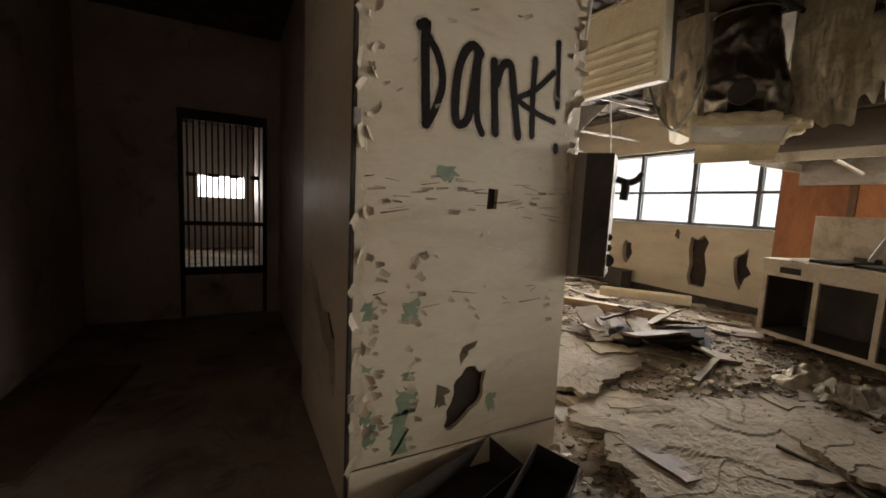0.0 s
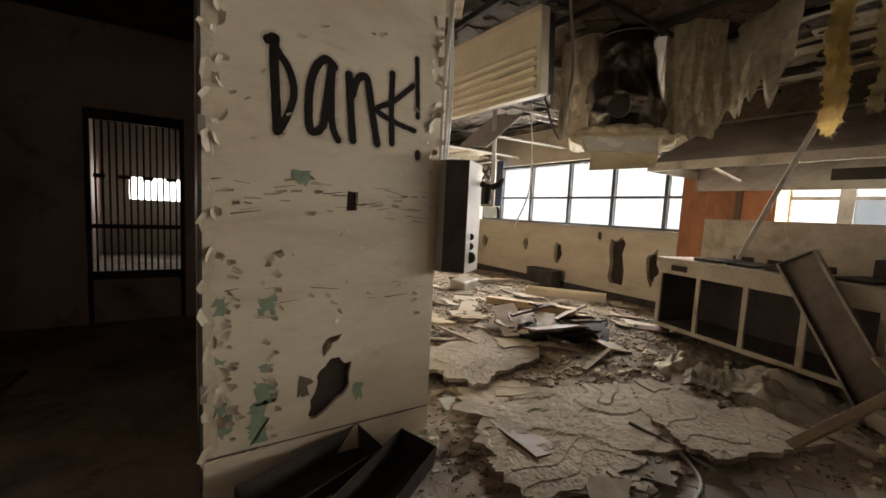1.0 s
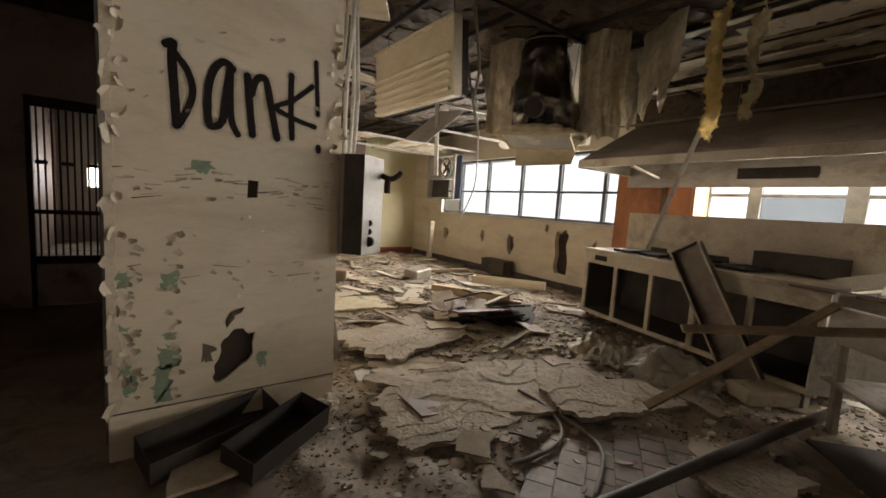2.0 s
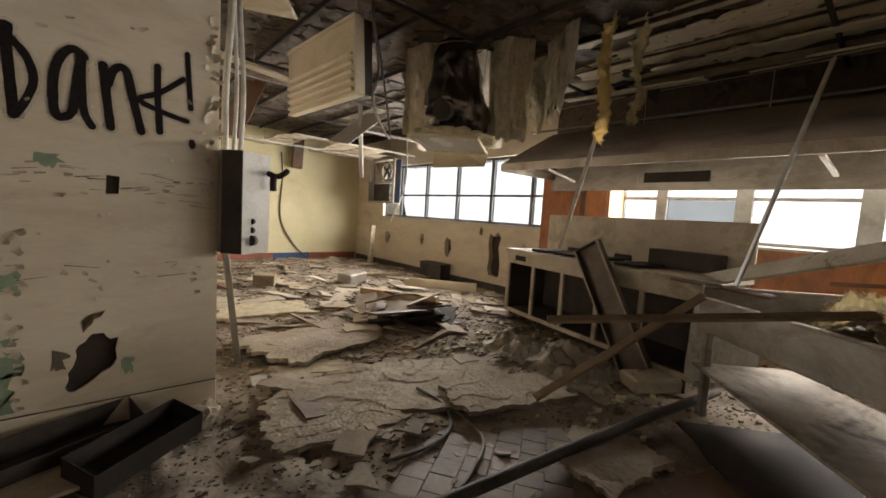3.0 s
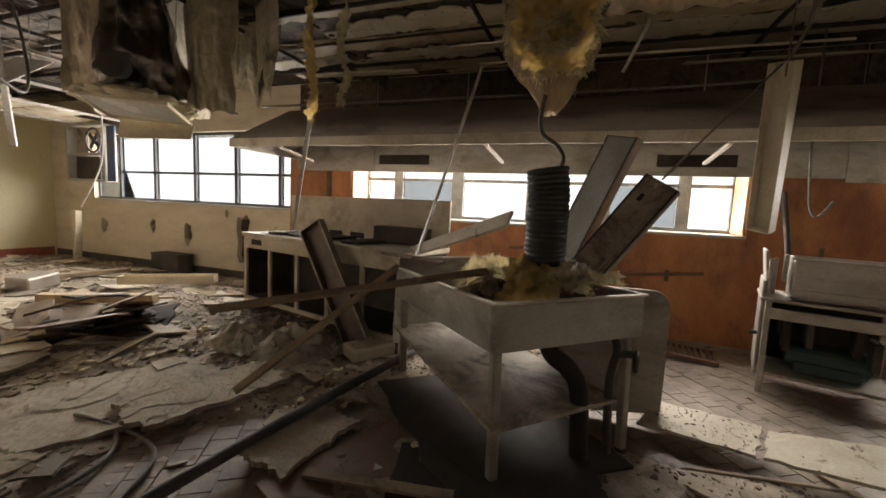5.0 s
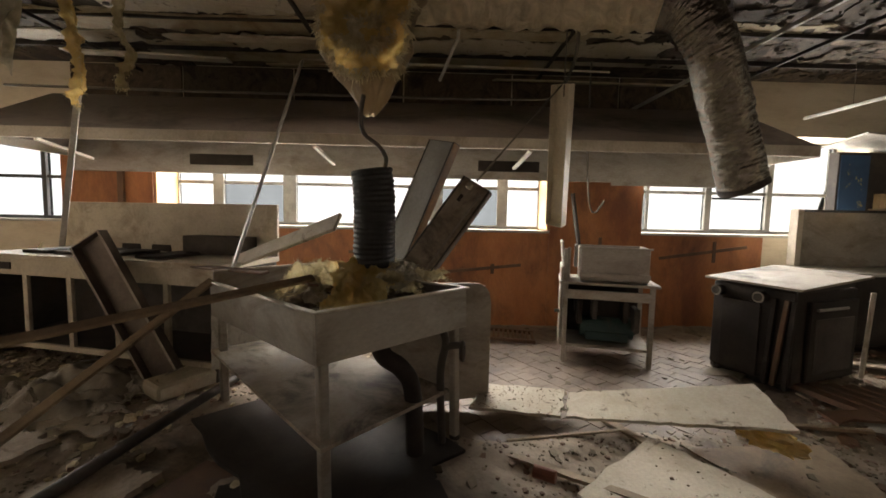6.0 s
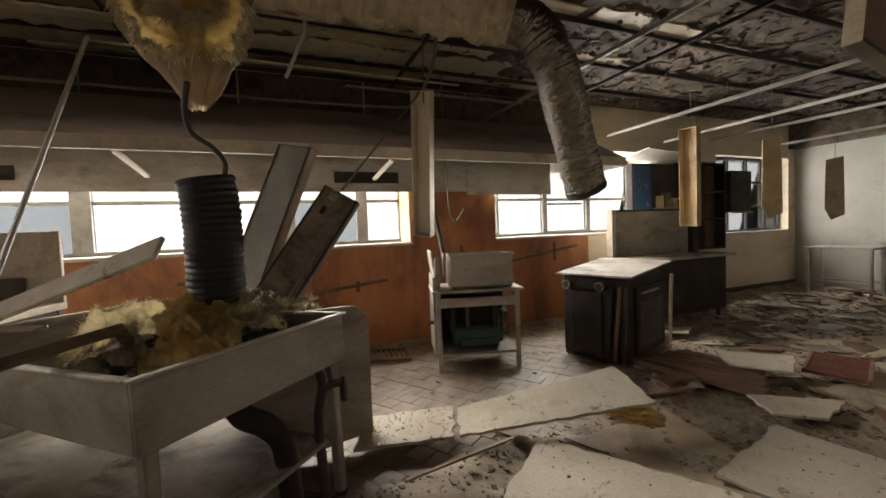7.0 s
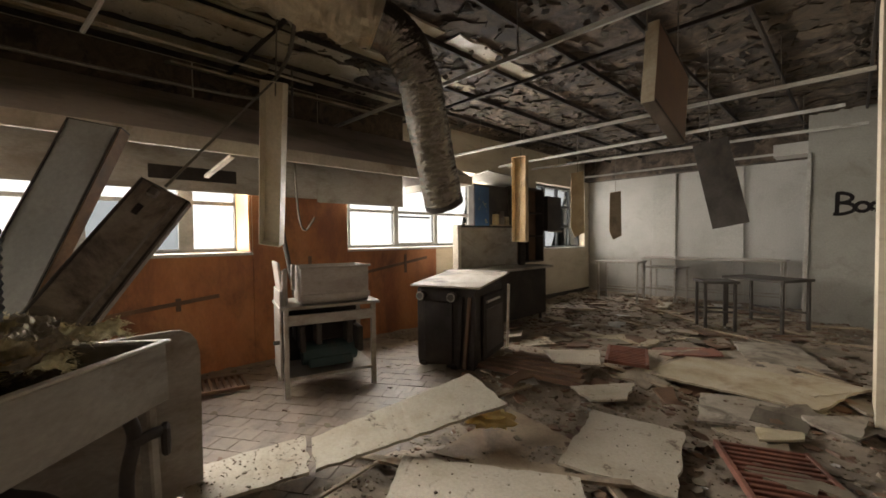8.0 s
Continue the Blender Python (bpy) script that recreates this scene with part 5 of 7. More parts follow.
for k in range(46):   # large curls along both edges of the face
    u, turn = ((0.425 + rng.uniform(-0.02, 0.035), rng.choice((0.0, math.pi)) + rng.uniform(-0.6, 0.6)) if k < 30 else (1.59 + rng.uniform(-0.03, 0.015), math.pi + rng.uniform(-0.7, 0.7)))
    flake(fb, u, rng.uniform(0.32, 2.75) if k < 30 else rng.uniform(1.4, 2.75), rng.uniform(0.015, 0.035), rng.uniform(0.02, 0.09), turn, rng.uniform(0.008, 0.022), rng)
for k in range(26):   # small chips with lifted lips over the whole face
    u, v = rng.uniform(0.5, 1.55), rng.uniform(0.8, 2.6)
    if abs(u - 1.08) < 0.1 and abs(v - 1.55) < 0.12:
        continue
    flake(fb, u, v, rng.uniform(0.015, 0.035), rng.uniform(0.01, 0.03), rng.uniform(-3, 3), rng.uniform(0.008, 0.02), rng)
for k in range(14):   # ragged coat along the left arris and over the old green
    flake(fb, 0.39 + rng.uniform(0, 0.03), 0.3 + 2.3 * k / 14 + rng.uniform(-0.05, 0.05), rng.uniform(0.015, 0.05), rng.uniform(0.02, 0.14), math.pi + rng.uniform(-0.7, 0.7), rng.uniform(0.005, 0.03), rng)
for k in range(44):
    flake(fb, rng.choice((0.46, 0.48, 0.65, 0.67)) + rng.uniform(-0.03, 0.03), rng.uniform(0.3, 1.35), rng.uniform(0.02, 0.05), rng.uniform(0.02, 0.05), rng.uniform(-1.2, 1.2), rng.uniform(0.008, 0.025), rng)
for k in range(30):   # cracked band at switch height
    u = rng.uniform(0.42, 0.97) if k % 2 else rng.uniform(1.15, 1.58)
    flake(fb, u, 1.55 + rng.uniform(-0.1, 0.09), rng.uniform(0.03, 0.08), rng.uniform(0.008, 0.025), rng.uniform(-0.15, 0.15), rng.uniform(0.01, 0.03), rng)
for k in range(14):
    flake(fb, rng.uniform(0.45, 1.55), rng.choice((1.05, 1.03, 0.98, 2.0, 2.3, 2.45)) + rng.uniform(-0.04, 0.04), rng.uniform(0.02, 0.05), rng.uniform(0.01, 0.03), rng.uniform(-0.6, 0.6), rng.uniform(0.006, 0.018), rng)
for k in range(14):
    flake(fb, 1.585 + rng.uniform(-0.03, 0.02), rng.uniform(1.7, 2.6), rng.uniform(0.02, 0.06), rng.uniform(0.02, 0.07), rng.uniform(-0.6, 0.9), rng.uniform(0.01, 0.035), rng)
part("paint_flakes", fb, M_CREAM_FLAKE, pillar, "curling flakes of cream paint")["kind"] = "stuff"
coat = [(0.372, 0.28), (0.372, 3.4)]
zz = 3.4
while zz > 0.32:
    coat.append((0.40 + 0.035 * abs(noise.noise(Vector((zz * 4.0, 1.0, 0)))) + rng.uniform(0.0, 0.022), zz))
    zz -= rng.uniform(0.012, 0.05)
coat.append((0.41, 0.28))
part("torn_coat", slab(bmesh.new(), coat, 0.005, Matrix(((1, 0, 0, 0), (0, 0, -1, FACE_Y - 0.0007), (0, 1, 0, 0), (0, 0, 0, 1)))), M_CREAM_FLAKE, pillar, "torn edge of the paint coat")
cb = bmesh.new()
for v, n in ((1.625, 6), (1.585, 5), (1.52, 5), (1.47, 4), (1.09, 4), (1.0, 3)):
    for k in range(n):
        u = rng.uniform(0.4, 1.5)
        flake(cb, u, v + rng.uniform(-0.012, 0.012), rng.uniform(0.05, 0.16), rng.uniform(0.002, 0.007), rng.uniform(-0.2, 0.2), 0.0005, rng)
part("cracks", cb, M_SHADE_CRACK, pillar, "fine dark cracks in the paint")["kind"] = "stuff"
part("corner_strip", boxes(((0.365, FACE_Y + 0.012, 1.75), (0.02, 0.03, 3.3))), M_DARKSTEEL, pillar, "worn steel corner strip")
for z in (0.6, 1.85, 2.6):
    part("corner_clip", boxes(((0.375, FACE_Y - 0.003, z), (0.035, 0.008, 0.09))), M_STEEL, pillar)
part("skirting", boxes(((0.995, FACE_Y - 0.004, 0.13), (1.252, 0.016, 0.26))), M_CREAM, pillar, "cream skirting board")
part("skirting_joint", boxes(((0.995, FACE_Y - 0.001, 0.268), (1.25, 0.006, 0.008))), M_SHADE_CRACK, pillar)

# electrical box dials, conduits
for z, w in ((0.09, 0.035), (0.16, 0.02), (0.22, 0.02)):
    part("dial", tube(bmesh.new(), ((0.19, 0.065, z), (0.165, 0.04, z)) if w > 0.03 else ((0.185, 0.062, z), (0.172, 0.05, z)), w, 12), M_SOOT, ecab, "black dial")
cd = bmesh.new()
tube(cd, smooth_line(((0.3, 0.14, 0.56), (0.34, 0.09, 0.54), (0.38, 0.06, 0.56), (0.41, 0.06, 0.59))), 0.02)
tube(cd, smooth_line(((0.33, 0.1, 0.55), (0.32, 0.09, 0.5), (0.325, 0.1, 0.44))), 0.024)
part("switch_handle", cd, M_SOOT, ecab, "black bent switch handle", smooth=True)
for i, (x, y) in enumerate(((1.68, 1.72), (1.74, 1.78), (1.80, 1.85), (1.70, 1.9))):
    solo("conduit", tube(bmesh.new(), smooth_line(((x, y, 1.8), (x + 0.02 * math.sin(i), y, 2.3), (x + 0.03 * math.cos(i * 2), y - 0.02, 2.9), (x, y, CEIL))), 0.017 - 0.003 * (i % 2), 8), M_TBAR, Matrix(), "pale electrical conduit rising beside the pillar", "conduit", "conduits by the pillar", smooth=True)

# ---- barred door in the corridor ----
gate = thing("door_1", pose(0, GATE_Y + 0.05, 0), "dark barred steel door in the corridor", "door", kind="structure")
GW = GX1 - GX0
for a, b, c, d in ((GX0, GX1, 2.38, 2.5), (GX0, GX1, 0.52, 0.62), (GX0, GX0 + 0.05, 0.0, 2.38), (GX1 - 0.05, GX1, 0.0, 2.38)):
    part("door_frame", span(a, b, -0.03, 0.03, c, d, 0.004), M_SOOT, gate)
part("rail", span(GX0 + 0.05, GX1 - 0.05, -0.02, 0.02, 1.13, 1.18, 0.003), M_SOOT, gate)
part("panel", span(GX0 + 0.05, GX1 - 0.05, -0.02, 0.02, 0.01, 0.52, 0.003), M_CORRIDOR, gate, "dark solid lower panel")
for i in range(13):
    x = GX0 + 0.09 + i * (GW - 0.18) / 12
    part("bar", tube(bmesh.new(), ((x, 0.022, 0.62), (x, 0.022, 2.38)), 0.010, 8), M_SOOT, gate)
for i in range(4):
    x = GX0 + 0.13 + i * 0.23
    part("lock_plate", span(x - 0.055, x + 0.055, -0.035, -0.02, 1.72, 1.765), M_SOOT, gate)
plank("fallen_board", (-1.3, 2.6, 0.02), (-1.05, 4.1, 0.03), 0.5, 0.02, M_WOODDARK, "dark board lying on the corridor floor", "board")

# ---- window wall: holes, baseboards, marks ----
rng = random.Random(5)
HOLES = [[(4.02 + 0.17 * s, z) for s, z in ((-0.9, 0.34), (-0.6, 0.3), (0.7, 0.32), (1.0, 0.45), (0.8, 0.7), (1.05, 0.95), (0.9, 1.17), (0.2, 1.12), (-0.4, 1.22), (-0.9, 1.1), (-0.6, 0.9), (-0.95, 0.6))]]
HOLES += [blob(y, z, w, h, rng, 11, 0.4) for y, z, w, h in ((7.97, 0.78, 0.2, 0.3), (6.43, 0.88, 0.16, 0.26), (5.46, 0.78, 0.25, 0.42), (4.43, 1.2, 0.12, 0.14), (3.35, 0.75, 0.24, 0.6))]
carve(wall_sill, HOLES, lambda u, v, d: (WALL_X + d, u, v), 0.12)
# A dark sheet near each hole's back imitates its shade.
for pts in HOLES:
    part("cavity_shade", slab(bmesh.new(), pts, 0.004, Matrix(((0, 0, 1, WALL_X + 0.113), (1, 0, 0, 0), (0, 1, 0, 0), (0, 0, 0, 1)))), M_SHADE_CRACK, wall_sill, "dark sheet for the shade inside a broken wall hole")
part("baseboard", span(WALL_X - 0.02, WALL_X - 0.001, 2.95, BACK_Y - 0.03, 0.0, 0.16, 0.003), M_DARKSTEEL, wall_east, "black rubber baseboard")
part("baseboard", span(WALL_X - 0.02, WALL_X - 0.001, FAR_Y + 0.02, -6.72, 0.0, 0.12, 0.003), M_DARKSTEEL, wall_east, "black rubber baseboard")
for a, b, m_ in ((1.6, 4.6, M_REDSTRIPE), (4.603, 5.6, M_BLUE), (5.603, 7.05, M_REDSTRIPE)):
    part("baseboard", span(a, b, BACK_Y - 0.018, BACK_Y - 0.001, 0.0, 0.2, 0.003), m_, wall_north, "painted baseboard")
for y0, y1, z0, z1 in ((-5.25, -6.5, 0.99, 1.17), (-2.0, -3.3, 0.72, 0.86), (-0.9, -1.4, 1.0, 1.05)):
    n = math.hypot(y1 - y0, z1 - z0)
    part("stain_bar", boxes(((n / 2, 0, 0), (n, 0.012, 0.045)), bevel=0.003), M_WOODDARK, wall_east, "dark mark of a lost bracket", m=Matrix.Translation((WALL_X - 0.02, y0, z0)) @ Matrix.Rotation(math.atan2(y1 - y0, 0.0001), 4, "Z") @ Matrix.Rotation(-math.atan2(z1 - z0, abs(y1 - y0)), 4, "Y"))
for y, z in ((-6.03, 1.09), (-1.65, 1.1), (-4.4, 1.2), (-2.9, 0.8)):
    part("stain_bar", boxes(((0, 0, 0), (0.012, 0.05, 0.3 if y < -5 else 0.14)), bevel=0.003), M_WOODDARK, wall_east, "dark mark of a lost bracket", m=pose(WALL_X - 0.021, y, z))
ub = bmesh.new()
add_span(ub, WALL_X - 0.06, WALL_X - 0.016, 2.1, 2.18, 1.35, 2.4, 0.004)
part("board_strip", ub, M_WOODDARK, wall_east, "dark vertical batten")
# board piers inside the window recess and the tilted sash
sash = thing("tilted_sash", pose(7.54, -6.24, 1.38, 0, 0, -90), "aluminium window sash tilted open", "window sash")
part("sash_frame", boxes(((0.46, 0, 0.02), (0.88, 0.02, 0.03)), ((0.46, 0.16, 0.5), (0.88, 0.02, 0.03)), ((0.03, 0.08, 0.26), (0.03, 0.02, 0.52), pose(0, 0, 0, 0, 0, 0)), ((0.89, 0.08, 0.26), (0.03, 0.02, 0.52))), M_ALU, sash)

fanbox = thing("window_fan_box", pose(6.88, 7.4, 1.72), "broken grey fan housing with a blue board in the window", "fan housing")
FW, FH = 1.2, 1.15
for y in (0.0, FW):
    part("side", boxes(((0.05, y, FH / 2), (0.24, 0.05, FH)), bevel=0.006), M_GREYBOX, fanbox)
for z in (0.02, 0.55, FH):
    part("rail", boxes(((0.05, FW / 2, z), (0.24, FW - 0.06, 0.05)), bevel=0.006), M_GREYBOX, fanbox)
part("lower_plate", boxes(((0.1, 0.78, 0.28), (0.02, 0.78, 0.48)), bevel=0.004), M_DARKSTEEL, fanbox, "dark lower plate")
part("upper_plate", boxes(((0.12, 0.98, 0.85), (0.02, 0.38, 0.54)), bevel=0.004), M_SHELFDUST, fanbox, "torn dusty plate")
part("fan_ring", tube(bmesh.new(), [(0.04, 0.5 + 0.24 * math.cos(k * 0.2618), 0.85 + 0.24 * math.sin(k * 0.2618)) for k in range(25)], 0.022, 8), M_DARKSTEEL, fanbox, smooth=True)
part("blue_board", boxes(((-0.02, -0.16, 0.56), (0.02, 0.24, 1.1)), bevel=0.002), M_BLUE, fanbox, "blue side board")
for k in range(4):
    part("blade", boxes(((0.0, 0.11, 0), (0.012, 0.2, 0.09)), bevel=0.002), M_DARKSTEEL, fanbox, m=pose(0.06, 0.5, 0.85, 40 + 90 * k, 0, 0))

solo("floor_box", boxes(((0, 0, 0.19), (0.3, 0.75, 0.38)), ((0, 0, 0.385), (0.32, 0.78, 0.02)), bevel=0.01), M_DARKSTEEL, pose(6.88, 5.6, 0), "dark steel box on the floor against the wall", "box")
solo("wall_cable", tube(bmesh.new(), smooth_line(((4.75, BACK_Y - 0.04, 2.9), (4.8, BACK_Y - 0.03, 2.3), (4.75, BACK_Y - 0.03, 1.4), (4.85, BACK_Y - 0.03, 0.9), (5.2, BACK_Y - 0.05, 0.35), (5.5, BACK_Y - 0.1, 0.1))), 0.02), M_CABLE, Matrix(), "dark cable hanging on the yellow wall", "cable", smooth=True)
solo("wall_panel", boxes(((0, 0, 0.4), (0.28, 0.14, 0.8)), bevel=0.02), M_WOODDARK, pose(5.1, 9.5, 2.5, 0, 3, 0), "brown box hanging high on the yellow wall", "box")
solo("wall_post", boxes(((0, 0, 0.55), (0.12, 0.1, 1.1)), bevel=0.006), M_BEIGE, pose(6.6, 8.0, 0, 0, 2, 0), "pale post standing before the window wall", "post")

# blue poster cabinet and dark shelf units between the right hand windows
cab = thing("wall_cabinet", pose(6.72, 0, 0), "dark wall cabinet with blue poster on its side", "cabinet")
cbody = part("body", span(0.22, 0.36, -8.62, -7.56, 1.64, 2.5, 0.006), M_SOOT, cab)
part("poster", span(0.205, 0.216, -7.98, -7.58, 1.68, 2.46), M_BLUESIGN, cbody, "blue and yellow poster")
part("shelf", span(0.1, 0.216, -8.6, -8.02, 1.72, 1.74, 0.004), M_WOOD, cbody)
part("top_board", boxes(((0, 0, 0), (0.6, 1.25, 0.025)), bevel=0.004), M_TBAR, cbody, "pale board lying on the cabinet", m=pose(0.1, -8.1, 2.6, 3, 8, 0))
for k, (y, w, h) in enumerate(((-8.12, 0.1, 0.2), (-8.28, 0.14, 0.26), (-8.45, 0.12, 0.16))):
    solo("storage_tin", boxes(((0, 0, h / 2), (0.09, w, h)), bevel=0.008), (M_WOODPALE, M_RUSTYSTEEL, M_CEILTILE)[k], pose(6.88, y, 1.742), "small dusty storage tin on a wall shelf", "tin", "storage tins")
cab3 = thing("shelf_unit", pose(6.86, 0, 0), "dark wooden shelf unit between the windows", "shelf")
part("back", span(0.2, 0.22, -9.82, -8.66, 0.95, 2.55), M_WOODDARK, cab3)
for y in (-9.82, -9.24, -8.69):
    part("side", span(0.0, 0.2, y, y + 0.03, 0.95, 2.55, 0.003), M_SOOT, cab3)
for z in (0.95, 1.5, 2.0, 2.52):
    part("board", span(0.0, 0.2, -9.78, -8.7, z, z + 0.03, 0.003), M_SOOT, cab3)
cab2 = thing("wall_shelf", pose(6.78, 0, 0), "dark narrow wall shelf by the far window", "shelf")
part("body", span(0.0, 0.3, -10.45, -9.85, 1.62, 2.4, 0.006), M_SOOT, cab2)
part("shelf", span(-0.04, -0.002, -10.45, -9.85, 1.6, 1.63, 0.003), M_WOOD, cab2)

# ---- ceiling ----
# Dark brown panels added to make the wall above the hood darker.
for i in range(6):
    a = -6.0 + i * 1.46
    part("upper_panel", boxes(((WALL_X - 0.02, a + 0.72, 3.13), (0.03, 1.44, 0.6)), bevel=0.004), M_PLASTER_DARK, wall_east, "dark brown panel added on the upper wall")
rng = random.Random(21)
for i, x in enumerate((1.9, 2.65, 3.4, 4.15, 4.9, 5.65, 6.4)):
    structure("ceiling_joist", boxes(((x, -1.4, CEIL - 0.045), (0.03, 21.8, 0.06)), bevel=0.004), M_SOOT, "dark steel channel under the slab", "joist")
for i, y in enumerate((-11.2, -8.6, -6.0, -3.4, -0.8, 1.8, 4.4, 7.0)):
    structure("ceiling_beam", boxes(((4.6, y, CEIL - 0.11), (4.9, 0.035, 0.04)), bevel=0.006), M_SOOT, "rust brown cross beam under the slab", "beam")
for i, (x, y, n, z) in enumerate(((6.2, -2.3, 3.4, 3.2), (6.5, -1.4, 2.6, 3.28), (5.9, -0.4, 2.2, 3.3), (6.7, -4.0, 2.4, 3.22), (6.3, 1.2, 1.8, 3.25), (5.7, -2.9, 1.4, 3.33))):
    solo("lath_strip", slab(bmesh.new(), ragged(0.13 + 0.03 * (i % 3), n, rng, 0.025, 0.1), 0.02), (M_BEIGE, M_CEILTILE)[i % 2], pose(x, y, z, rng.uniform(-1.5, 1.5), rng.uniform(-25, 5), rng.uniform(-2, 2)), "pale broken plaster strip under the slab", "plaster strip", "broken plaster strips")
for i, (x, y, n) in enumerate(((5.35, -1.6, 4.6), (5.75, -1.0, 5.2), (6.15, -2.2, 4.8), (6.6, -1.2, 5.0))):
    solo("lath_strip", slab(bmesh.new(), ragged(0.3, n, rng, 0.05, 0.08), 0.015, None, 0.03, i), (M_BOARD, M_CEILTILE)[i % 2], pose(x, y, CEIL - 0.06, 0, rng.uniform(-4, 4), rng.uniform(-1, 1)), "long pale plaster strip remaining under the slab", "plaster strip", "broken plaster strips")
for i in range(16):
    n = rng.uniform(1.2, 2.8)
    solo("lath_strip", slab(bmesh.new(), ragged(rng.uniform(0.14, 0.3), n, rng, 0.04, 0.1), 0.02), (M_BEIGE, M_CEILTILE)[i % 2], pose(4.55 + 0.75 * (i % 3) + rng.uniform(0.15, 0.5), -5.5 + 0.55 * i, CEIL - 0.035, 0, rng.uniform(-2, 2), rng.uniform(-1, 1)), "pale broken plaster strip under the slab", "plaster strip", "broken plaster strips")
pb = bmesh.new()
for k in range(900):
    w = rng.uniform(0.08, 0.5)
    slab(pb, ragged(w, rng.uniform(0.08, 0.35), rng, 0.06, 0.07), rng.uniform(0.008, 0.025), pose(rng.uniform(1.7, 6.9), rng.uniform(-12.2, 9.4), CEIL - rng.uniform(0.012, 0.03), rng.uniform(-1.5, 1.5), rng.uniform(-1.5, 1.5), rng.uniform(0, 180)))
ceil_ob = bpy.data.objects["ceiling"]
fp = bmesh.new()
for k in range(1500):
    w = rng.uniform(0.03, 0.13)
    h = w * rng.uniform(0.5, 1.3)
    slab(fp, [(math.cos(q * 1.05 + rng.uniform(-0.3, 0.3)) * w / 2, math.sin(q * 1.05) * h / 2 * rng.uniform(0.6, 1.2)) for q in range(6)], 0.005, pose(rng.uniform(1.8, 6.9), rng.uniform(-11.8, -0.5) if k % 3 else rng.uniform(0, 8), CEIL - rng.uniform(0.02, 0.05), rng.uniform(-14, 14), rng.uniform(-14, 14), rng.uniform(0, 180)))
for k in range(2600):   # dense tan peeling over the far half
    w = rng.uniform(0.02, 0.09)
    x, y = rng.uniform(1.7, 6.9), rng.uniform(-12.2, -3.6)
    if noise.noise(Vector((x * 0.9, y * 0.9, 4.4))) < -0.05:
        continue
    slab(fp, [(math.cos(q * 1.25 + rng.uniform(-0.3, 0.3)) * w / 2, math.sin(q * 1.25) * w * rng.uniform(0.3, 0.7)) for q in range(5)], 0.004, pose(x, y, CEIL - rng.uniform(0.015, 0.05), rng.uniform(-45, 45), rng.uniform(-45, 45), rng.uniform(0, 180)))
part("peeling_flakes", fp, M_PLASTER_DARK, ceil_ob, "small tan flakes peeling from the slab")["kind"] = "stuff"
part("loose_plaster", pb, M_PLASTER_DARK, ceil_ob, "stained loose plaster flakes")["kind"] = "stuff"


def rail(x0, x1, y, z, tilt=0.0, turn=0.0):
    n = x1 - x0
    r = thing("ceiling_rail", pose(x0, y, z, 0, tilt, turn), "pale bare ceiling grid rail hung on wires", "ceiling rail", "ceiling rails")
    part("rail", boxes(((n / 2, 0, 0.0), (n, 0.026, 0.005)), ((n / 2, 0, 0.02), (n, 0.005, 0.035)), bevel=0.001), M_TBAR, r)
    k = max(2, int(n / 1.2))
    for i in range(k):
        a = n * (i + 0.5) / k
        part("hanger_wire", tube(bmesh.new(), ((a, 0, 0.02), (a + 0.01, 0, CEIL - z + 0.05)), 0.003, 5), M_CABLE, r)


for i, y in enumerate((-4.63, -7.05, -8.25, -9.5, -11.2)):
    rail(1.9 if i % 2 else 2.1, 6.9, y, 2.9, 0.5 * (i % 3 - 1), 0.8 * (i % 2))
for x0, x1, y, z in ((2.0, 4.9, 3.65, 2.92), (4.0, 7.0, 6.75, 2.9), (2.0, 7.0, 8.2, 2.9), (4.6, 7.0, 5.3, 2.92), (4.7, 6.9, 3.95, 2.95)):
    rail(x0, x1, y, z, rng.uniform(-0.6, 0.6), rng.uniform(-1, 1))
for i in range(26):
    gx, gy = 2.0 + 0.62 * (i % 8), 6.95 + 0.62 * (i // 8)
    if rng.random() < 0.72 and gx < 6.6:
        solo("ceiling_tile", slab(bmesh.new(), ragged(0.6, 0.6, rng, 0.05, 0.15), 0.02, None, 0.03, i), M_CEILTILE, pose(gx + 0.3, gy + 0.3, 2.925, rng.uniform(-2, 2), rng.uniform(-2, 2), 0), "stained tan ceiling tile sagging on its grid", "ceiling tile", "old ceiling tiles")
HP1 = plank("loose_ceiling_panel", (3.6, 4.0, 2.42), (4.25, 4.05, 2.96), 0.5, 0.012, M_TBAR, "pale ceiling panel hanging askew from its grid", "ceiling panel", 10)
HP2 = plank("loose_ceiling_panel", (2.2, 4.0, 2.28), (2.5, 4.05, 3.0), 0.4, 0.012, M_WOODDARK, "brown ceiling panel hanging askew", "ceiling panel", 20)
plank("hanging_stick", (3.86, 3.9, 3.25), (4.0, 4.0, 1.97), 0.06, 0.03, M_TBAR, "pale ceiling rail hanging straight down", "ceiling rail")
solo("hanging_cable", tube(bmesh.new(), smooth_line(((2.75, 1.75, CEIL), (2.78, 1.72, 3.1), (2.85, 1.72, 2.7), (2.8, 1.7, 2.4), (3.3, 2.2, 2.25), (3.5, 2.6, 2.7), (3.4, 2.7, CEIL)), 8), 0.012), M_CABLE, Matrix(), "thin dark cable looping from the ceiling", "cable", smooth=True)
solo("hanging_cable", tube(bmesh.new(), smooth_line(((5.0, 4.4, CEIL), (5.05, 4.35, 2.6), (5.0, 4.3, 1.9), (4.8, 4.4, 1.3)), 8), 0.012), M_TBAR, Matrix(), "pale flexible conduit hanging from the ceiling", "cable", smooth=True)
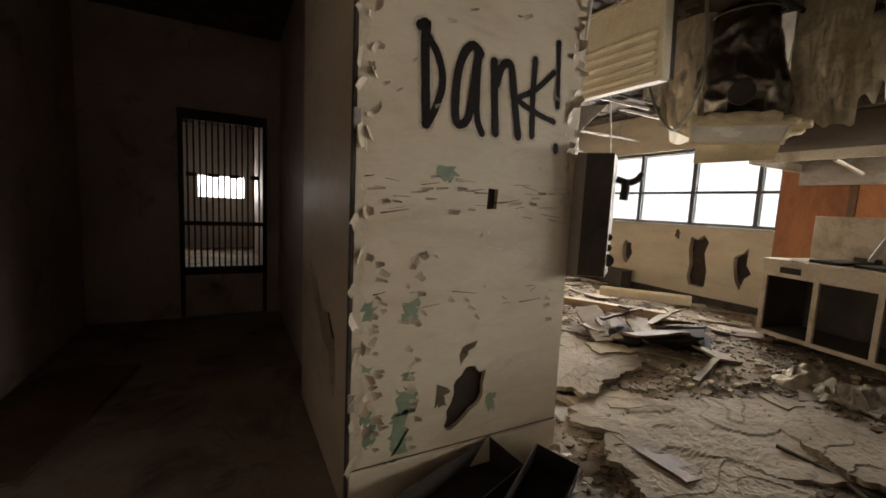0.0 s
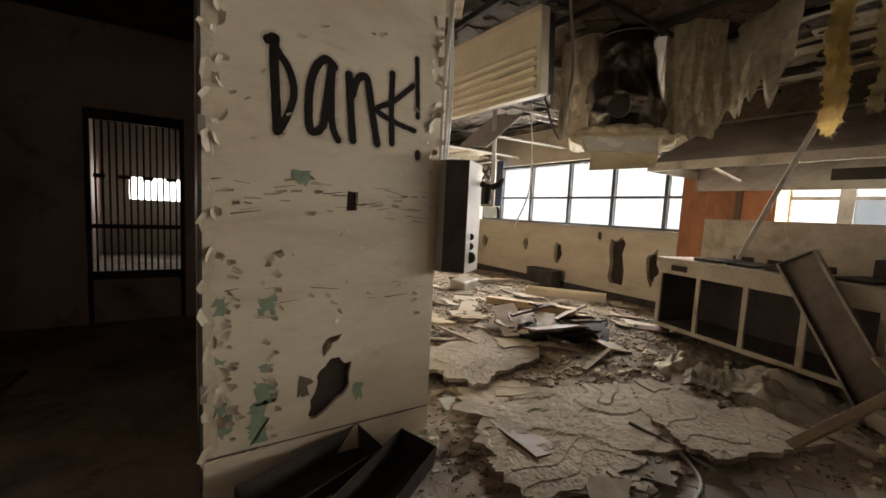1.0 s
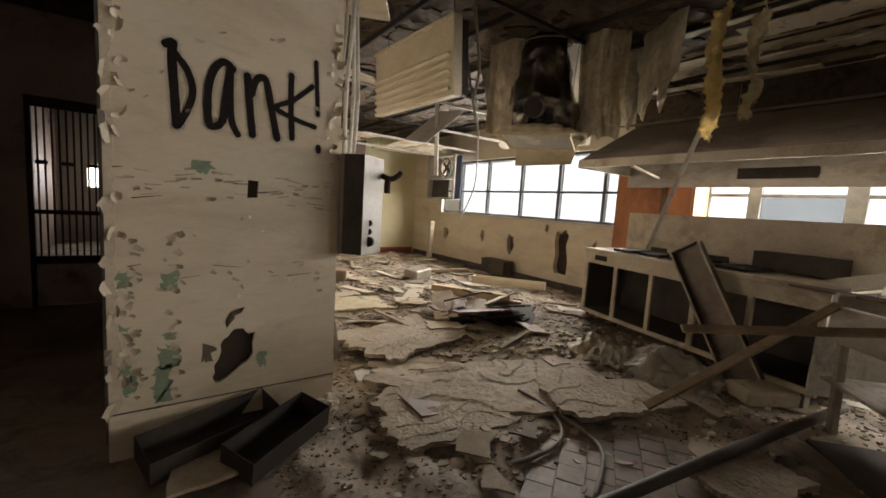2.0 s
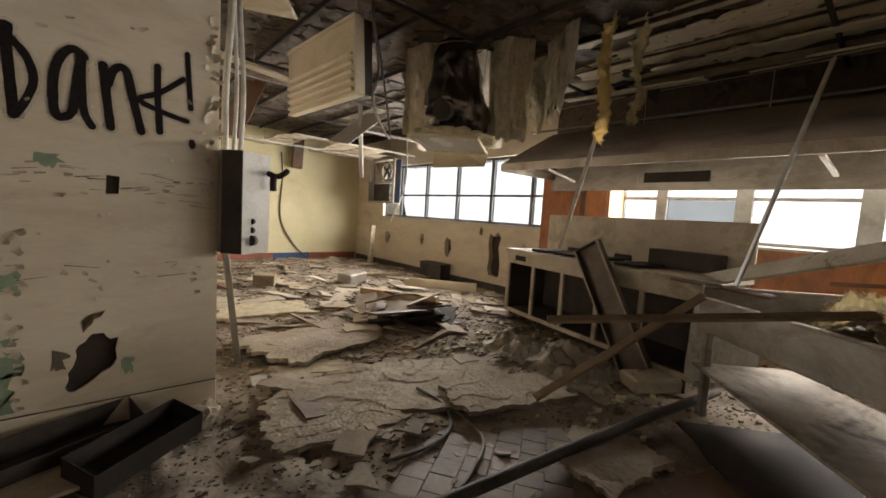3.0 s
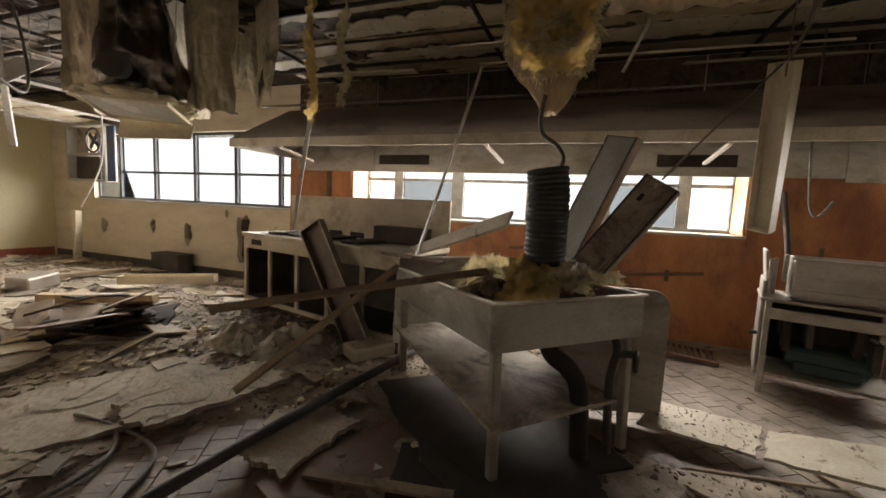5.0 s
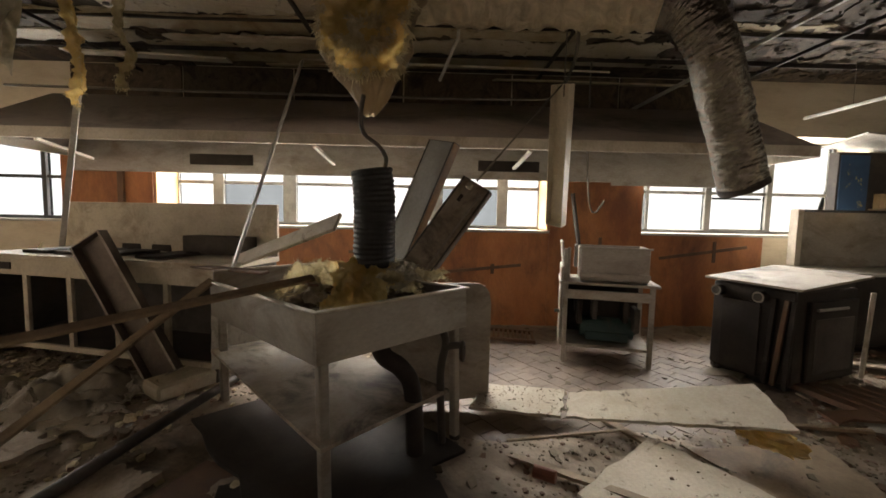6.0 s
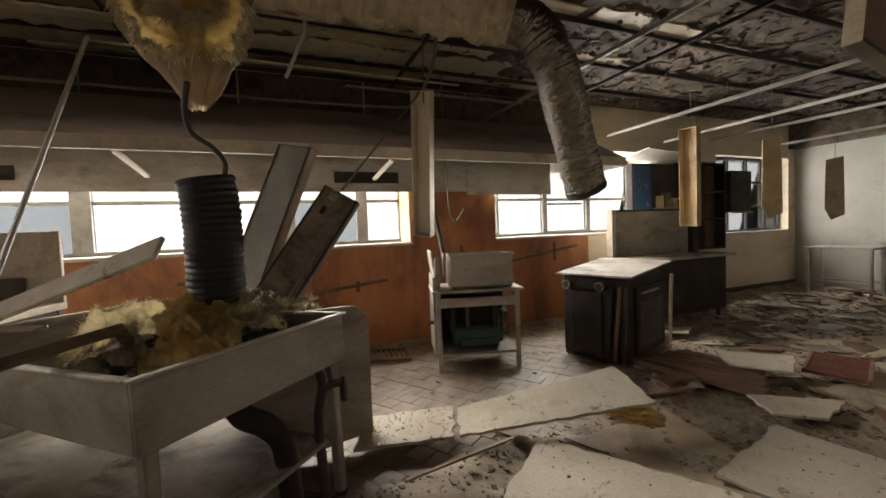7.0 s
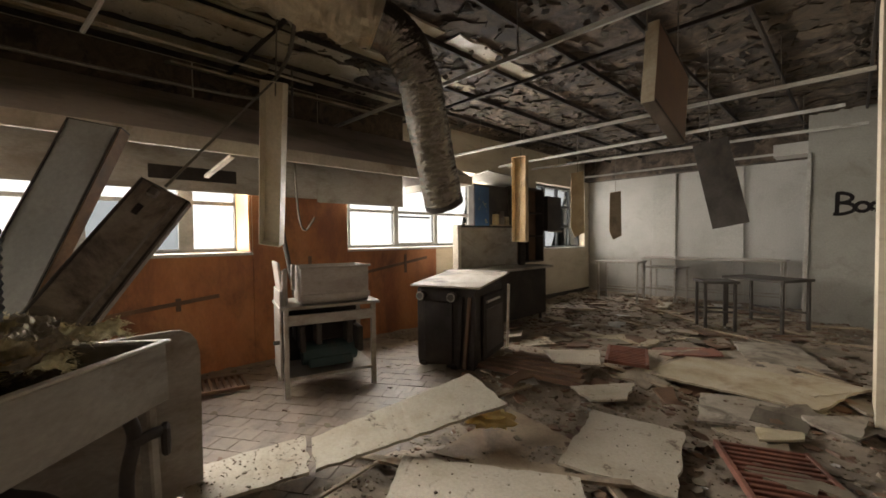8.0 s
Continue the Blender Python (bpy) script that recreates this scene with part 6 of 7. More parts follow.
solo("ceiling_conduit", tube(bmesh.new(), smooth_line(((5.9, 2.4, 2.78), (5.88, 0.1, 2.76), (5.82, -3.0, 2.75), (5.5, -3.25, 2.76), (4.95, -3.2, 2.78), (4.6, -3.12, 2.9), (4.3, -3.03, CEIL)), 8), 0.014), M_CABLE, Matrix(), "grey bent conduit running over the hood", "conduit", smooth=True)
solo("hanging_wire", tube(bmesh.new(), smooth_line(((5.05, -3.2, 2.72), (4.85, -2.75, 2.2), (4.66, -2.4, 1.79)), 6), 0.008), M_CABLE, Matrix(), "taut dark wire down to a lamp housing", "wire")
solo("hanging_wire", tube(bmesh.new(), smooth_line(((6.4, -3.9, CEIL), (6.38, -3.9, 2.4), (6.4, -3.95, 1.75), (6.45, -4.05, 1.6), (6.42, -4.15, 1.75)), 8), 0.012), M_CABLE, Matrix(), "dark looped cable hanging before the orange wall", "wire")
solo("bent_rail", tube(bmesh.new(), smooth_line(((5.0, -2.2, CEIL), (5.0, -2.25, 3.05), (5.02, -2.2, 2.9), (5.1, -2.1, 2.68)), 6), 0.014), M_TBAR, Matrix(), "pale bent rod hanging from the ceiling", "ceiling rail")
# Pale tan ends put the light on the near end into its colour.
closed_housing(on_corners((2.9, -4.66, 2.34), (2.93, -5.38, 2.21), (2.93, -5.5, 2.76)), 0.78, 0.53, 0.08, M_WOODDARK, M_RUSTYSTEEL, "brown lamp housing hanging on edge from the ceiling", M_CEILTILE)
for x, y in ((2.96, -4.7), (2.96, -5.35)):
    solo("hanging_wire", tube(bmesh.new(), ((x, y, 2.8), (x, y, CEIL)), 0.005, 6), M_CABLE, Matrix(), "thin steel hanger wire under the slab", "wire", "hanger wires")
tray("hanging_lamp_housing", (2.83, -6.52, 1.58), (3.0, -6.5, 2.4), 0.29, 0.05, M_DARKSTEEL, "dark lamp housing dangling from a rail", "lamp housing", 90)
plank("hanging_wire", (3.0, -6.5, 2.38), (3.02, -6.48, CEIL), 0.008, 0.008, M_CABLE, "thin steel hanger wire under the slab", "wire")
for x, y, z, rz, h, m_, tone in ((5.43, -8.62, 1.56, 50, 1.05, M_WOODPALE, "tan"), (5.5, -10.4, 1.5, 40, 0.9, M_WOOD, "brown")):
    hb_ = thing("hanging_board", pose(x, y, z, 90, 0, rz), tone + " broken board hanging on a wire", "board")
    part("board", slab(bmesh.new(), [(-0.12, 0), (0.05, -0.08), (0.13, 0.1), (0.12, h), (-0.1, h + 0.04)], 0.02), m_, hb_)
    part("wire", tube(bmesh.new(), ((0, h - 0.1, 0.022), (0, CEIL - z + 0.02, 0.022)), 0.005, 6), M_CABLE, hb_)

# ---- far end of the room ----
def work_table(x, y, w, d, h, rz, label, shelf=True, m_=M_STEEL):
    t = thing("work_table", pose(x, y, 0, 0, 0, rz), label, "table", "far work tables")
    part("tabletop", boxes(((0, 0, h - 0.02), (w, d, 0.04))), m_, t)
    for a in (-1, 1):
        for b in (-1, 1):
            part("leg", boxes(((a * (w / 2 - 0.05), b * (d / 2 - 0.05), h / 2 - 0.02), (0.04, 0.04, h - 0.04))), m_, t)
    for b in (-1, 1):
        part("stretcher", boxes(((0, b * (d / 2 - 0.05), 0.3), (w - 0.15, 0.025, 0.03))), m_, t)
    return t


work_table(5.75, -11.3, 0.95, 0.6, 0.93, 3, "bare steel table frame at the end wall")
work_table(5.0, -11.9, 0.8, 0.6, 0.8, -12, "low steel table frame at the end wall")
work_table(4.2, -12.05, 2.6, 0.6, 1.0, -1, "long steel work table at the end wall")
work_table(2.98, -10.0, 0.95, 0.65, 0.82, -28, "dark steel cart among the rubble", True, M_DARKSTEEL)
work_table(3.55, -9.5, 0.5, 0.5, 0.78, 30, "small dark steel stand among the rubble", True, M_DARKSTEEL)
for x in (3.9, 5.2):
    structure("wall_seam", boxes(((x, FAR_Y + 0.02, 1.5), (0.5, 0.04, 3.0)), bevel=0.003), M_WHITE, "shallow pilaster on the end wall", "pilaster")
structure("far_soffit", span(2.0, 7.1, FAR_Y, FAR_Y + 0.25, 2.95, CEIL), M_SLAB, "dark soffit over the end wall", "soffit")
structure("pier_soffit", span(2.55, 3.0, -11.3, -10.85, 2.82, 3.02), M_WHITE, "broken white soffit at the pier", "soffit")
def arc(cx, cz, rx, rz, a0, a1, n=12):
    return [(cx + rx * math.cos(radians(a0 + (a1 - a0) * k / n)), cz + rz * math.sin(radians(a0 + (a1 - a0) * k / n))) for k in range(n + 1)]


for line_ in ([(2.2, 2.14), (2.21, 1.78)], arc(2.19, 2.05, 0.15, 0.08, 80, 280), arc(2.19, 1.89, 0.18, 0.09, 80, 290), arc(1.93, 1.9, 0.075, 0.07, 0, 350), arc(1.78, 1.9, 0.065, 0.06, -60, 290)):
    bm = tube(bmesh.new(), [(x, 0, z) for x, z in line_], 0.027, 8)
    bmesh.ops.scale(bm, vec=(1, 0.05, 1), verts=bm.verts)
    part("graffiti_stroke", bm, SPRAY, bpy.data.objects["pier_far"], "black sprayed stroke", m=Matrix.Translation((0, -10.797, 0)))
solo("pier_trim", boxes(((0, 0, 1.4), (0.05, 0.05, 2.8)), bevel=0.004), M_TBAR, pose(2.58, -10.78, 0, 0, -1, 0), "pale loose trim strip on the pier's edge", "trim")

for x, y, z in ((4.2, 4.04, 2.9), (2.48, 4.05, 2.95), (3.87, 3.9, 3.2)):
    solo("hanging_wire", tube(bmesh.new(), ((x, y, z), (x + 0.01, y, CEIL)), 0.005, 6), M_CABLE, Matrix(), "thin steel hanger wire under the slab", "wire", "hanger wires")


# ---- floor: tiles, dust bed, rubble ----
def cover(x, y):
    """How much rubble lies at a place, 0 to 1."""
    k = 1.0
    for cx, cy, rx, ry in ((5.9, -3.7, 1.7, 1.9), (2.75, -0.1, 0.75, 0.65), (4.9, -2.6, 0.8, 0.8)):
        d = ((x - cx) / rx) ** 2 + ((y - cy) / ry) ** 2
        k = min(k, max(0.0, min(1.0, (d - 0.75) * 1.6)))
    if x < 1.2:
        k *= max(0.0, min(1.0, (x + 0.1) / 1.3)) * 0.8
    return k


def ground(x, y):
    """Height of the dust bed."""
    k = cover(x, y)
    n = noise.fractal(Vector((x * 1.1, y * 1.1, 2.0)), 0.9, 2.1, 6)
    r = noise.fractal(Vector((x * 3.2, y * 3.2, 7.0)), 0.8, 2.2, 4)
    mound = 0.12 * math.exp(-((x - 4.6) / 1.3) ** 2 - ((y - 3.4) / 1.3) ** 2)
    return k * (0.045 + 0.05 * n + 0.025 * r + mound) - 0.012 + 0.006 * r * (0.3 + k)


NX, NY = 140, 480
bx0, bx1, by0, by1 = 0.2, 7.08, -12.45, 9.65
verts = [(bx0 + (bx1 - bx0) * i / NX, by0 + (by1 - by0) * j / NY) for i in range(NX + 1) for j in range(NY + 1)]
pts = [(x, y, ground(x, y)) for x, y in verts]
faces = [(i * (NY + 1) + j, (i + 1) * (NY + 1) + j, (i + 1) * (NY + 1) + j + 1, i * (NY + 1) + j + 1) for i in range(NX) for j in range(NY)]
me = bpy.data.meshes.new("dust_bed")
me.from_pydata(pts, [], faces)
me.materials.append(M_DIRT)
for p in me.polygons:
    p.use_smooth = True
tagged(new("dust_bed", me), "uneven bed of dust and plaster grit on the floor", "rubble", kind="stuff")

rng = random.Random(77)


def open_spot(x0, x1, y0, y1, least=0.2):
    while True:
        x, y = rng.uniform(x0, x1), rng.uniform(y0, y1)
        if rng.random() < cover(x, y) + least:
            return x, y


# grit and chips, past counting
def chips(name, count, area, smin, smax, material, label, flat=0.35):
    vs, fs = [], []
    for _ in range(count):
        x, y = open_spot(*area, least=0.3)
        if abs(0.695 * (x - 3.9) - 0.719 * (y + 1.4)) < 0.75 and abs(0.719 * (x - 3.9) + 0.695 * (y + 1.4)) < 0.95 and rng.random() < 0.85:
            continue
        s = rng.uniform(smin, smax) * rng.uniform(0.6, 1.0)
        a = rng.uniform(0, 6.28)
        n = rng.choice((4, 5, 5, 6))
        z = max(0.0, ground(x, y)) + 0.002
        h = s * flat * rng.uniform(0.3, 1)
        tx, ty = rng.uniform(-0.25, 0.25), rng.uniform(-0.25, 0.25)
        b = len(vs)
        for lvl in (0, 1):
            for k in range(n):
                q = a + 6.283 * k / n
                r = s * rng.uniform(0.55, 1.0) * (0.85 if lvl else 1)
                dx, dy = math.cos(q) * r, math.sin(q) * r * 0.75
                vs.append((x + dx, y + dy, z + (h if lvl else -0.01) + dx * tx + dy * ty))
        fs.append(tuple(range(b + n, b + 2 * n)))
        for k in range(n):
            fs.append((b + k, b + (k + 1) % n, b + n + (k + 1) % n, b + n + k))
    m = bpy.data.meshes.new(name)
    m.from_pydata(vs, [], fs)
    m.materials.append(material)
    return tagged(new(name, m), label, "rubble", kind="stuff")


chips("plaster_chips", 26000, (1.0, 7.0, -6.5, 6.0), 0.006, 0.028, M_DEBRIS, "scattered plaster chips and grit on the floor")
chips("plaster_chips", 5000, (1.6, 7.0, -12.2, 9.5), 0.015, 0.08, M_DEBRIS, "broken plaster lumps scattered on the floor")
chips("plaster_fragments", 2600, (1.7, 6.8, -0.2, 9.0), 0.035, 0.11, M_CLOTH, "dusty flat plaster fragments on the rubble", 0.16)
chips("plaster_fragments", 900, (1.9, 6.2, -12.0, -4.4), 0.035, 0.12, M_WOODDARK, "dark broken fragments on the far floor", 0.16)
chips("pale_chips", 900, (1.5, 7.0, -12.2, 9.5), 0.01, 0.05, M_PAPER, "pale paint chips and paper scraps on the floor", 0.12)
chips("dark_chips", 3500, (1.2, 7.0, -12.2, 9.5), 0.01, 0.06, M_WOODDARK, "dark wood and bark-like scraps on the floor", 0.3)
chips("wool_scraps", 260, (3.3, 6.0, -1.6, 2.4), 0.02, 0.07, M_INSUL_PALE, "faded glass wool scraps on the floor", 0.5)


# broken boards, each its own thing, on a few shared shapes
def shapes(n, w, h, t, material, cut, warp, seed):
    r = random.Random(seed)
    out = []
    for i in range(n):
        bm = bmesh.new()
        slab(bm, ragged(w * r.uniform(0.6, 1.2), h * r.uniform(0.6, 1.2), r, cut, 0.09), t, None, warp, i * 3.1 + seed)
        out.append(link_mesh("piece", bm, material))
    return out


def strew(name, meshes, count, area, label, category, group, tilt=7, lift=0.0, least=0.1):
    for i in range(count):
        x, y = open_spot(*area, least=least)
        if math.hypot(x - 5.6, y + 3.8) < 1.0 or (3.3 < x < 4.9 and -2.6 < y < -0.3):
            continue
        ob = new(name, meshes[i % len(meshes)])
        ob.matrix_basis = pose(x, y, max(0.0, ground(x, y)) + 0.006 + lift, rng.uniform(-tilt, tilt), rng.uniform(-tilt, tilt), rng.uniform(0, 360))
        tagged(ob, label, category, group)


S_PLASTER = shapes(12, 0.4, 0.26, 0.02, M_DEBRIS, 0.06, 0.035, 1)
S_BOARD = shapes(6, 0.55, 0.3, 0.014, M_BOARD, 0.03, 0.03, 2)
S_TAN = shapes(7, 0.46, 0.3, 0.015, M_CEILTILE, 0.05, 0.04, 3)
S_DARK = shapes(4, 0.5, 0.22, 0.02, M_WOODDARK, 0.03, 0.02, 4)
S_PAPER = shapes(4, 0.3, 0.2, 0.004, M_PAPER, 0.03, 0.05, 5)
S_SLAT = shapes(4, 0.9, 0.06, 0.02, M_WOOD, 0.006, 0.0, 6)
strew("plaster_slab", S_PLASTER, 66, (1.9, 6.8, -0.4, 9.0), "dusty broken plaster slab lying on the rubble", "plaster slab", "plaster slabs", 5, -0.008)
S_FLAKE = shapes(6, 0.3, 0.2, 0.012, M_CLOTH, 0.06, 0.035, 8)
strew("plaster_flake", S_FLAKE, 16, (1.7, 4.6, -0.3, 3.2), "thin dusty plaster flake lying on the rubble", "plaster flake", "plaster flakes", 5, 0.02)
strew("plaster_slab", S_PLASTER, 40, (1.9, 6.6, -12, -4.6), "dusty broken plaster slab on the dirty floor", "plaster slab", "plaster slabs")
strew("broken_board", S_BOARD, 34, (2.0, 6.8, 1.8, 9.2), "pale broken wall board lying on the rubble", "board", "broken boards")
strew("broken_board", S_BOARD, 14, (2.2, 6.4, -12, -5.5), "pale broken wall board on the dirty floor", "board", "broken boards", 9)
strew("fallen_ceiling_tile", S_TAN, 44, (2.0, 6.8, 0.8, 9.2), "stained tan ceiling tile fallen on the rubble", "ceiling tile", "fallen ceiling tiles", 9)
strew("fallen_ceiling_tile", S_TAN, 16, (2.2, 6.4, -12, -5.5), "stained tan ceiling tile on the dirty floor", "ceiling tile", "fallen ceiling tiles", 9)
strew("dark_board", S_DARK, 22, (2.0, 6.6, -12, 8.5), "dark broken wooden board on the floor", "board", "dark boards", 10)
strew("dark_board", S_DARK, 24, (1.9, 6.2, -11.8, -4.9), "dark broken wooden board on the dirty floor", "board", "dark boards", 9)
strew("paper_sheet", S_PAPER, 46, (2.0, 6.8, -12, 9.2), "pale crumpled paper sheet on the floor", "paper", "paper sheets", 8)
strew("wooden_slat", S_SLAT, 40, (1.9, 6.8, -11.5, 8.5), "thin weathered wooden slat lying in the rubble", "slat", "wooden slats", 9, 0.02)


# large fallen sheets
def fallen_sheet(name, cx, cy, w, h, rz, rise, seed, material, label, z=0.03, crust=True):
    """A torn sheet over rubble: a broken rim, slabs set apart by shallow cracks, a crumbly top."""
    def f(u, v):
        a, b = (u - 0.5) * 2, (v - 0.5) * 2
        e = 0.2 * noise.noise(Vector((a * 2.3, b * 2.3, seed))) + 0.1 * noise.noise(Vector((a * 7, b * 7, seed)))
        x, y = a * w / 2 * (1 + e * abs(a)), b * h / 2 * (1 + e * abs(b))
        if not crust:
            k = noise.fractal(Vector((u * 1.8, v * 1.8, seed)), 0.95, 2.1, 6) - 0.25 * abs(noise.noise(Vector((u * 7, v * 5, seed))))
            return Vector((x, y, z + rise * (0.45 + 0.8 * k) * (1 - max(abs(a), abs(b)) ** 4 * 0.56)))
        step = math.floor(3.0 * noise.noise(Vector((x * 2.2, y * 2.2, seed + 3)))) * 0.3
        k = 0.5 + 0.35 * noise.noise(Vector((x * 1.4, y * 1.4, seed))) + 0.3 * step
        return Vector((x, y, z + rise * k + 0.0045 * noise.noise(Vector((x * 13, y * 17, seed))) + 0.004 * noise.noise(Vector((x * 45, y * 45, seed)))))
    bm = drape(w, h, 84, 52, f)
    low = bmesh.ops.extrude_face_region(bm, geom=list(bm.faces))
    bmesh.ops.translate(bm, vec=(0, 0, -0.035 if crust else -0.01), verts=[g for g in low["geom"] if isinstance(g, bmesh.types.BMVert)])
    return solo(name, bm, material, pose(cx, cy, max(0, ground(cx, cy)), 0, 0, rz), label, "fallen sheet", smooth=False)


fallen_sheet("fallen_sheet", 3.0, 1.25, 2.1, 0.95, -22, 0.10, 1.3, M_CLOTH, "dusty fallen plaster sheet draped over rubble")
fallen_sheet("fallen_sheet", 3.55, 0.62, 1.0, 0.5, -18, 0.08, 4.2, M_CLOTH, "smaller dusty plaster sheet lying on rubble")
fallen_sheet("fallen_sheet", 2.2, 0.98, 0.85, 0.4, -7, 0.05, 7.9, M_CLOTH, "crumbling dusty plaster sheet near bare tiles")
fallen_sheet("fallen_sheet", 2.75, 2.6, 1.3, 0.9, 15, 0.07, 9.4, M_CLOTH, "dusty fallen ceiling sheet with torn edges")
fallen_sheet("fallen_sheet", 3.37, -0.35, 0.62, 0.42, -8, 0.05, 2.6, M_CLOTH, "grey broken floor sheet beside the pipe", 0.06)
fallen_sheet("plastic_sheet", 4.55, 0.55, 0.75, 0.7, -15, 0.24, 5.5, M_FILM, "crumpled clear plastic film heaped on the floor", crust=False)
fallen_sheet("plastic_sheet", 4.35, 1.15, 0.6, 0.4, 25, 0.16, 8.5, M_FILM, "crumpled clear plastic film beside the counter", crust=False)
fallen_sheet("fallen_sheet", 2.7, 4.2, 1.2, 0.7, -7, 0.08, 3.3, M_INSUL_PALE, "faded yellow insulation sheet on the rubble")
fallen_sheet("fallen_sheet", 3.2, -7.0, 1.4, 0.9, 40, 0.06, 6.1, M_CLOTH, "dusty fallen sheet at the far side")

# dark heap of wood in the middle
rng2 = random.Random(9)
heap = thing("scrap_heap", pose(4.05, 2.75, 0.06), "heap of dark broken wood and rags on the rubble", "scrap heap")
for i in range(16):
    bm = bmesh.new()
    slab(bm, ragged(rng2.uniform(0.4, 0.95), rng2.uniform(0.08, 0.3), rng2, 0.03, 0.1), 0.022, None, 0.03, i)
    part("scrap", bm, (M_WOODDARK, M_WOOD, M_SOOT)[i % 3], heap, m=pose(rng2.uniform(-0.4, 0.4), rng2.uniform(-0.45, 0.45), 0.05 + 0.017 * i, rng2.uniform(-14, 14), rng2.uniform(-14, 14), rng2.uniform(0, 360)))
hb = bmesh.new()
for i in range(6):
    lump(hb, (rng2.uniform(-0.4, 0.4), rng2.uniform(-0.4, 0.4), 0.08), (0.26, 0.2, 0.1), 0.5, 2, 3, i + 70)
part("rag", hb, M_SOOT, heap, "dark dirty rags")["kind"] = "stuff"

plank("lumber", (4.26, 4.27, 0.2), (4.8, 3.02, 0.24), 0.13, 0.1, M_WOODPALE, "pale squared lumber lying on the rubble", "lumber")
tray("lamp_housing", (5.3, 4.5, 0.18), (6.0, 3.42, 0.2), 0.2, 0.12, M_WHITEMETAL, "pale lamp housing lying on the rubble", "lamp housing", 0)
plank("lumber", (5.1, 6.2, 0.1), (6.3, 5.9, 0.12), 0.12, 0.08, M_WOOD, "brown lumber lying near the window wall", "lumber")
solo("cardboard_box", boxes(((0, 0, 0.1), (0.36, 0.25, 0.2)), bevel=0.01), M_WOOD, pose(3.3, 6.1, 0.04, 4, 3, -26), "brown crushed cardboard box on the rubble", "box")
solo("grey_crate", boxes(((0, 0, 0.1), (0.5, 0.35, 0.2)), bevel=0.02), M_STEEL, pose(4.9, 5.8, 0.04, 3, -4, 20), "grey metal crate lying on the rubble", "crate")
solo("foam_block", boxes(((0, 0, 0.07), (0.55, 0.26, 0.13)), bevel=0.02), M_BOARD, pose(4.85, -0.02, 0.03, 3, 0, -32), "pale foam block lying by the sink", "block")
solo("floor_pipe", tube(bmesh.new(), smooth_line(((2.2, 0.0, 0.06), (3.07, -0.15, 0.1), (3.74, -0.26, 0.12), (5.05, -0.46, 0.12)), 6), 0.035, 12), M_DARKSTEEL, Matrix(), "dark metal pipe lying across the floor", "pipe", smooth=True)
solo("floor_cable", tube(bmesh.new(), smooth_line(((1.87, 0.69, 0.03), (2.27, 0.48, 0.03), (2.74, 0.48, 0.03), (2.98, 0.73, 0.05), (2.94, 1.05, 0.1)), 8), 0.014), M_CABLE, Matrix(), "dark cable curling over bare tiles", "cable", smooth=True)
solo("floor_cable", tube(bmesh.new(), smooth_line(((2.98, 0.9, 0.06), (3.02, 0.6, 0.03), (2.9, 0.27, 0.03), (2.49, 0.04, 0.03)), 8), 0.014), M_CABLE, Matrix(), "dark cable lying on bare tiles", "cable", smooth=True)
solo("fallen_board", boxes(((0, 0, 0.012), (0.95, 0.75, 0.02)), bevel=0.004), M_WOODDARK, pose(3.25, -0.95, 0.025, 2, 1, -20), "dark brown board lying under the sink's edge", "board")
solo("fallen_board", boxes(((0, 0, 0.012), (0.9, 0.6, 0.02)), bevel=0.004), M_WOODDARK, pose(2.55, -1.15, 0.02, 0, -2, 24), "dark brown board lying on the floor", "board")

solo("fallen_board", slab(bmesh.new(), ragged(1.7, 1.15, random.Random(31), 0.02, 0.2), 0.02, None, 0.02, 1.0), M_SOOT, pose(2.95, -1.75, 0.05, 0.5, 0, 18), "large black board lying before the sink", "board")
# This black board stands in for the shade below sink and shelf.
solo("fallen_board", slab(bmesh.new(), ragged(1.15, 1.5, random.Random(32), 0.03, 0.2), 0.02, None, 0.02, 2.0), M_SOOT, pose(4.1, -1.35, 0.05, 0, 0.5, -46), "black board put under the sink for the shade there", "board")
# pale boards in front of the machine table


quad_board("fallen_board", [(4.53, -3.15, 0.17), (4.12, -4.26, 0.43), (3.69, -4.19, 0.335), (4.23, -3.03, 0.13)], 0.02, M_BOARD, "pale ceiling board propped up at one end", 1)
quad_board("fallen_board", [(4.25, -3.0, 0.12), (4.58, -3.13, 0.17), (4.78, -2.5, 0.13), (4.42, -2.36, 0.1)], 0.02, M_BOARD, "pale crumbling board piece on the floor", 2)
quad_board("fallen_board", [(4.0, -3.5, 0.12), (3.1, -4.08, 0.11), (2.62, -3.5, 0.08), (3.5, -2.85, 0.09)], 0.018, M_BOARD, "large pale board lying flat on the floor", 3)
quad_board("fallen_board", [(3.95, -3.72, 0.07), (3.98, -4.62, 0.08), (3.3, -4.5, 0.07), (3.2, -4.0, 0.06)], 0.018, M_WOOD, "brown board lying under pale boards", 4)
quad_board("fallen_board", [(3.47, -5.03, 0.1), (2.84, -5.11, 0.1), (2.66, -4.3, 0.09), (3.28, -4.15, 0.1)], 0.018, M_BOARD, "pale dirty board lying near a red grating", 5)
quad_board("fallen_board", [(3.52, -6.23, 0.1), (3.3, -7.0, 0.14), (1.95, -7.1, 0.1), (2.2, -6.3, 0.08)], 0.02, M_CEILTILE, "large tan board lying on the far floor", 6)
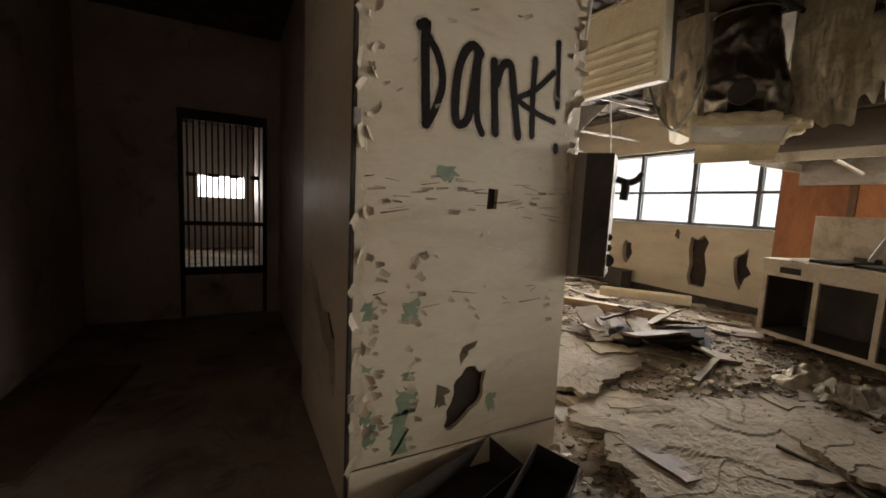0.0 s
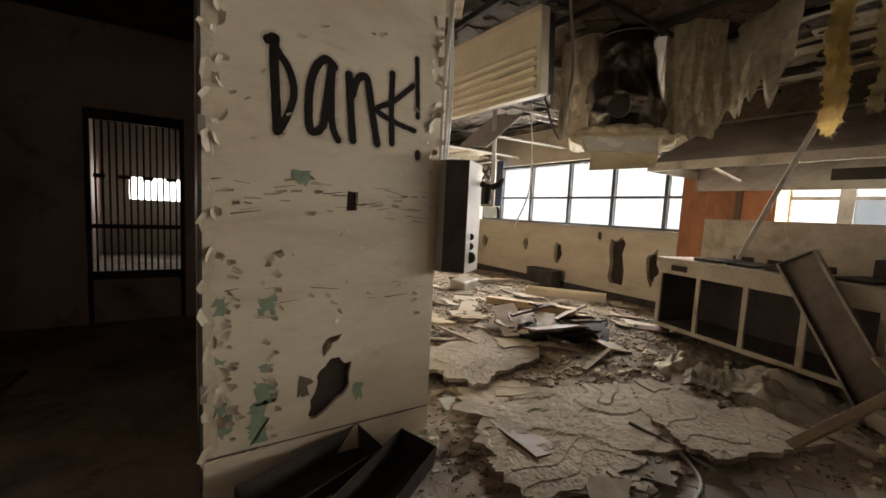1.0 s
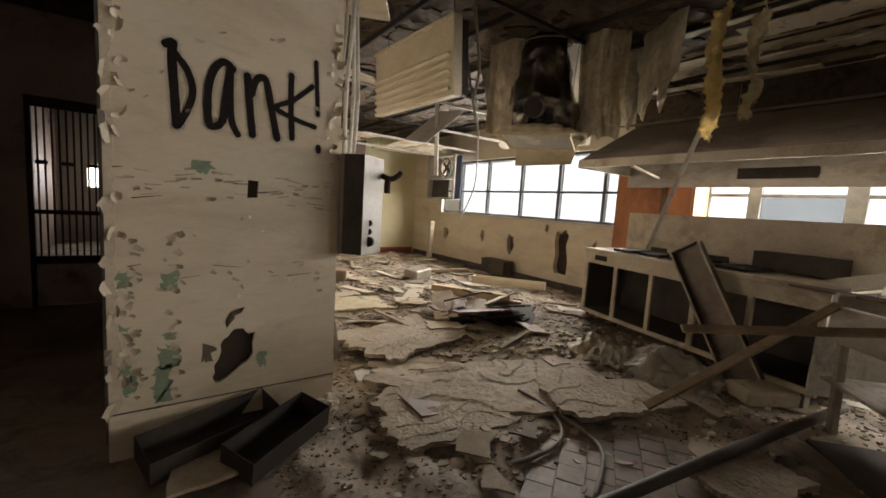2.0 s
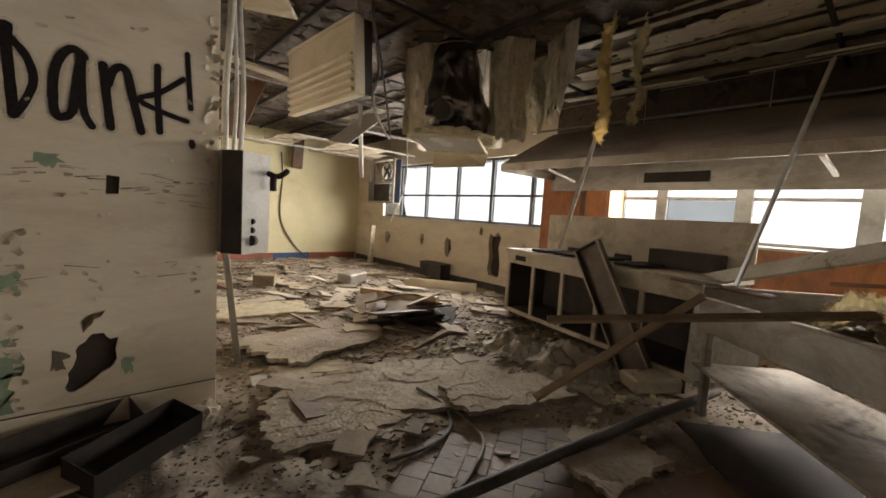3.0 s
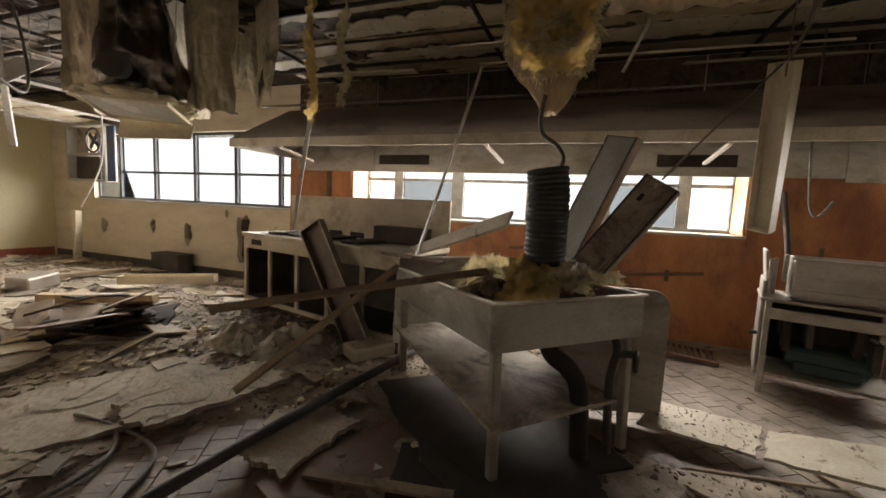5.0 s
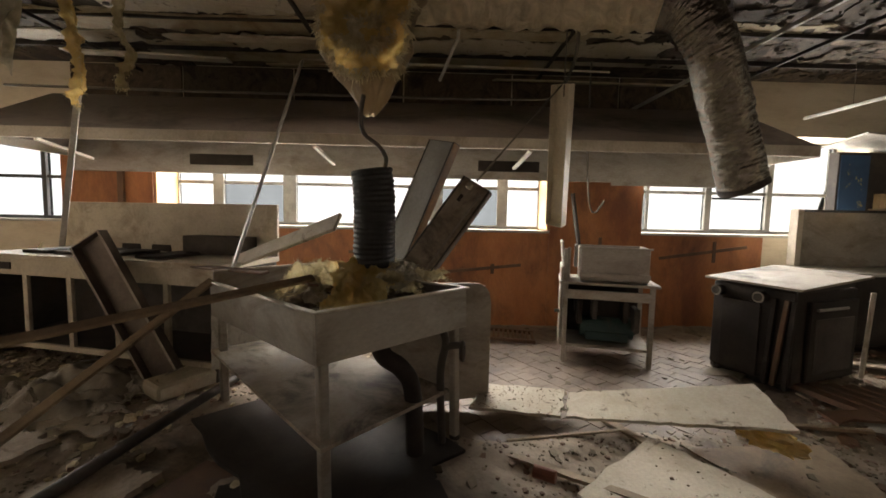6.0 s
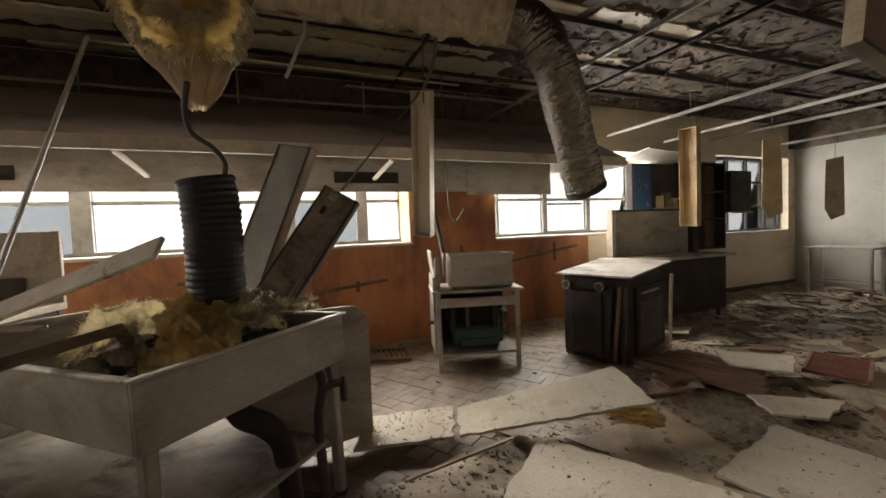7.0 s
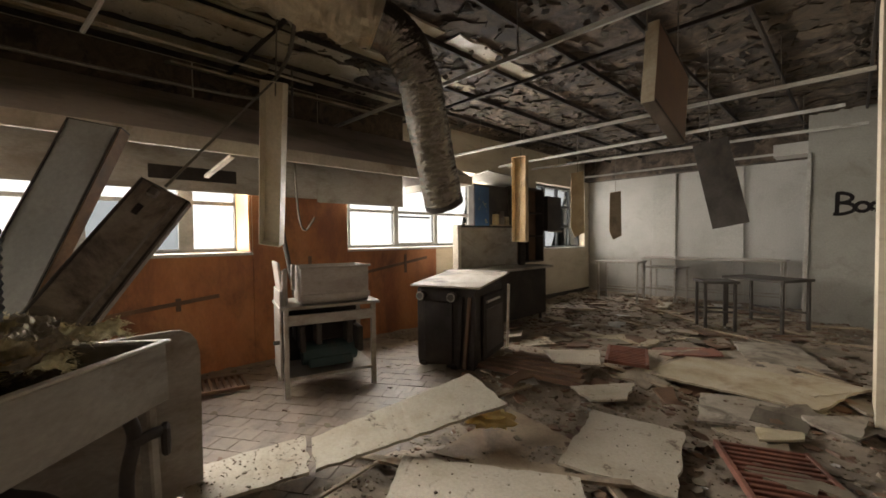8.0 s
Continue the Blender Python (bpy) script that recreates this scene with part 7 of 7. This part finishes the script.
quad_board("fallen_board", [(3.11, -8.3, 0.1), (2.52, -8.63, 0.1), (2.11, -7.48, 0.1), (2.76, -7.23, 0.1)], 0.018, M_SHELFDUST, "grey dusty board lying on the far floor", 40)
quad_board("fallen_board", [(2.61, -6.76, 0.1), (2.37, -7.3, 0.1), (1.88, -7.15, 0.1), (2.24, -6.59, 0.1)], 0.018, M_CEILTILE, "tan stained board lying near the pier", 41)
quad_board("fallen_board", [(2.98, -6.13, 0.06), (2.48, -6.38, 0.06), (2.3, -5.8, 0.06), (2.85, -5.48, 0.06)], 0.018, M_SHELFDUST, "grey brown dusty board lying on the floor", 42)
quad_board("fallen_board", [(2.29, -6.1, 0.08), (1.92, -6.42, 0.08), (1.97, -5.81, 0.08), (2.24, -5.97, 0.08)], 0.018, M_SHELFDUST, "grey board with a pale edge near the pier", 43)
quad_board("fallen_board", [(3.85, -5.37, 0.1), (3.46, -5.87, 0.1), (3.36, -5.43, 0.1), (3.57, -5.19, 0.1)], 0.018, M_BOARD, "small pale board lying by dark planks", 44)
quad_board("fallen_board", [(2.51, -5.62, 0.08), (2.26, -5.74, 0.08), (2.24, -5.62, 0.08), (2.46, -5.41, 0.08)], 0.018, M_INSUL_PALE, "faded yellow board scrap on the floor", 45)
for k in range(5):
    plank("dark_plank", (4.98 - 0.05 * k, -5.35 - 0.11 * k, 0.07 + 0.012 * k), (3.8 + 0.07 * k, -5.55 - 0.1 * k, 0.08 + 0.014 * k), 0.14, 0.05, M_WOODDARK, "dark wooden plank in a loose stack by the oven", "plank", 0, "dark planks")
quad_board("fallen_board", [(4.5, -5.95, 0.2), (4.0, -6.3, 0.22), (3.8, -5.9, 0.2), (4.2, -5.7, 0.18)], 0.015, M_BOARD, "pale board on a stack of dark boards", 9)
solo("wool_scrap", lump(bmesh.new(), (0, 0, 0), (0.16, 0.1, 0.06), 0.6, 2.5, 3, 5), M_INSUL, pose(3.8, -4.12, 0.22, 0, 0, 30), "yellow glass wool scrap under a board", "insulation")
plank("thin_stick", (3.9, -2.55, 0.14), (3.98, -3.3, 0.17), 0.025, 0.015, M_WOOD, "thin stick lying on the boards", "stick")


def grating(x, y, z, w, h, rz, n, label, m_=M_RUST):
    g = thing("floor_grating", pose(x, y, z, 2, -2, rz), label, "grating", "floor gratings")
    for s in (-1, 1):
        part("side_bar", boxes(((0, s * h / 2, 0.02), (w, 0.03, 0.04))), m_, g)
    for i in range(n):
        part("slat", boxes(((-w / 2 + 0.02 + i * (w - 0.04) / (n - 1), 0, 0.02), (0.028, h - 0.032, 0.035))), m_, g)


grating(2.27, -4.93, 0.05, 0.72, 0.5, -62, 13, "red rusty slatted grating lying on the rubble")
grating(3.77, -6.5, 0.14, 0.6, 0.4, -70, 11, "red brown slatted grating among far rubble")
grating(6.45, -3.0, 0.03, 0.7, 0.45, 80, 12, "dark slatted drain grating before the orange wall", M_WOODDARK)
solo("red_board", slab(bmesh.new(), ragged(0.7, 0.5, rng, 0.06, 0.1), 0.015), M_RUST, pose(3.4, -7.3, 0.1, 4, 5, 20), "red brown board lying on far rubble", "board")

# dark drawers at the pillar's foot
tray("drawer", (0.52, 1.36, 0.06), (1.18, 1.56, 0.1), 0.24, 0.14, M_SOOT, "black metal drawer lying at the pillar's foot", "drawer", 12)
tray("drawer", (0.92, 1.12, 0.05), (1.42, 1.42, 0.1), 0.24, 0.13, M_SOOT, "black metal drawer with a pale rim", "drawer", 10)
quad_board("fallen_board", [(0.62, 1.1, 0.06), (0.95, 1.1, 0.08), (0.9, 1.34, 0.1), (0.66, 1.3, 0.09)], 0.02, M_CEILTILE, "tan broken board beside black drawers", 12)
solo("plaster_lump", lump(bmesh.new(), (0, 0, 0.07), (0.09, 0.07, 0.08), 0.5, 2, 3, 3), M_BOARD, pose(1.52, 1.5, 0.02), "pale plaster lump at the pillar's foot", "plaster lump")
solo("red_can", tube(bmesh.new(), ((0, 0, 0), (0.12, 0, 0)), 0.033, 14), M_RUST, pose(3.55, -2.75, 0.14, 0, 0, 60), "crushed red can on the rubble", "can")

# floor tiles: bare patches of quarry tile
TS = 0.16
tile_bm = bmesh.new()
box(tile_bm, (0, 0, 0.006), (TS - 0.006, TS - 0.006, 0.012), None, 0.002)
tile_mesh = link_mesh("tile", tile_bm, M_TILE)
turn = pose(2.75, -0.2, 0, 0, 0, 33)
near, rest = [], []
for i in range(-38, 39):
    for j in range(-56, 57):
        p = turn @ Vector((i * TS + (TS / 2 if j % 2 else 0), j * TS, 0))
        if 0.9 < p.x < 7.0 and -6.5 < p.y < 1.6 and cover(p.x, p.y) < 0.75:
            (near if math.hypot(p.x - 2.9, p.y + 0.1) < 1.7 else rest).append(p)
for p in near[:300]:
    t = new("tile", tile_mesh)
    t.parent = floor
    t.matrix_basis = Matrix.Translation((p.x, p.y, rng.uniform(-0.003, 0.003))) @ pose(0, 0, 0, rng.uniform(-0.8, 0.8), rng.uniform(-0.8, 0.8), 33)
vs, fs = [], []
hw = TS / 2 - 0.003
for p in near[300:] + rest:
    q = turn.to_3x3()
    b = len(vs)
    dz = rng.uniform(-0.002, 0.003)
    for z in (-0.005, 0.011 + dz):
        for a, c in ((-hw, -hw), (hw, -hw), (hw, hw), (-hw, hw)):
            o = q @ Vector((a, c, 0))
            vs.append((p.x + o.x, p.y + o.y, z))
    fs += [(b + 4, b + 5, b + 6, b + 7)] + [(b + k, b + (k + 1) % 4, b + 4 + (k + 1) % 4, b + 4 + k) for k in range(4)]
tm = bpy.data.meshes.new("tiles")
tm.from_pydata(vs, [], fs)
tm.materials.append(M_TILE)
to = new("tiles", tm)
to.parent = floor
tagged(to, "dusty quarry tiles", kind="stuff")

# crumpled clear film and foil by the cooking counter
def crumple(u, v, w, d, h, seed):
    q = Vector((u * 3, v * 3, seed))
    dome = (math.sin(u * math.pi) * math.sin(v * math.pi)) ** 0.6
    return Vector(((u - 0.5) * w * (1 + 0.2 * noise.noise(q)), (v - 0.5) * d * (1 + 0.2 * noise.noise(q + Vector((0, 0, 7)))), 0.01 + h * dome * (0.75 + 0.5 * noise.noise(q * 1.3) - 0.5 * abs(noise.noise(q * 2.4))) + 0.012 * noise.noise(q * 6)))


solo("plastic_sheet", drape(1, 1, 60, 44, lambda u, v: crumple(u, v, 1.1, 0.75, 0.28, 2.2)), M_FILM, pose(4.62, 0.72, 0.03, 0, 0, 35), "crumpled dusty clear plastic sheet by the cooking counter", "plastic sheet", smooth=True)
solo("foil_scrap", drape(1, 1, 36, 28, lambda u, v: crumple(u, v, 0.6, 0.36, 0.2, 8.2)), M_FOIL, pose(4.6, 1.5, 0.03, 0, 0, -25), "bright crumpled foil scrap on the rubble", "foil", smooth=True)


def crumbs(name, corners, n, seed, material, label):
    """Small crumbs scattered over a fallen board."""
    r = random.Random(seed)
    a, b, c, d = (Vector(p) for p in corners)
    bm = bmesh.new()
    for k in range(n):
        u, v = r.random(), r.random() ** (1.6 if k % 2 else 0.6)
        p = a.lerp(b, u).lerp(d.lerp(c, u), v)
        s = r.uniform(0.002, 0.007) * (2.2 if r.random() < 0.08 else 1)
        slab(bm, [(math.cos(q * 1.256 + r.uniform(-0.3, 0.3)) * s, math.sin(q * 1.256) * s * 0.8) for q in range(5)], s * r.uniform(0.3, 0.8), Matrix.Translation((p.x, p.y, p.z + 0.001)) @ pose(0, 0, 0, r.uniform(-12, 12), r.uniform(-12, 12), r.uniform(0, 360)))
    return solo(name, bm, material, Matrix(), label, "rubble", kind="stuff")


PALE = [(4.53, -3.15, 0.17), (4.12, -4.26, 0.43), (3.69, -4.19, 0.335), (4.23, -3.03, 0.13)]
PIECE = [(4.25, -3.0, 0.12), (4.58, -3.13, 0.17), (4.78, -2.5, 0.13), (4.42, -2.36, 0.1)]
FLAT = [(4.0, -3.5, 0.12), (3.1, -4.08, 0.11), (2.62, -3.5, 0.08), (3.5, -2.85, 0.09)]
NEAR = [(3.47, -5.03, 0.1), (2.84, -5.11, 0.1), (2.66, -4.3, 0.09), (3.28, -4.15, 0.1)]
crumbs("board_crumbs", PALE, 25, 1, M_DEBRIS, "small crumbs of plaster on a pale board")
crumbs("board_crumbs", PIECE, 120, 2, M_DEBRIS, "crumbled plaster covering a pale board piece")
crumbs("dark_crumbs", PIECE, 70, 3, M_WOODDARK, "dark crumbs covering a pale board piece")
crumbs("board_crumbs", FLAT, 45, 4, M_DEBRIS, "small crumbs of plaster on a flat board")
crumbs("dark_crumbs", FLAT, 25, 5, M_WOODDARK, "dark crumbs on a flat board")
crumbs("board_crumbs", NEAR, 40, 6, M_DEBRIS, "small crumbs of plaster on a dirty board")
